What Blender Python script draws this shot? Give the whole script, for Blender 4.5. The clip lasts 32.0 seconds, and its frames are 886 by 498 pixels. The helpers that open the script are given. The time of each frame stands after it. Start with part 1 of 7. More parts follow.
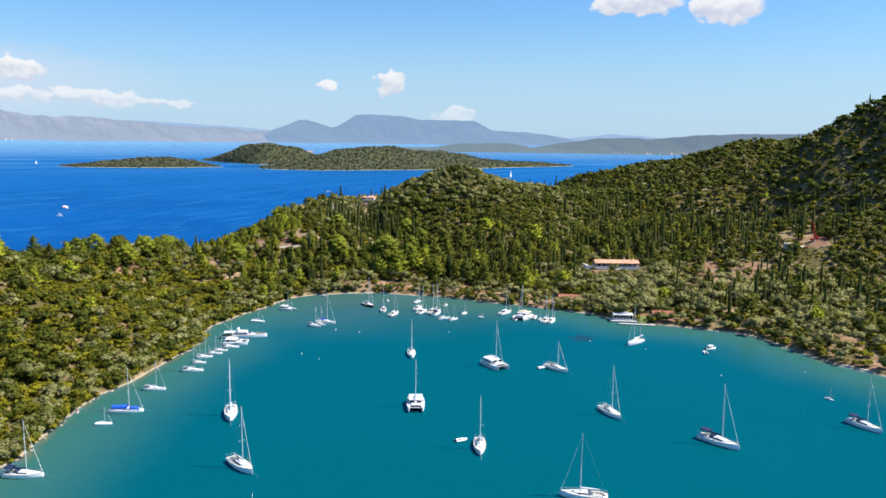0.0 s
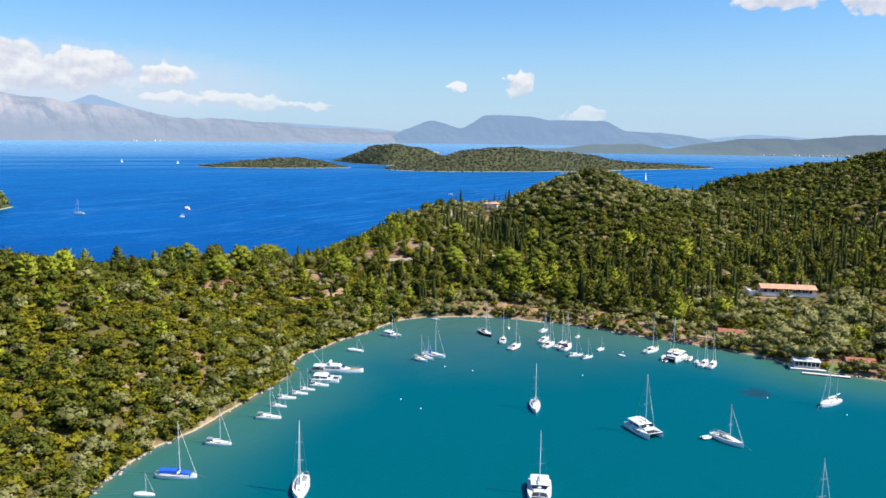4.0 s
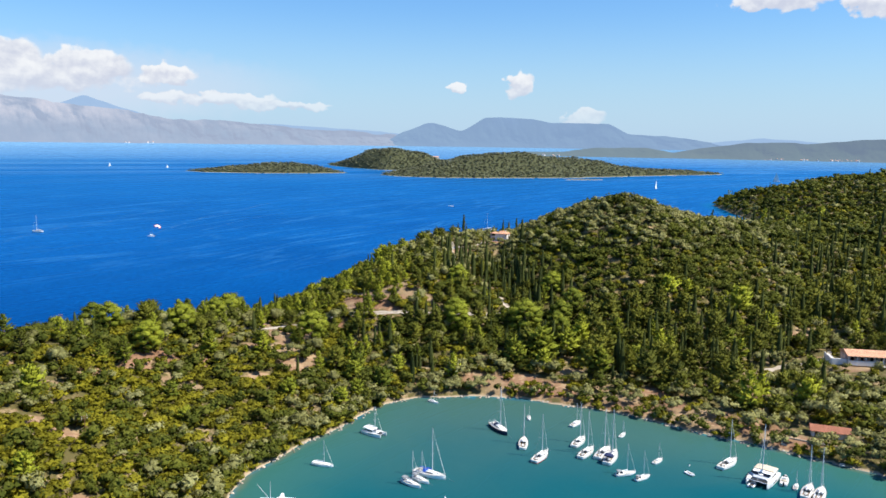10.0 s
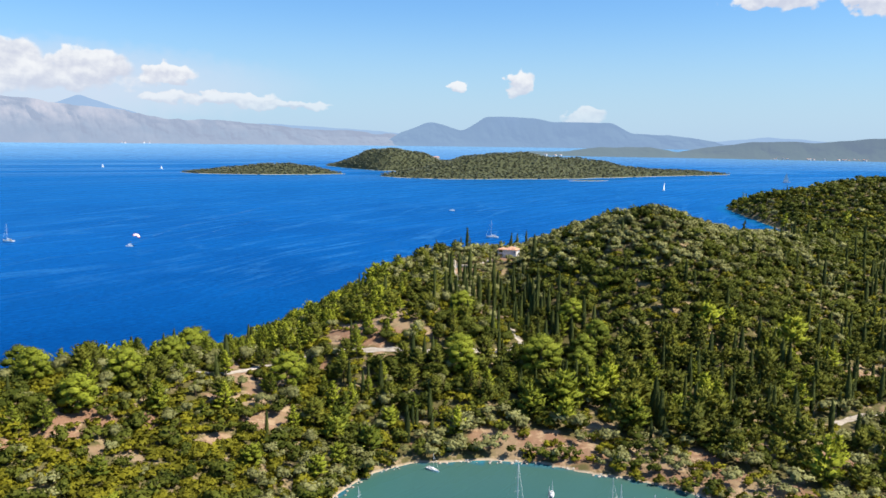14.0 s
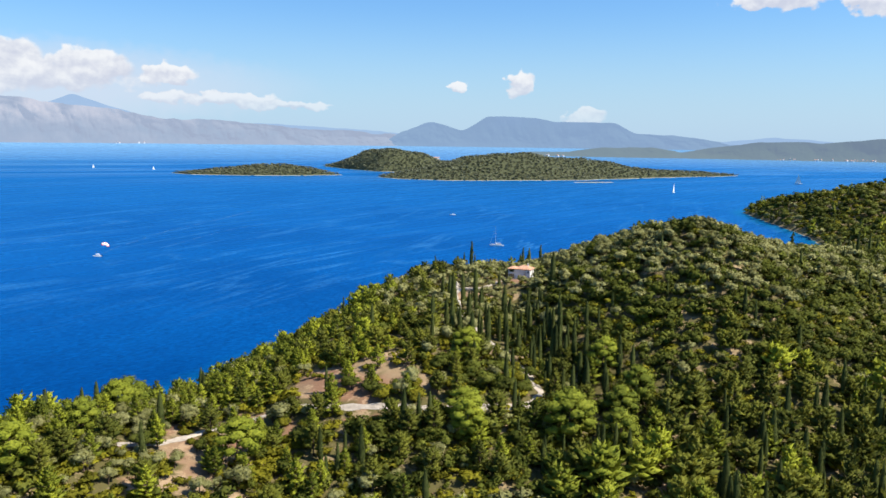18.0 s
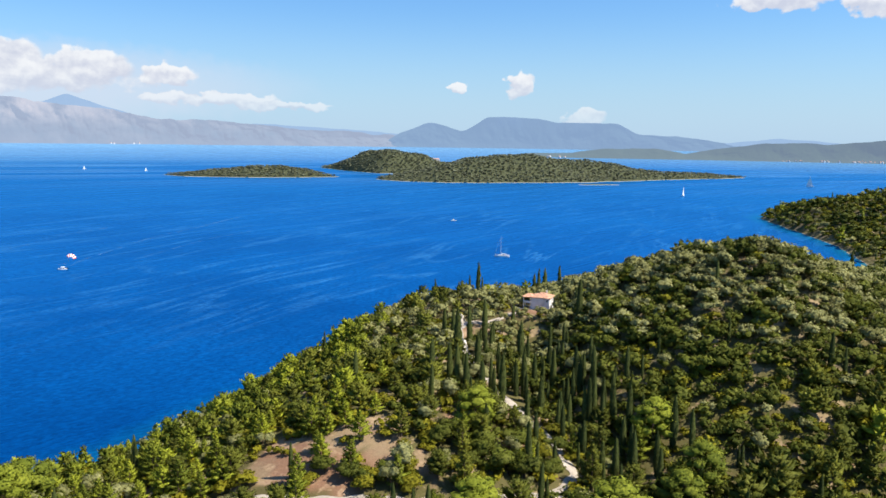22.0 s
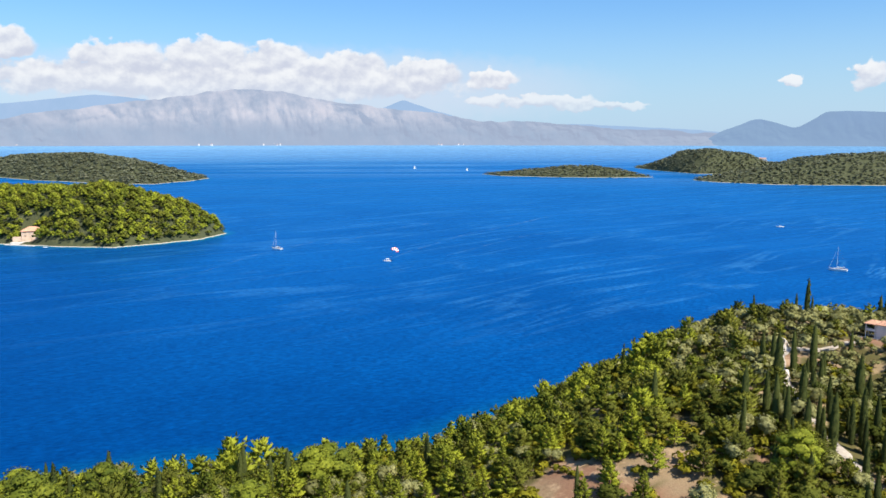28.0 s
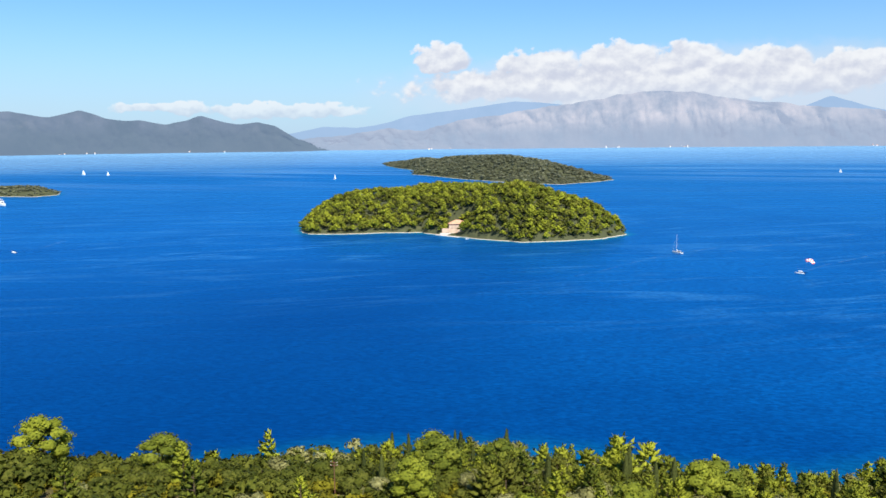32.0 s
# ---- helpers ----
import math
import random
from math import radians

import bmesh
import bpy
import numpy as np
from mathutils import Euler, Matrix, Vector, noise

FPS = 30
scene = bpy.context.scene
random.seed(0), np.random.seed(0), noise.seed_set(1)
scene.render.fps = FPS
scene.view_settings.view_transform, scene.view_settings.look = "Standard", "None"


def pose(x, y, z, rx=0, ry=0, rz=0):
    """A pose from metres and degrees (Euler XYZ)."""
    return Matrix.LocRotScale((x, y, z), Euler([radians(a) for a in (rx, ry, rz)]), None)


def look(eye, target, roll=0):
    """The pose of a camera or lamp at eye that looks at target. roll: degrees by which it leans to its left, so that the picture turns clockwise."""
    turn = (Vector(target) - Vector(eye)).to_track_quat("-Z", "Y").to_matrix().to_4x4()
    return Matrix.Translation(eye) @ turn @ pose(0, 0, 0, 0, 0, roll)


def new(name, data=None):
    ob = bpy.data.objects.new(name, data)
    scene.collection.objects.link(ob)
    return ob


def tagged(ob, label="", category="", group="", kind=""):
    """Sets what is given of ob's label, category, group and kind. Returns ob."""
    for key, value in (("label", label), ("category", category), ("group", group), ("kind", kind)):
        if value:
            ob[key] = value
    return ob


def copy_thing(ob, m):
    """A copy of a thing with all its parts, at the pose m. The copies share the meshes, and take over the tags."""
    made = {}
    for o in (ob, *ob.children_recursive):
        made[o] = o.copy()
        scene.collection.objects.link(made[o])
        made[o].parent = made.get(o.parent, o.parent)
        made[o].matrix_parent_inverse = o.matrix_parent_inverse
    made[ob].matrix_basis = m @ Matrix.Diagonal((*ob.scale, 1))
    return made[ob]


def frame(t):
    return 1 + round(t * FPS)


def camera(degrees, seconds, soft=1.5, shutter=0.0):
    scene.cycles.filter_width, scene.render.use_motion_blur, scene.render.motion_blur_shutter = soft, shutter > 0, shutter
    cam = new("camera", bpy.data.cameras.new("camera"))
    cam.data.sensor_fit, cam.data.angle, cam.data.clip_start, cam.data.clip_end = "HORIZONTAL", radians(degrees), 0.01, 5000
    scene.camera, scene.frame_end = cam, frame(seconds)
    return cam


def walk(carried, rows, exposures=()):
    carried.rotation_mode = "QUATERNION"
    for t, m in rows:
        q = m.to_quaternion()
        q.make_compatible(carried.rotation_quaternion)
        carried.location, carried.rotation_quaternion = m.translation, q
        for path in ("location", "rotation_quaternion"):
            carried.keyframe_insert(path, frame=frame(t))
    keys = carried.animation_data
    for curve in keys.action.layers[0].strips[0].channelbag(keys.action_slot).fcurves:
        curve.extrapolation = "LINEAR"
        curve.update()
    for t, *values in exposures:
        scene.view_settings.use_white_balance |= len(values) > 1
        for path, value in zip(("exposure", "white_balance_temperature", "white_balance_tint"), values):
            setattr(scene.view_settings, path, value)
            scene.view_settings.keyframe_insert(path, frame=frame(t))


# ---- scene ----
cam = camera(59.60, 32.0, 1.55)
PATH = [
    (0, (-8.04, -97.16, 100.87), (7.96, 0.54, 86.79), 0.66),
    (0.5, (-5.85, -87.41, 100.20), (5.74, 10.91, 86.09), 0.68),
    (1, (-3.90, -77.57, 99.65), (3.17, 21.17, 85.52), 0.69),
    (1.5, (-2.28, -68.12, 99.38), (0.23, 30.84, 85.20), 0.66),
    (2, (-1.13, -59.36, 99.39), (-1.63, 39.63, 85.20), 0.63),
    (2.5, (-0.44, -50.91, 99.56), (-0.82, 48.08, 85.38), 0.64),
    (3, (-0.06, -42.50, 99.75), (-0.34, 56.49, 85.59), 0.64),
    (3.5, (0.14, -34.04, 99.89), (-0.06, 64.96, 85.75), 0.61),
    (5.5, (0.00, 0.00, 100.00), (-0.01, 99.00, 85.88), 0.61),
    (6, (0.21, 8.57, 99.92), (0.18, 107.57, 85.81), 0.58),
    (6.5, (0.28, 17.48, 99.93), (0.24, 116.48, 85.84), 0.60),
    (7, (0.18, 26.56, 100.50), (0.15, 125.57, 86.43), 0.64),
    (7.5, (0.10, 35.55, 101.94), (0.11, 134.56, 87.92), 0.66),
    (8, (0.13, 44.12, 103.94), (0.11, 143.14, 89.95), 0.66),
    (8.5, (0.13, 52.32, 106.13), (0.07, 151.34, 92.15), 0.67),
    (9, (-0.06, 60.41, 108.36), (-0.12, 159.43, 94.38), 0.71),
    (9.5, (-0.40, 68.52, 110.29), (-0.47, 167.53, 96.29), 0.76),
    (10, (-0.65, 76.76, 111.41), (-0.68, 175.77, 97.38), 0.79),
    (10.5, (-0.74, 85.26, 111.76), (-0.81, 184.26, 97.71), 0.81),
    (11, (-0.85, 94.17, 111.77), (-0.94, 193.18, 97.71), 0.81),
    (11.5, (-1.02, 103.37, 111.68), (-1.11, 202.38, 97.62), 0.79),
    (12, (-1.15, 111.99, 111.81), (-1.22, 211.00, 97.76), 0.76),
    (12.5, (-1.22, 119.27, 112.41), (-1.30, 218.28, 98.34), 0.72),
    (13, (-1.23, 125.63, 113.21), (-1.32, 224.63, 99.11), 0.68),
    (13.5, (-1.19, 132.19, 113.85), (-1.27, 231.19, 99.72), 0.67),
    (14, (-1.08, 139.71, 114.23), (-1.19, 238.70, 100.09), 0.69),
    (14.5, (-0.94, 148.07, 114.45), (-1.05, 247.07, 100.31), 0.71),
    (16.5, (-1.11, 186.16, 113.24), (-1.23, 285.16, 99.09), 0.80),
    (17, (-1.13, 195.98, 113.35), (-1.25, 294.97, 99.21), 0.76),
    (17.5, (-1.17, 205.65, 113.38), (-1.29, 304.65, 99.25), 0.73),
    (18, (-1.26, 214.91, 113.33), (-1.39, 313.91, 99.22), 0.72),
    (18.5, (-1.39, 223.82, 113.30), (-1.50, 322.82, 99.21), 0.73),
    (19, (-1.54, 232.43, 113.31), (-1.66, 331.43, 99.22), 0.73),
    (19.5, (-1.76, 240.72, 113.39), (-1.88, 339.72, 99.29), 0.74),
    (20, (-2.00, 248.90, 113.56), (-2.13, 347.90, 99.45), 0.76),
    (20.5, (-2.18, 257.27, 113.74), (-2.29, 356.27, 99.62), 0.75),
    (21, (-2.28, 265.84, 113.81), (-2.42, 364.84, 99.70), 0.76),
    (21.5, (-2.31, 274.56, 113.79), (-2.44, 373.56, 99.68), 0.78),
    (22, (-2.29, 282.98, 113.74), (-2.39, 381.99, 99.73), 0.76),
    (22.5, (-2.27, 289.71, 113.64), (-2.33, 388.75, 99.80), 0.73),
    (23, (-2.21, 294.21, 113.38), (-3.59, 393.25, 99.59), 0.72),
    (23.5, (-2.07, 297.08, 113.14), (-6.67, 396.01, 99.30), 0.67),
    (24, (-1.97, 298.63, 113.10), (-9.88, 397.34, 99.19), 0.58),
    (24.5, (-1.96, 299.33, 113.15), (-12.88, 397.74, 99.13), 0.45),
    (25, (-1.95, 299.88, 113.22), (-16.38, 397.82, 99.06), 0.32),
    (25.5, (-1.90, 300.54, 113.33), (-20.28, 397.80, 99.10), 0.22),
    (27.5, (-1.99, 299.49, 113.73), (-35.95, 392.46, 99.42), 0.03),
    (28, (-2.00, 298.94, 113.87), (-40.62, 390.06, 99.57), 0.00),
    (28.5, (-2.27, 299.27, 113.71), (-45.81, 388.15, 99.43), -0.07),
    (29, (-2.75, 299.84, 113.43), (-51.02, 386.25, 99.18), -0.16),
    (29.5, (-3.13, 300.14, 113.24), (-56.16, 383.73, 99.05), -0.22),
    (30, (-3.26, 300.25, 113.19), (-61.22, 380.51, 99.07), -0.26),
    (30.5, (-3.14, 300.16, 113.27), (-66.16, 376.52, 99.20), -0.31),
    (31, (-2.86, 299.95, 113.40), (-71.22, 371.58, 99.42), -0.35),
    (31.5, (-2.55, 299.74, 113.54), (-76.00, 366.18, 99.67), -0.45),
    (32, (-2.27, 299.60, 113.67), (-80.56, 360.26, 99.89), -0.62),
]
walk(cam, [(t, look(eye, target, roll)) for t, eye, target, roll in PATH])

# ---- world, sun, exposure ----
SUN_AZ, SUN_EL = 104.0, 52.0          # degrees clockwise from +y, degrees up
scene.view_settings.exposure = 0.75
world = bpy.data.worlds.new("world")
scene.world = world
world.use_nodes = True


class Nodes:
    """A short way to write node trees."""

    def __init__(self, tree):
        self.tree = tree

    def add(self, kind, **values):
        node = self.tree.nodes.new(kind)
        for key, value in values.items():
            if key in node.inputs:
                node.inputs[key].default_value = value
            else:
                setattr(node, key, value)
        return node

    def put(self, value, socket):
        if isinstance(value, bpy.types.NodeSocket):
            self.tree.links.new(value, socket)
        elif isinstance(value, (tuple, list)) and len(value) == 3 and socket.type == "RGBA":
            socket.default_value = (*value, 1.0)
        else:
            socket.default_value = value

    def math(self, op, a, b=0.0, c=0.0, clamp=False):
        node = self.tree.nodes.new("ShaderNodeMath")
        node.operation, node.use_clamp = op, clamp
        for value, socket in zip((a, b, c), node.inputs):
            self.put(value, socket)
        return node.outputs[0]

    def mix(self, fac, a, b, blend="MIX"):
        node = self.tree.nodes.new("ShaderNodeMix")
        node.data_type, node.blend_type = "RGBA", blend
        for value, socket in zip((fac, a, b), (node.inputs[0], node.inputs[6], node.inputs[7])):
            self.put(value, socket)
        return node.outputs[2]

    def noise(self, scale, detail=4.0, rough=0.55, vector=None, warp=0.0):
        node = self.add("ShaderNodeTexNoise", Scale=scale, Detail=detail, Roughness=rough, Distortion=warp)
        if vector is not None:
            self.tree.links.new(vector, node.inputs["Vector"])
        return node.outputs["Fac"]

    def ramp(self, fac, low, high, a=0.0, b=1.0):
        node = self.add("ShaderNodeMapRange", interpolation_type="SMOOTHSTEP")
        for value, socket in zip((fac, low, high, a, b), node.inputs):
            self.put(value, socket)
        return node.outputs[0]


def build_world():
    n = Nodes(world.node_tree)
    world.node_tree.nodes.clear()
    sky = n.add("ShaderNodeTexSky", sky_type="NISHITA", sun_disc=False, sun_elevation=radians(SUN_EL),
                sun_rotation=radians(SUN_AZ), altitude=0.0, air_density=1.25, dust_density=0.6, ozone_density=2.2)
    way = n.add("ShaderNodeTexCoord").outputs["Generated"]
    parts = n.add("ShaderNodeSeparateXYZ")
    world.node_tree.links.new(way, parts.inputs[0])
    az = n.math("MULTIPLY", n.math("ARCTAN2", parts.outputs[0], parts.outputs[1]), 57.29578)
    el = n.math("MULTIPLY", n.math("ARCSINE", parts.outputs[2]), 57.29578)
    place = n.add("ShaderNodeCombineXYZ")
    world.node_tree.links.new(az, place.inputs[0])
    world.node_tree.links.new(n.math("MULTIPLY", el, 1.25), place.inputs[1])
    above = n.add("ShaderNodeCombineXYZ")
    world.node_tree.links.new(n.math("ADD", az, -0.15), above.inputs[0])
    world.node_tree.links.new(n.math("MULTIPLY_ADD", el, 1.25, 0.5), above.inputs[1])
    billow, billow_above = n.noise(0.5, 8.0, 0.55, place.outputs[0]), n.noise(0.5, 8.0, 0.55, above.outputs[0])
    puffs = n.noise(0.95, 4.0, 0.45, place.outputs[0])
    warp_az = n.math("ADD", az, n.math("MULTIPLY", n.math("SUBTRACT", billow, 0.5), 3.0))
    warp_el = n.math("ADD", el, n.math("MULTIPLY", n.math("SUBTRACT", puffs, 0.5), 1.3))
    field = field_above = -1.0
    # clouds: azimuth, elevation, half width, half height
    for a, e, ra, re in ((
            (5.3, 4.0, 1.25, 1.15), (0.8, 3.65, 0.8, 0.45), (10.0, 1.75, 1.7, 0.6), (22.6, 9.4, 3.6, 0.9), (28.6, 8.9, 2.6, 1.2),
            (-52.2, 5.9, 2.4, 1.2), (-45.0, 5.3, 3.2, 1.2), (-39.5, 5.5, 3.0, 1.35), (-35.0, 5.4, 2.8, 1.35), (-29.8, 4.9, 3.2, 1.3),
            (-24.3, 4.5, 3.0, 1.25), (-19.6, 4.1, 2.4, 0.8), (-38.0, 3.9, 20.0, 1.5), (-16.5, 2.6, 5.0, 0.5), (-11.5, 2.2, 3.6, 0.35),
            (-64.0, 2.3, 7.0, 0.6), (-72.0, 2.5, 4.0, 0.5))):
        dx = n.math("MULTIPLY", n.math("SUBTRACT", warp_az, a), 1.0 / ra)
        dy = n.math("MULTIPLY", n.math("SUBTRACT", warp_el, e), 1.0 / re)
        near = n.math("SUBTRACT", 1.0, n.math("MULTIPLY_ADD", dx, dx, n.math("MULTIPLY", dy, dy)))
        dy = n.math("ADD", dy, 0.4 / re)
        higher = n.math("SUBTRACT", 1.0, n.math("MULTIPLY_ADD", dx, dx, n.math("MULTIPLY", dy, dy)))
        field, field_above = n.math("MAXIMUM", field, near), n.math("MAXIMUM", field_above, higher)
    body = n.math("ADD", field, n.math("MULTIPLY", n.math("SUBTRACT", billow, 0.52), 1.6))
    cover = n.ramp(body, 0.0, 0.36)
    # tops lit by the sun, grey feet
    slope = n.math("ADD", n.math("MULTIPLY", n.math("SUBTRACT", field, field_above), 0.55), n.math("MULTIPLY", n.math("SUBTRACT", billow, billow_above), 2.4))
    lit = n.ramp(slope, -0.45, 0.55)
    white = n.mix(lit, (6.1, 6.5, 7.7), (8.9, 9.1, 9.4))
    # whitish haze low over the horizon
    haze = n.ramp(el, -0.5, 10.0, 0.76, 0.0)
    air = n.mix(1.0, sky.outputs[0], (0.70, 1.12, 1.66), "MULTIPLY")
    air = n.mix(haze, air, (5.3, 7.2, 9.4))
    # thin mist round the far mountains
    mx, my = n.math("MULTIPLY", n.math("ADD", warp_az, 34.0), 1 / 27.0), n.math("MULTIPLY", n.math("SUBTRACT", warp_el, 3.4), 1 / 3.4)
    mist = n.ramp(n.math("SUBTRACT", 1.0, n.math("MULTIPLY_ADD", mx, mx, n.math("MULTIPLY", my, my))), 0.0, 0.9)
    air = n.mix(n.math("MULTIPLY", mist, 0.66), air, (6.7, 7.35, 8.75))
    air = n.mix(n.math("MULTIPLY", cover, n.ramp(el, 0.6, 4.6, 0.35, 0.97)), air, white)
    below = n.mix(n.ramp(el, -1.6, -0.6), (0.25, 0.9, 2.3), air)
    back = n.add("ShaderNodeBackground", Strength=0.061)
    world.node_tree.links.new(below, back.inputs[0])
    world.node_tree.links.new(back.outputs[0], n.add("ShaderNodeOutputWorld").inputs[0])


build_world()
sun = new("sun", bpy.data.lights.new("sun", "SUN"))
sun.data.energy, sun.data.angle, sun.data.color = 5.0, radians(0.55), (1.0, 0.95, 0.86)
sun.matrix_world = look((0, 0, 900), (-math.sin(radians(SUN_AZ)) * 900 / math.tan(radians(SUN_EL)),
                                      -math.cos(radians(SUN_AZ)) * 900 / math.tan(radians(SUN_EL)), 0))

# ---- materials ----
def material(name, rough=0.8, metal=0.0, spec=0.4):
    mat = bpy.data.materials.new(name)
    mat.use_nodes = True
    n = Nodes(mat.node_tree)
    n.bsdf = mat.node_tree.nodes["Principled BSDF"]
    n.bsdf.inputs["Roughness"].default_value, n.bsdf.inputs["Metallic"].default_value = rough, metal
    n.bsdf.inputs["Specular IOR Level"].default_value = spec
    n.place = n.add("ShaderNodeNewGeometry").outputs["Position"]
    return mat, n


def relief(n, height, strength, far=0.1):
    bump = n.add("ShaderNodeBump", Strength=strength, Distance=far)
    n.put(height, bump.inputs["Height"])
    n.tree.links.new(bump.outputs[0], n.bsdf.inputs["Normal"])


def plain(name, colour, rough=0.6, metal=0.0, vary=0.12, scale=6.0, spec=0.4):
    """Paint, wood, cloth or metal with a little dirt and unevenness at two scales."""
    mat, n = material(name, rough, metal, spec)
    local = n.add("ShaderNodeTexCoord").outputs["Object"]
    stain = n.noise(scale * 0.15, 5.0, 0.6, local)
    grain = n.noise(scale, 3.0, 0.6, local)
    dark = tuple(c * (1 - 2 * vary) for c in colour)
    light = tuple(min(1.0, c * (1 + 0.6 * vary)) for c in colour)
    n.put(n.mix(n.ramp(n.math("MULTIPLY_ADD", grain, 0.4, n.math("MULTIPLY", stain, 0.6)), 0.3, 0.7), dark, light), n.bsdf.inputs["Base Color"])
    n.put(n.ramp(stain, 0.2, 0.8, max(0.05, rough - 0.1), min(1.0, rough + 0.1)), n.bsdf.inputs["Roughness"])
    relief(n, grain, 0.15, 0.01)
    return mat


def leaf_material(name, dark, light, tip):
    """Foliage: each plant has its own tint, each leaf a little of its own."""
    mat, n = material(name, 0.75, 0.0, 0.1)
    tint = n.add("ShaderNodeAttribute", attribute_name="tint").outputs["Fac"]
    own = n.add("ShaderNodeObjectInfo").outputs["Random"]
    geo = n.add("ShaderNodeNewGeometry")
    each = geo.outputs["Random Per Island"]
    whole = n.math("FRACT", n.math("ADD", tint, n.math("MULTIPLY", own, 0.83)))
    patch = n.noise(0.02, 3.0, 0.5, n.place)
    mixed = n.math("ADD", n.math("MULTIPLY_ADD", whole, 0.84, 0.10), n.math("MULTIPLY", n.math("SUBTRACT", patch, 0.5), 0.9), clamp=True)
    base = n.mix(mixed, dark, light)
    base = n.mix(n.math("MULTIPLY", n.ramp(each, 0.45, 1.0), 0.28), base, tip)
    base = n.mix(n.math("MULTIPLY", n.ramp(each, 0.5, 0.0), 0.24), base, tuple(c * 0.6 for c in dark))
    # sprays of leaves: light tips, shade of the gaps painted into the colour
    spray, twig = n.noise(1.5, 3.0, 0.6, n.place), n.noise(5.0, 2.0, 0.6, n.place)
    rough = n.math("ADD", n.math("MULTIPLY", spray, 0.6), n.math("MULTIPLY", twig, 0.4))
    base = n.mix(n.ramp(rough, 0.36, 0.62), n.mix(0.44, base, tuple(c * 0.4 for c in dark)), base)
    n.put(base, n.bsdf.inputs["Base Color"])
    relief(n, rough, 0.55, 0.5)
    through_leaf = n.add("ShaderNodeBsdfTranslucent")
    n.tree.links.new(base, through_leaf.inputs[0])
    both = n.add("ShaderNodeMixShader", Fac=0.24)
    n.tree.links.new(n.bsdf.outputs[0], both.inputs[1])
    n.tree.links.new(through_leaf.outputs[0], both.inputs[2])
    n.tree.links.new(both.outputs[0], mat.node_tree.nodes["Material Output"].inputs[0])
    return mat


def water_material():
    mat, n = material("sea_water", 0.16, 0.0, 0.09)
    depth = n.add("ShaderNodeAttribute", attribute_name="depth").outputs["Fac"]
    bay = n.add("ShaderNodeAttribute", attribute_name="bay").outputs["Fac"]
    wide = n.noise(0.004, 4.0, 0.55, n.place)
    patch = n.noise(0.018, 4.0, 0.55, n.place, 0.6)
    # long pale streaks of wind and wakes, drawn out along one heading
    turn = n.add("ShaderNodeMapping", vector_type="TEXTURE")
    n.tree.links.new(n.place, turn.inputs[0])
    turn.inputs["Rotation"].default_value = (0, 0, radians(50))
    turn.inputs["Scale"].default_value = (660.0, 59.0, 1.0)
    streak = n.noise(1.6, 5.0, 0.62, turn.outputs[0], 0.8)
    deep = n.mix(n.ramp(wide, 0.3, 0.7), (0.0, 0.047, 0.182), (0.0, 0.080, 0.280))
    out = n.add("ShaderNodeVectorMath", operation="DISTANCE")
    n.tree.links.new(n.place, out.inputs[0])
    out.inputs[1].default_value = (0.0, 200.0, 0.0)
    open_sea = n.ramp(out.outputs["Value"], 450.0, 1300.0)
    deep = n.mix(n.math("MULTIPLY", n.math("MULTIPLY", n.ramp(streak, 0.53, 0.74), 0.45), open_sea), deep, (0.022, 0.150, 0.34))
    turn2 = n.add("ShaderNodeMapping", vector_type="TEXTURE")
    n.tree.links.new(n.place, turn2.inputs[0])
    turn2.inputs["Rotation"].default_value = (0, 0, radians(58))
    turn2.inputs["Scale"].default_value = (910.0, 95.0, 1.0)
    vein = n.noise(1.5, 3.0, 0.5, turn2.outputs[0], 0.45)
    vein = n.math("SUBTRACT", 1.0, n.math("ABSOLUTE", n.math("MULTIPLY_ADD", vein, 2.0, -1.0)))
    torn = n.ramp(n.noise(0.011, 5.0, 0.68, n.place, 0.4), 0.34, 0.6)
    vein = n.math("MULTIPLY", n.math("MULTIPLY", n.ramp(vein, 0.935, 0.995), torn), n.ramp(wide, 0.40, 0.58))
    turn3 = n.add("ShaderNodeMapping", vector_type="TEXTURE")
    n.tree.links.new(n.place, turn3.inputs[0])
    turn3.inputs["Rotation"].default_value = (0, 0, radians(72))
    turn3.inputs["Scale"].default_value = (770.0, 77.0, 1.0)
    lane = n.noise(1.2, 4.0, 0.55, turn3.outputs[0], 0.9)
    lane = n.math("SUBTRACT", 1.0, n.math("ABSOLUTE", n.math("MULTIPLY_ADD", lane, 2.0, -1.0)))
    lane = n.math("MULTIPLY", n.math("MULTIPLY", n.ramp(lane, 0.945, 0.995), torn), n.ramp(wide, 0.60, 0.44))
    foam = n.math("MULTIPLY", n.math("MAXIMUM", vein, lane), n.ramp(out.outputs["Value"], 420.0, 800.0))
    deep = n.mix(n.math("MULTIPLY", foam, 0.6), deep, (0.05, 0.23, 0.46))
    # ruffled water's sky reflection and haze, painted as paler colour far out
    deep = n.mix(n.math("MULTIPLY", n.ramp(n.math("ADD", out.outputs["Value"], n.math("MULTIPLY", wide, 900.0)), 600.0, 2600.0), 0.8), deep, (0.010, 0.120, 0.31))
    # pale bands of glassy sheen painted into the colour far out, across the view
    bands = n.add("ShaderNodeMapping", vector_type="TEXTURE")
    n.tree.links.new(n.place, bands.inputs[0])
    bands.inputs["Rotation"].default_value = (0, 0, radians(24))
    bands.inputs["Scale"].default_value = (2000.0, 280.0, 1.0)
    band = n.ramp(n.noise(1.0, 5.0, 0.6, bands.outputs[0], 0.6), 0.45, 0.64)
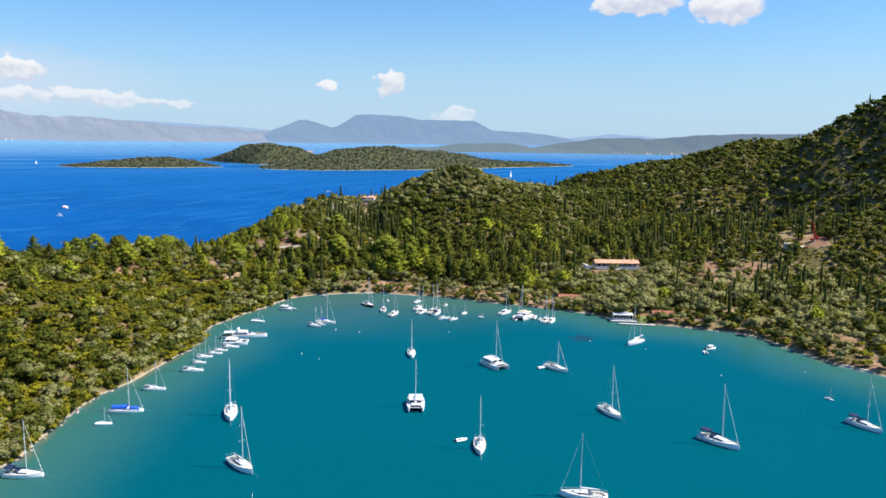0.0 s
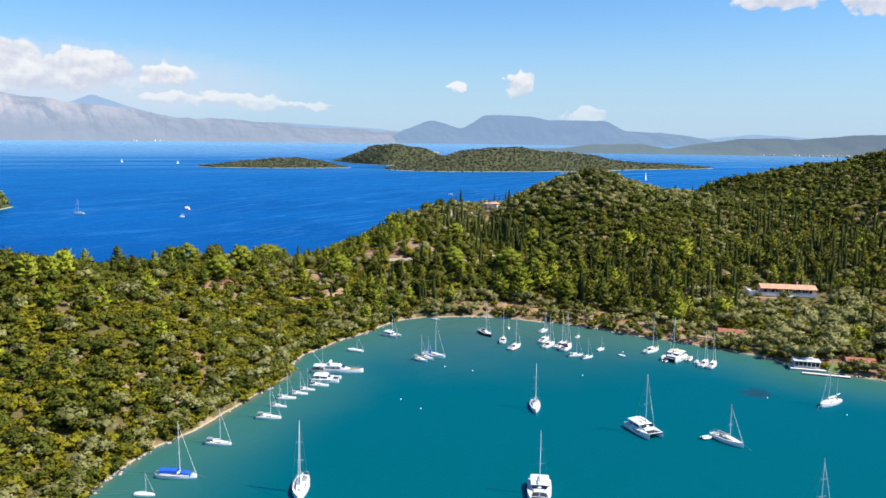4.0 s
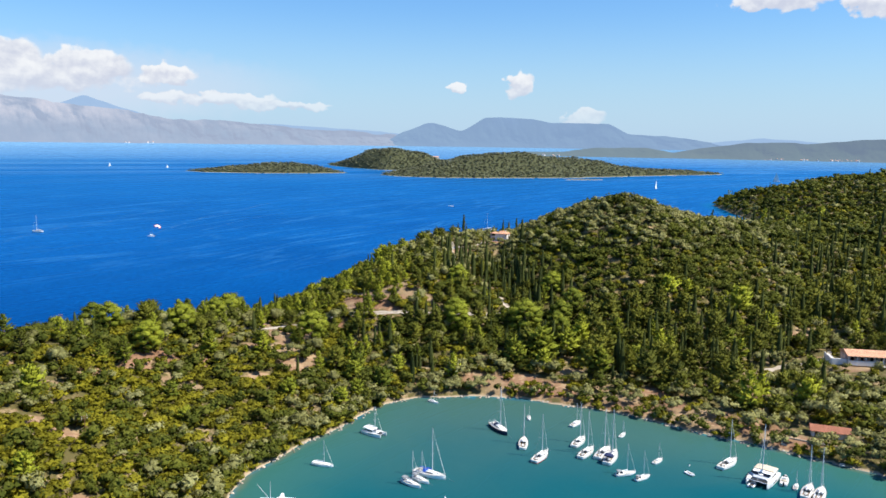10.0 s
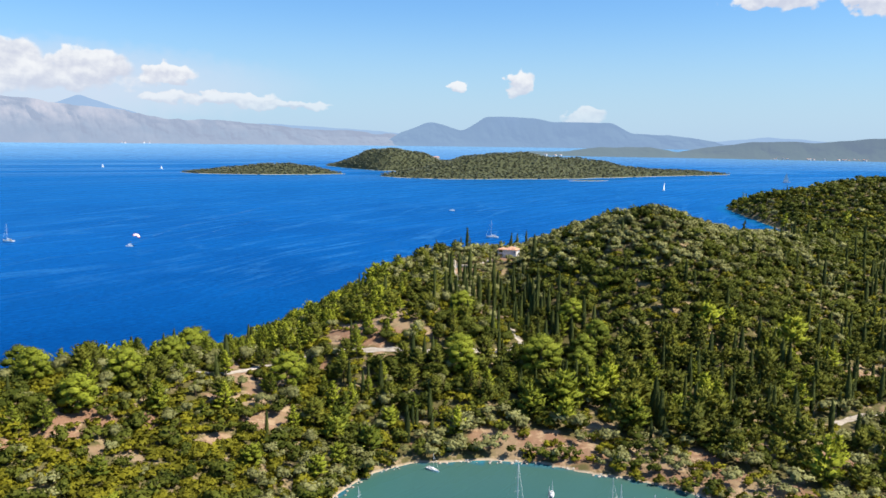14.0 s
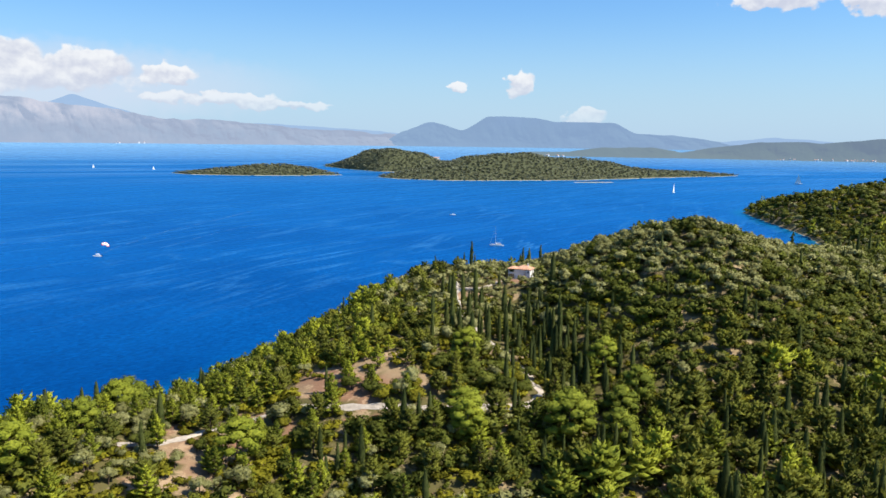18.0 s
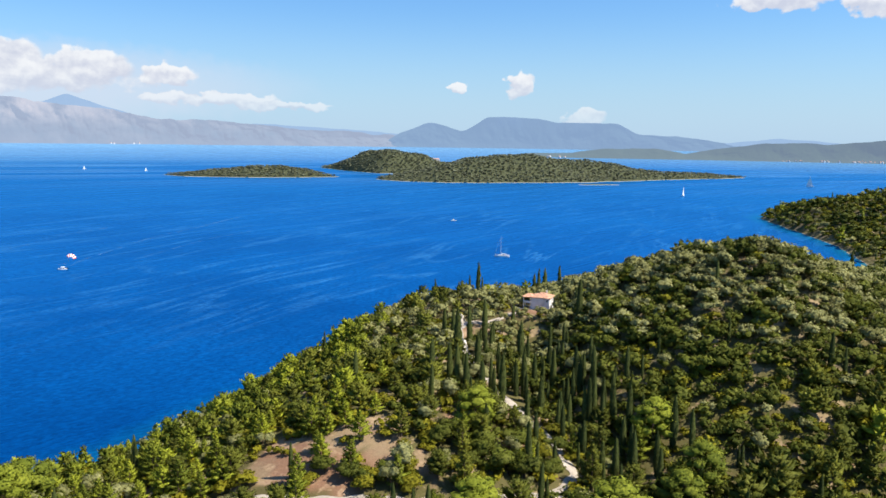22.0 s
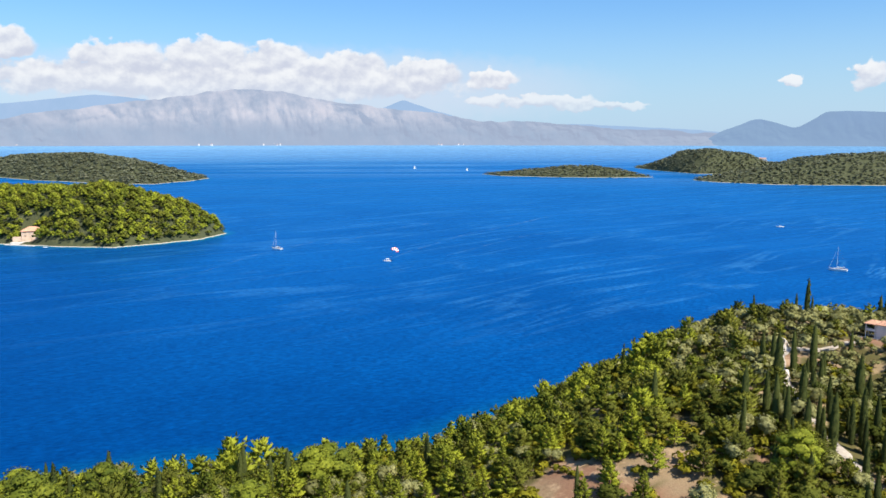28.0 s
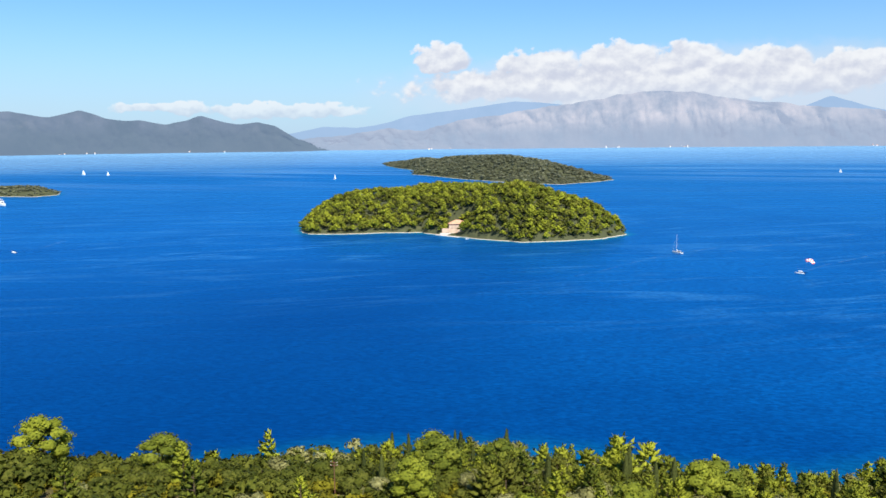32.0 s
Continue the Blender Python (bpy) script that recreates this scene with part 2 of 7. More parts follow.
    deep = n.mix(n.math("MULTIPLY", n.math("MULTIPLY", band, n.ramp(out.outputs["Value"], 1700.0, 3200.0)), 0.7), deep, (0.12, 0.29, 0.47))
    # paler still towards the horizon: low-angle sky reflection and haze, painted in
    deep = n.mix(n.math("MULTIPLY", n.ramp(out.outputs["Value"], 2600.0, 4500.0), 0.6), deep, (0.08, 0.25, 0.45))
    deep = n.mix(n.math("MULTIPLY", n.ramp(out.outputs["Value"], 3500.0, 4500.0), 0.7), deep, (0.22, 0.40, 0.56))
    # darker water colour off the spine of the headland
    off_spine = n.add("ShaderNodeVectorMath", operation="DISTANCE")
    n.tree.links.new(n.place, off_spine.inputs[0])
    off_spine.inputs[1].default_value = (-430.0, 370.0, 0.0)
    deep = n.mix(n.math("MULTIPLY", n.ramp(n.math("ADD", off_spine.outputs["Value"], n.math("MULTIPLY", wide, 160.0)), 560.0, 220.0), 0.62), deep, (0.0, 0.028, 0.125))
    # dark sides of the chop, painted into the water colour
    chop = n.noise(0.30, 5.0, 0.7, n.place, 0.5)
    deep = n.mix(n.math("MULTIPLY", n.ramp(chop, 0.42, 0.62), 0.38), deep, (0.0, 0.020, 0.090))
    deep = n.mix(n.math("MULTIPLY", n.ramp(n.math("ADD", depth, n.math("MULTIPLY", patch, 3.5)), 9.5, 3.4), 0.75), deep, (0.002, 0.12, 0.215))
    deep = n.mix(n.ramp(n.math("ADD", depth, n.math("MULTIPLY", patch, 2.0)), 3.6, 0.8), deep, (0.04, 0.19, 0.215))
    teal = n.mix(n.ramp(n.math("ADD", depth, n.math("MULTIPLY", patch, 3.0)), 13.5, 4.0), (0.0, 0.073, 0.091), (0.028, 0.106, 0.088))
    teal = n.mix(n.ramp(n.math("ADD", depth, n.math("MULTIPLY", patch, 1.5)), 3.4, 0.9), teal, (0.10, 0.12, 0.08))
    # silt towards the head of the bay
    silt = n.add("ShaderNodeVectorMath", operation="DISTANCE")
    n.tree.links.new(n.place, silt.inputs[0])
    silt.inputs[1].default_value = (35.0, 430.0, 0.0)
    teal = n.mix(n.math("MULTIPLY", n.ramp(n.math("ADD", silt.outputs["Value"], n.math("MULTIPLY", patch, 60.0)), 190.0, 70.0), 0.8), teal, (0.044, 0.098, 0.080))
    # a dark patch of weed on the bed of the bay
    weed = n.add("ShaderNodeVectorMath", operation="DISTANCE")
    n.tree.links.new(n.place, weed.inputs[0])
    weed.inputs[1].default_value = (126.0, 274.0, 0.0)
    teal = n.mix(n.math("MULTIPLY", n.ramp(n.math("ADD", weed.outputs["Value"], n.math("MULTIPLY", n.noise(0.16, 5.0, 0.7, n.place), 14.0)), 15.0, 10.0), 0.75), teal, (0.012, 0.035, 0.05))
    comb = n.add("ShaderNodeMapping", vector_type="TEXTURE")
    n.tree.links.new(n.place, comb.inputs[0])
    comb.inputs["Rotation"].default_value = (0, 0, radians(40))
    comb.inputs["Scale"].default_value = (4.5, 1.6, 1.0)
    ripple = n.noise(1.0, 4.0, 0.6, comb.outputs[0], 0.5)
    # the shaded sides of the fine ripples are painted darker too
    crease_shade = n.ramp(ripple, 0.40, 0.62)
    deep = n.mix(n.math("MULTIPLY", crease_shade, 0.42), deep, (0.0, 0.016, 0.075))
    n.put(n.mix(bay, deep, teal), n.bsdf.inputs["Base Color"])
    swell = n.noise(0.07, 3.0, 0.5, n.place, 0.5)
    height = n.math("ADD", n.math("MULTIPLY", ripple, 0.5), n.math("MULTIPLY", swell, 1.2))
    bump = n.add("ShaderNodeBump", Distance=2.2)
    n.put(n.mix(bay, (0.85, 0.85, 0.85), (0.10, 0.10, 0.10)), bump.inputs["Strength"])
    n.put(height, bump.inputs["Height"])
    n.tree.links.new(bump.outputs[0], n.bsdf.inputs["Normal"])
    # a ruffled sea throws back only part of the sky
    body, sheen, rim = n.add("ShaderNodeBsdfDiffuse"), n.add("ShaderNodeBsdfGlossy"), n.add("ShaderNodeFresnel", IOR=1.33)
    n.tree.links.new(n.bsdf.inputs["Base Color"].links[0].from_socket, body.inputs["Color"])
    n.tree.links.new(bump.outputs[0], body.inputs["Normal"])
    faint = n.add("ShaderNodeBump", Distance=0.6, Strength=0.3)
    n.put(height, faint.inputs["Height"])
    n.tree.links.new(faint.outputs[0], sheen.inputs["Normal"])
    n.put(n.ramp(streak, 0.4, 0.75, 0.24, 0.36), sheen.inputs["Roughness"])
    sheen.inputs["Color"].default_value = (0.10, 0.52, 1.0, 1.0)
    both = n.add("ShaderNodeMixShader")
    n.put(n.math("MINIMUM", n.math("MULTIPLY", rim.outputs[0], n.math("MULTIPLY_ADD", bay, -0.2, 0.6)), 0.3), both.inputs[0])
    n.tree.links.new(body.outputs[0], both.inputs[1])
    n.tree.links.new(sheen.outputs[0], both.inputs[2])
    n.tree.links.new(both.outputs[0], mat.node_tree.nodes["Material Output"].inputs[0])
    n.tree.nodes.remove(n.bsdf)
    return mat


def earth_material(name, soil, dry, green, rock, reach=0.0):
    """Dry ground: soil, straw-coloured grass, low green, pale stones by the water."""
    mat, n = material(name, 0.95, 0.0, 0.2)
    split = n.add("ShaderNodeSeparateXYZ")
    n.tree.links.new(n.place, split.inputs[0])
    large, small, fine = n.noise(0.035, 5.0, 0.6, n.place), n.noise(0.4, 5.0, 0.65, n.place), n.noise(2.5, 3.0, 0.6, n.place)
    base = n.mix(n.ramp(large, 0.42, 0.6), soil, dry)
    base = n.mix(n.math("MULTIPLY", n.ramp(small, 0.26, 0.42), n.ramp(n.add("ShaderNodeAttribute", attribute_name="bare").outputs["Fac"], 0.2, 0.8, 0.97, 0.22)), base, green)
    base = n.mix(n.math("MULTIPLY", n.ramp(fine, 0.35, 0.75), 0.35), base, tuple(c * 0.5 for c in soil))
    base = n.mix(n.math("MULTIPLY", n.ramp(n.noise(0.13, 5.0, 0.7, n.place), 0.52, 0.62), 0.55), base, tuple(c * 1.35 for c in dry))
    low = n.math("ADD", split.outputs[2], n.math("MULTIPLY", small, -0.9))
    base = n.mix(n.ramp(low, 0.25 + reach, -0.3 + reach), base, rock)
    n.put(base, n.bsdf.inputs["Base Color"])
    relief(n, n.math("ADD", small, n.math("MULTIPLY", fine, 0.4)), 0.7, 0.5)
    return mat


def mountain_material(name, rock, scree, scrub, haze, veil):
    """Far mountains behind kilometres of air: lit slopes under a veil of scattered light."""
    mat, n = material(name, 1.0, 0.0, 0.0)
    split = n.add("ShaderNodeSeparateXYZ")
    n.tree.links.new(n.place, split.inputs[0])
    squash = n.add("ShaderNodeMapping")
    n.tree.links.new(n.place, squash.inputs[0])
    squash.inputs["Scale"].default_value = (1.0, 1.0, 1.1)
    squash.inputs["Rotation"].default_value = (0.5, 0.4, 0.3)
    large, gully = n.noise(0.006, 6.0, 0.6, n.place), n.noise(0.013, 8.0, 0.66, squash.outputs[0], 0.3)
    base = n.mix(n.ramp(large, 0.35, 0.65), rock, scrub)
    base = n.mix(n.math("MULTIPLY", n.ramp(gully, 0.48, 0.68), 0.25), base, scree)
    foot = n.ramp(n.math("ADD", split.outputs[2], n.math("MULTIPLY", large, 170.0)), 330.0, 215.0)
    base = n.mix(n.math("MULTIPLY", foot, 0.85), base, scrub)
    n.put(base, n.bsdf.inputs["Base Color"])
    relief(n, gully, 0.4, 10.0)
    # the air's haze, added as an emissive layer mixed over the slopes
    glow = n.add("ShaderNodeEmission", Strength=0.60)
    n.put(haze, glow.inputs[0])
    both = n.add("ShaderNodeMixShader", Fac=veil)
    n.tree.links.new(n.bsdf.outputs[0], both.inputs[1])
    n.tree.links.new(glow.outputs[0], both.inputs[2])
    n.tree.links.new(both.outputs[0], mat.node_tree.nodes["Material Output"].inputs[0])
    return mat


M_WATER = water_material()
M_ISLE = earth_material("scrub_ground", (0.058, 0.062, 0.022), (0.075, 0.073, 0.03), (0.06, 0.066, 0.03), (0.42, 0.37, 0.29), 0.2)
M_EARTH = earth_material("dry_earth", (0.27, 0.138, 0.085), (0.31, 0.215, 0.125), (0.080, 0.076, 0.021), (0.36, 0.28, 0.19))
def rock_material():
    mat, n = material("shore_limestone", 0.95, 0.0, 0.2)
    grain, stain = n.noise(3.0, 4.0, 0.6, n.place), n.noise(0.5, 4.0, 0.6, n.place)
    n.put(n.mix(n.ramp(n.math("MULTIPLY_ADD", grain, 0.5, n.math("MULTIPLY", stain, 0.5)), 0.35, 0.65), (0.25, 0.20, 0.15), (0.50, 0.44, 0.36)), n.bsdf.inputs["Base Color"])
    relief(n, grain, 0.6, 0.1)
    return mat


M_ROCK = rock_material()
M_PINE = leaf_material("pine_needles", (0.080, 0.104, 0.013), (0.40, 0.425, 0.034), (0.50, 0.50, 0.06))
# the same pine needles in a darker colour, for part of the pines
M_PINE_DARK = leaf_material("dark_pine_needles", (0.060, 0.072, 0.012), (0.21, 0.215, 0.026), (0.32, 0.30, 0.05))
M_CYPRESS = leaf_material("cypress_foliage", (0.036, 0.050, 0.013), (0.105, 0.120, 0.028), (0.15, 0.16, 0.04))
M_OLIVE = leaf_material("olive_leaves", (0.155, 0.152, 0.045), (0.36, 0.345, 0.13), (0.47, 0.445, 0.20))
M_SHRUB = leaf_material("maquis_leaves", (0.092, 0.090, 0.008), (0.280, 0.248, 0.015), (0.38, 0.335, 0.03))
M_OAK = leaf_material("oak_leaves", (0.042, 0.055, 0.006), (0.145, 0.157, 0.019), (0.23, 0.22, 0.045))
# scrub of the far islands, greyed and paled: distance haze in the leaf colour
M_SCRUB_HAZED = leaf_material("island_scrub", (0.100, 0.112, 0.066), (0.235, 0.24, 0.145), (0.30, 0.29, 0.19))
M_BARK = plain("bark", (0.13, 0.09, 0.06), 0.95, 0, 0.3, 4.0, 0.1)

# ---- the lie of the land ----
CENTRE = np.array((0.0, 100.0))      # middle of the wide view
EYE_Z, NEAR_R, REACH = 112.0, 3800.0, 840.0
BAY = ((-109, 135), (-106, 142), (-102, 151), (-101, 163), (-99, 183), (-96, 198), (-92, 213), (-86, 226), (-82, 240), (-77, 255), (-71, 271), (-65, 289), (-67, 307), (-65, 322), (-57, 336), (-50, 349), (-38, 367), (-31, 381),
       (-24, 392), (-10, 402), (16, 403), (32, 402), (48, 396), (63, 390), (77, 382), (90, 372), (102, 362), (114, 354), (126, 346), (139, 336), (148, 330), (158, 315), (166, 306), (177, 299), (193, 289), (207, 278), (218, 267),
       (221, 250), (223, 232), (228, 213))
COAST = BAY + ((240, 190), (275, 110), (300, 0), (320, -200), (330, -700), (2200, -700), (2200, 1500), (1100, 1900), (600, 1640), (486, 1476), (462, 1300), (445, 1160), (400, 1000), (330, 860))
ROUND_BAY = BAY + COAST[len(BAY):len(BAY) + 6]
COAST_SEA = ((240, 800), (140, 790), (60, 770), (0, 738), (-46, 680), (-80, 612), (-110, 545), (-140, 515), (-168, 498), (-200, 475), (-228, 450),
             (-255, 385), (-300, 320), (-370, 260), (-480, 180), (-640, 60), (-900, -100), (-1100, -700), (-300, -700), (-170, -300), (-125, -60), (-110, 60))
RIDGE = ((-700, -100, 45, 130), (-420, 120, 48, 110), (-194, 281, 43, 95), (-166, 348, 32, 65), (-136, 406, 24, 55), (-81, 475, 13, 72), (-17, 519, 30, 78), (3, 626, 41, 90), (44, 668, 33, 55),
         (113, 583, 68, 88), (197, 616, 49, 76), (265, 660, 43, 110), (330, 665, 43, 95), (410, 620, 57, 95), (510, 580, 124, 105), (610, 520, 176, 165), (800, 400, 200, 260), (1300, 200, 260, 400))
TERRACES = ((260, 520, 20, 70), (310, 510, 27, 75), (360, 470, 31, 80), (420, 440, 42, 90))
HEADLAND = ((470, 1450, 8, 90), (540, 1350, 34, 130), (650, 1260, 56, 170), (790, 1180, 95, 220), (950, 950, 130, 260), (900, 600, 180, 300))


def drawn_in(far):
    """Distances past the near sea are drawn in, so that the wide view fits the camera's reach."""
    far = np.asarray(far, float)
    return np.where(far <= NEAR_R, far, NEAR_R + REACH * (1 - np.exp(-(np.maximum(far, NEAR_R) - NEAR_R) / REACH * 0.45)))


def sea_rise(r):
    """The height at which the drawn-in sea lies, so that it meets the horizon."""
    r = np.asarray(r, float)
    part = np.clip((r - NEAR_R) / REACH, 0, 0.9995)
    far = NEAR_R - np.log(1 - part) * REACH / 0.45
    return EYE_Z * np.where(r > NEAR_R, 1 - r / far, 0.0)


def inside(x, y, ring):
    ring = np.asarray(ring, float)
    odd = np.zeros(np.shape(x), bool)
    for (ax, ay), (bx, by) in zip(ring, np.roll(ring, -1, 0)):
        if ay != by:
            odd ^= ((ay > y) != (by > y)) & (x < (bx - ax) * (y - ay) / (by - ay) + ax)
    return odd


def to_line(x, y, ax, ay, bx, by):
    ux, uy = bx - ax, by - ay
    k = np.clip(((x - ax) * ux + (y - ay) * uy) / (ux * ux + uy * uy), 0, 1)
    return np.hypot(x - ax - k * ux, y - ay - k * uy), k


def shore(x, y, ring):
    """Distance to the waterline, positive on land."""
    ring = np.asarray(ring, float)
    best = np.full(np.shape(x), 1e9)
    for (ax, ay), (bx, by) in zip(ring, np.roll(ring, -1, 0)):
        best = np.minimum(best, to_line(x, y, ax, ay, bx, by)[0])
    return np.where(inside(x, y, ring), best, -best)


def ripples(x, y, size, seed):
    """Cheap smooth unevenness, about -1 to 1."""
    rng = np.random.default_rng(seed)
    total = np.zeros(np.shape(x))
    for octave in range(4):
        for _ in range(3):
            a, p = rng.uniform(0, 6.283, 2)
            f = 6.283 / size * 2**octave * rng.uniform(0.7, 1.3)
            total += 0.55**octave * np.sin(f * (x * np.cos(a) + y * np.sin(a)) + p)
    return total / 4


def fractal(x, y, size, seed, octaves=5, ridged=False):
    """Value noise in several octaves, about 0 to 1."""
    table = np.random.default_rng(seed).random((256, 256))
    total, weight = np.zeros(np.shape(x)), 0.0
    for k in range(octaves):
        u, v = np.asarray(x, float) / size * 2**k + 17.3 * k, np.asarray(y, float) / size * 2**k + 9.1 * k
        i, j = np.floor(u).astype(int), np.floor(v).astype(int)
        a, b = u - i, v - j
        a, b = a * a * (3 - 2 * a), b * b * (3 - 2 * b)
        p, q, r, s = (table[(i + di) % 256, (j + dj) % 256] for di, dj in ((0, 0), (1, 0), (0, 1), (1, 1)))
        value = (p * (1 - a) + q * a) * (1 - b) + (r * (1 - a) + s * a) * b
        total += 0.5**k * (1 - np.abs(2 * value - 1) if ridged else value)
        weight += 0.5**k
    return total / weight


def ridge_height(x, y, line):
    top = np.zeros(np.shape(x))
    for (ax, ay, ah, aw), (bx, by, bh, bw) in zip(line, line[1:]):
        d, k = to_line(x, y, ax, ay, bx, by)
        top = np.maximum(top, (ah + (bh - ah) * k) * np.exp(-((d / (aw + (bw - aw) * k)) ** 2)))
    return top


def ground_z(x, y):
    """Height of the mainland; under water the bed falls away."""
    x, y = np.asarray(x, float), np.asarray(y, float)
    d = shore(x, y, COAST + COAST_SEA) + ripples(x, y, 60, 3) * 1.4
    hill = np.maximum(np.maximum(ridge_height(x, y, RIDGE), ridge_height(x, y, TERRACES)), ridge_height(x, y, HEADLAND)) * (1 + 0.07 * ripples(x, y, 130, 5))
    land = 1.5 + 0.035 * np.maximum(d, 0) * np.exp(-np.maximum(d, 0) / 150) * 1.2 + hill * (1 - np.exp(-np.maximum(d, 0) / 26))
    for px, py, pr, pz in ((206, 437, 19, 8.4), (38, 606, 13, 42.0), (182, 309, 12, 1.6), (134, 353, 12, 1.5)):   # levelled plots
        k = np.clip(2 - np.hypot(x - px, y - py) / pr, 0, 1)
        land = land + (pz - land) * k * k * (3 - 2 * k)
    land = land * np.clip(d / 2.2, 0, 1) + ripples(x, y, 25, 9) * 0.35 * np.clip(d / 20, 0, 1)
    return np.where(d > 0, land, np.maximum(np.maximum(d * 0.9, -1.6 + d * 0.2), -14.0))


# islands: waterline, the line of the crest (x, y, height, half width), steepness of the shore, seed of the unevenness
NEAR_ISLE = ((-885, 757), (-860, 762), (-835, 790), (-810, 839), (-785, 870), (-742, 875), (-683, 883), (-629, 899), (-606, 944),
             (-591, 988), (-598, 1041), (-646, 1079), (-737, 1095), (-837, 1070), (-918, 998), (-959, 901), (-973, 812), (-923, 775))
ISLES = {
    "near_island": (NEAR_ISLE, ((-905, 800, 20, 60), (-925, 870, 42, 90), (-890, 945, 47, 110), (-810, 965, 50, 110), (-715, 975, 52, 100), (-660, 1005, 38, 80), (-615, 1035, 14, 50)), 20, 21),
    "far_island": (((-1450, 2040), (-1405, 1915), (-1391, 1765), (-1579, 1740), (-1891, 1804), (-2247, 1900), (-2330, 2060), (-2480, 2095), (-2728, 2200), (-3394, 2490), (-3300, 2620), (-2800, 2600), (-2300, 2440), (-1800, 2260)),
                   ((-3174, 2450, 17, 90), (-2700, 2260, 46, 130), (-2358, 2060, 56, 160), (-2085, 2010, 60, 180), (-1852, 1970, 66, 190), (-1720, 1950, 58, 170), (-1585, 1920, 44, 130), (-1477, 1915, 22, 90), (-1440, 1980, 8, 60)), 45, 22),
    "flat_islet": (((-835, 2577), (-745, 2493), (-558, 2479), (-419, 2520), (-310, 2588), (-380, 2650), (-520, 2690), (-680, 2670)),
                   ((-746, 2560, 8, 60), (-664, 2575, 17, 80), (-566, 2590, 26, 90), (-502, 2605, 28, 90), (-433, 2605, 19, 80), (-349, 2607, 4, 50)), 22, 23),
    "west_islet": (((-2017, 575), (-1934, 638), (-1959, 690), (-2043, 717), (-2130, 690), (-2220, 590), (-2180, 480), (-2100, 480)), ((-2100, 560, 20, 60), (-1990, 655, 18, 50)), 14, 24),
    "domed_island": (((-485, 3290), (-353, 3036), (-216, 2850), (-69, 2894), (80, 2860), (150, 2960), (120, 3180), (-100, 3330), (-350, 3420)),
                     ((-464, 3298, 8, 60), (-400, 3230, 24, 80), (-345, 3140, 48, 105), (-275, 3075, 72, 120), (-191, 3020, 75, 125), (-113, 3040, 60, 120), (-40, 3050, 34, 110), (80, 3000, 24, 100)), 32, 25),
    "long_island": (((-205, 2492), (-140, 2400), (-70, 2372), (5, 2337), (155, 2376), (309, 2417), (400, 2450), (479, 2518), (575, 2580), (675, 2664), (972, 2845), (1010, 2885), (850, 2905), (650, 2840), (480, 2860),
                     (300, 2880), (100, 2870), (-40, 2740), (-150, 2600)),
                    ((-173, 2520, 8, 60), (-74, 2485, 24, 80), (5, 2490, 40, 100), (85, 2545, 60, 120), (167, 2585, 67, 130), (250, 2605, 68, 130), (335, 2635, 55, 120), (425, 2675, 56, 110), (508, 2680, 45, 100), (577, 2695, 31, 90),
                     (695, 2750, 19, 70), (858, 2830, 15, 60), (960, 2860, 5, 40)), 28, 26),
    "sand_bar": (((345, 2322), (400, 2328), (462, 2350), (470, 2360), (420, 2352), (360, 2336)), ((360, 2330, 0.6, 10), (450, 2350, 0.6, 10)), 5, 30)}


def island_z(x, y, name):
    ring, crest, steep, seed = ISLES[name]
    size = max(p[0] for p in ring) - min(p[0] for p in ring)
    d = shore(x, y, ring) + min(8.0, size * 0.006) * ripples(x, y, size * 0.12, seed)
    rise = 1.8 * np.clip(d / 7.0, 0, 1) + ridge_height(x, y, crest) * (1 - np.exp(-np.maximum(d, 0) / steep)) * (1 + 0.08 * ripples(x, y, size * 0.4, seed + 9))
    if name == "near_island":   # a level plot round the house by the beach
        level = np.clip(1 - np.hypot(x + 739, y - 894) / 24, 0, 1)
        rise = rise + (2.2 - rise) * np.clip(level * 2, 0, 1) * np.clip(d / 2.5, 0, 1)
    return np.where(d > 0, rise, np.maximum(d * 0.5, -14.0))


def island_box(name, edge):
    ring = np.array(ISLES[name][0], float)
    return (*(ring.min(0) - edge), *(ring.max(0) + edge))


def bed_z(x, y):
    best = ground_z(x, y)
    for name in ISLES:
        x0, y0, x1, y1 = island_box(name, 60)
        near = (x > x0) & (x < x1) & (y > y0) & (y < y1)
        best[near] = np.maximum(best[near], island_z(x[near], y[near], name))
    return best


def mesh_from(name, verts, faces, mat, smooth=True, normals=None):
    """A mesh from arrays of corners and of triangles or quads; foliage takes the normals of the rounded crown."""
    faces = np.asarray(faces, np.int32)
    size = faces.shape[1]
    me = bpy.data.meshes.new(name)
    me.vertices.add(len(verts))
    me.vertices.foreach_set("co", np.asarray(verts, np.float32).ravel())
    me.loops.add(faces.size)
    me.loops.foreach_set("vertex_index", faces.ravel())
    me.polygons.add(len(faces))
    me.polygons.foreach_set("loop_start", np.arange(0, faces.size, size, dtype=np.int32))
    me.polygons.foreach_set("use_smooth", np.full(len(faces), smooth))
    me.update(calc_edges=True)
    if normals is not None:
        me.attributes.new("custom_normal", "FLOAT_VECTOR", "POINT").data.foreach_set("vector", np.asarray(normals, np.float32).ravel())
    me.materials.append(mat)
    return me


def point_values(me, name, values):
    me.attributes.new(name, "FLOAT", "POINT").data.foreach_set("value", np.asarray(values, np.float32))


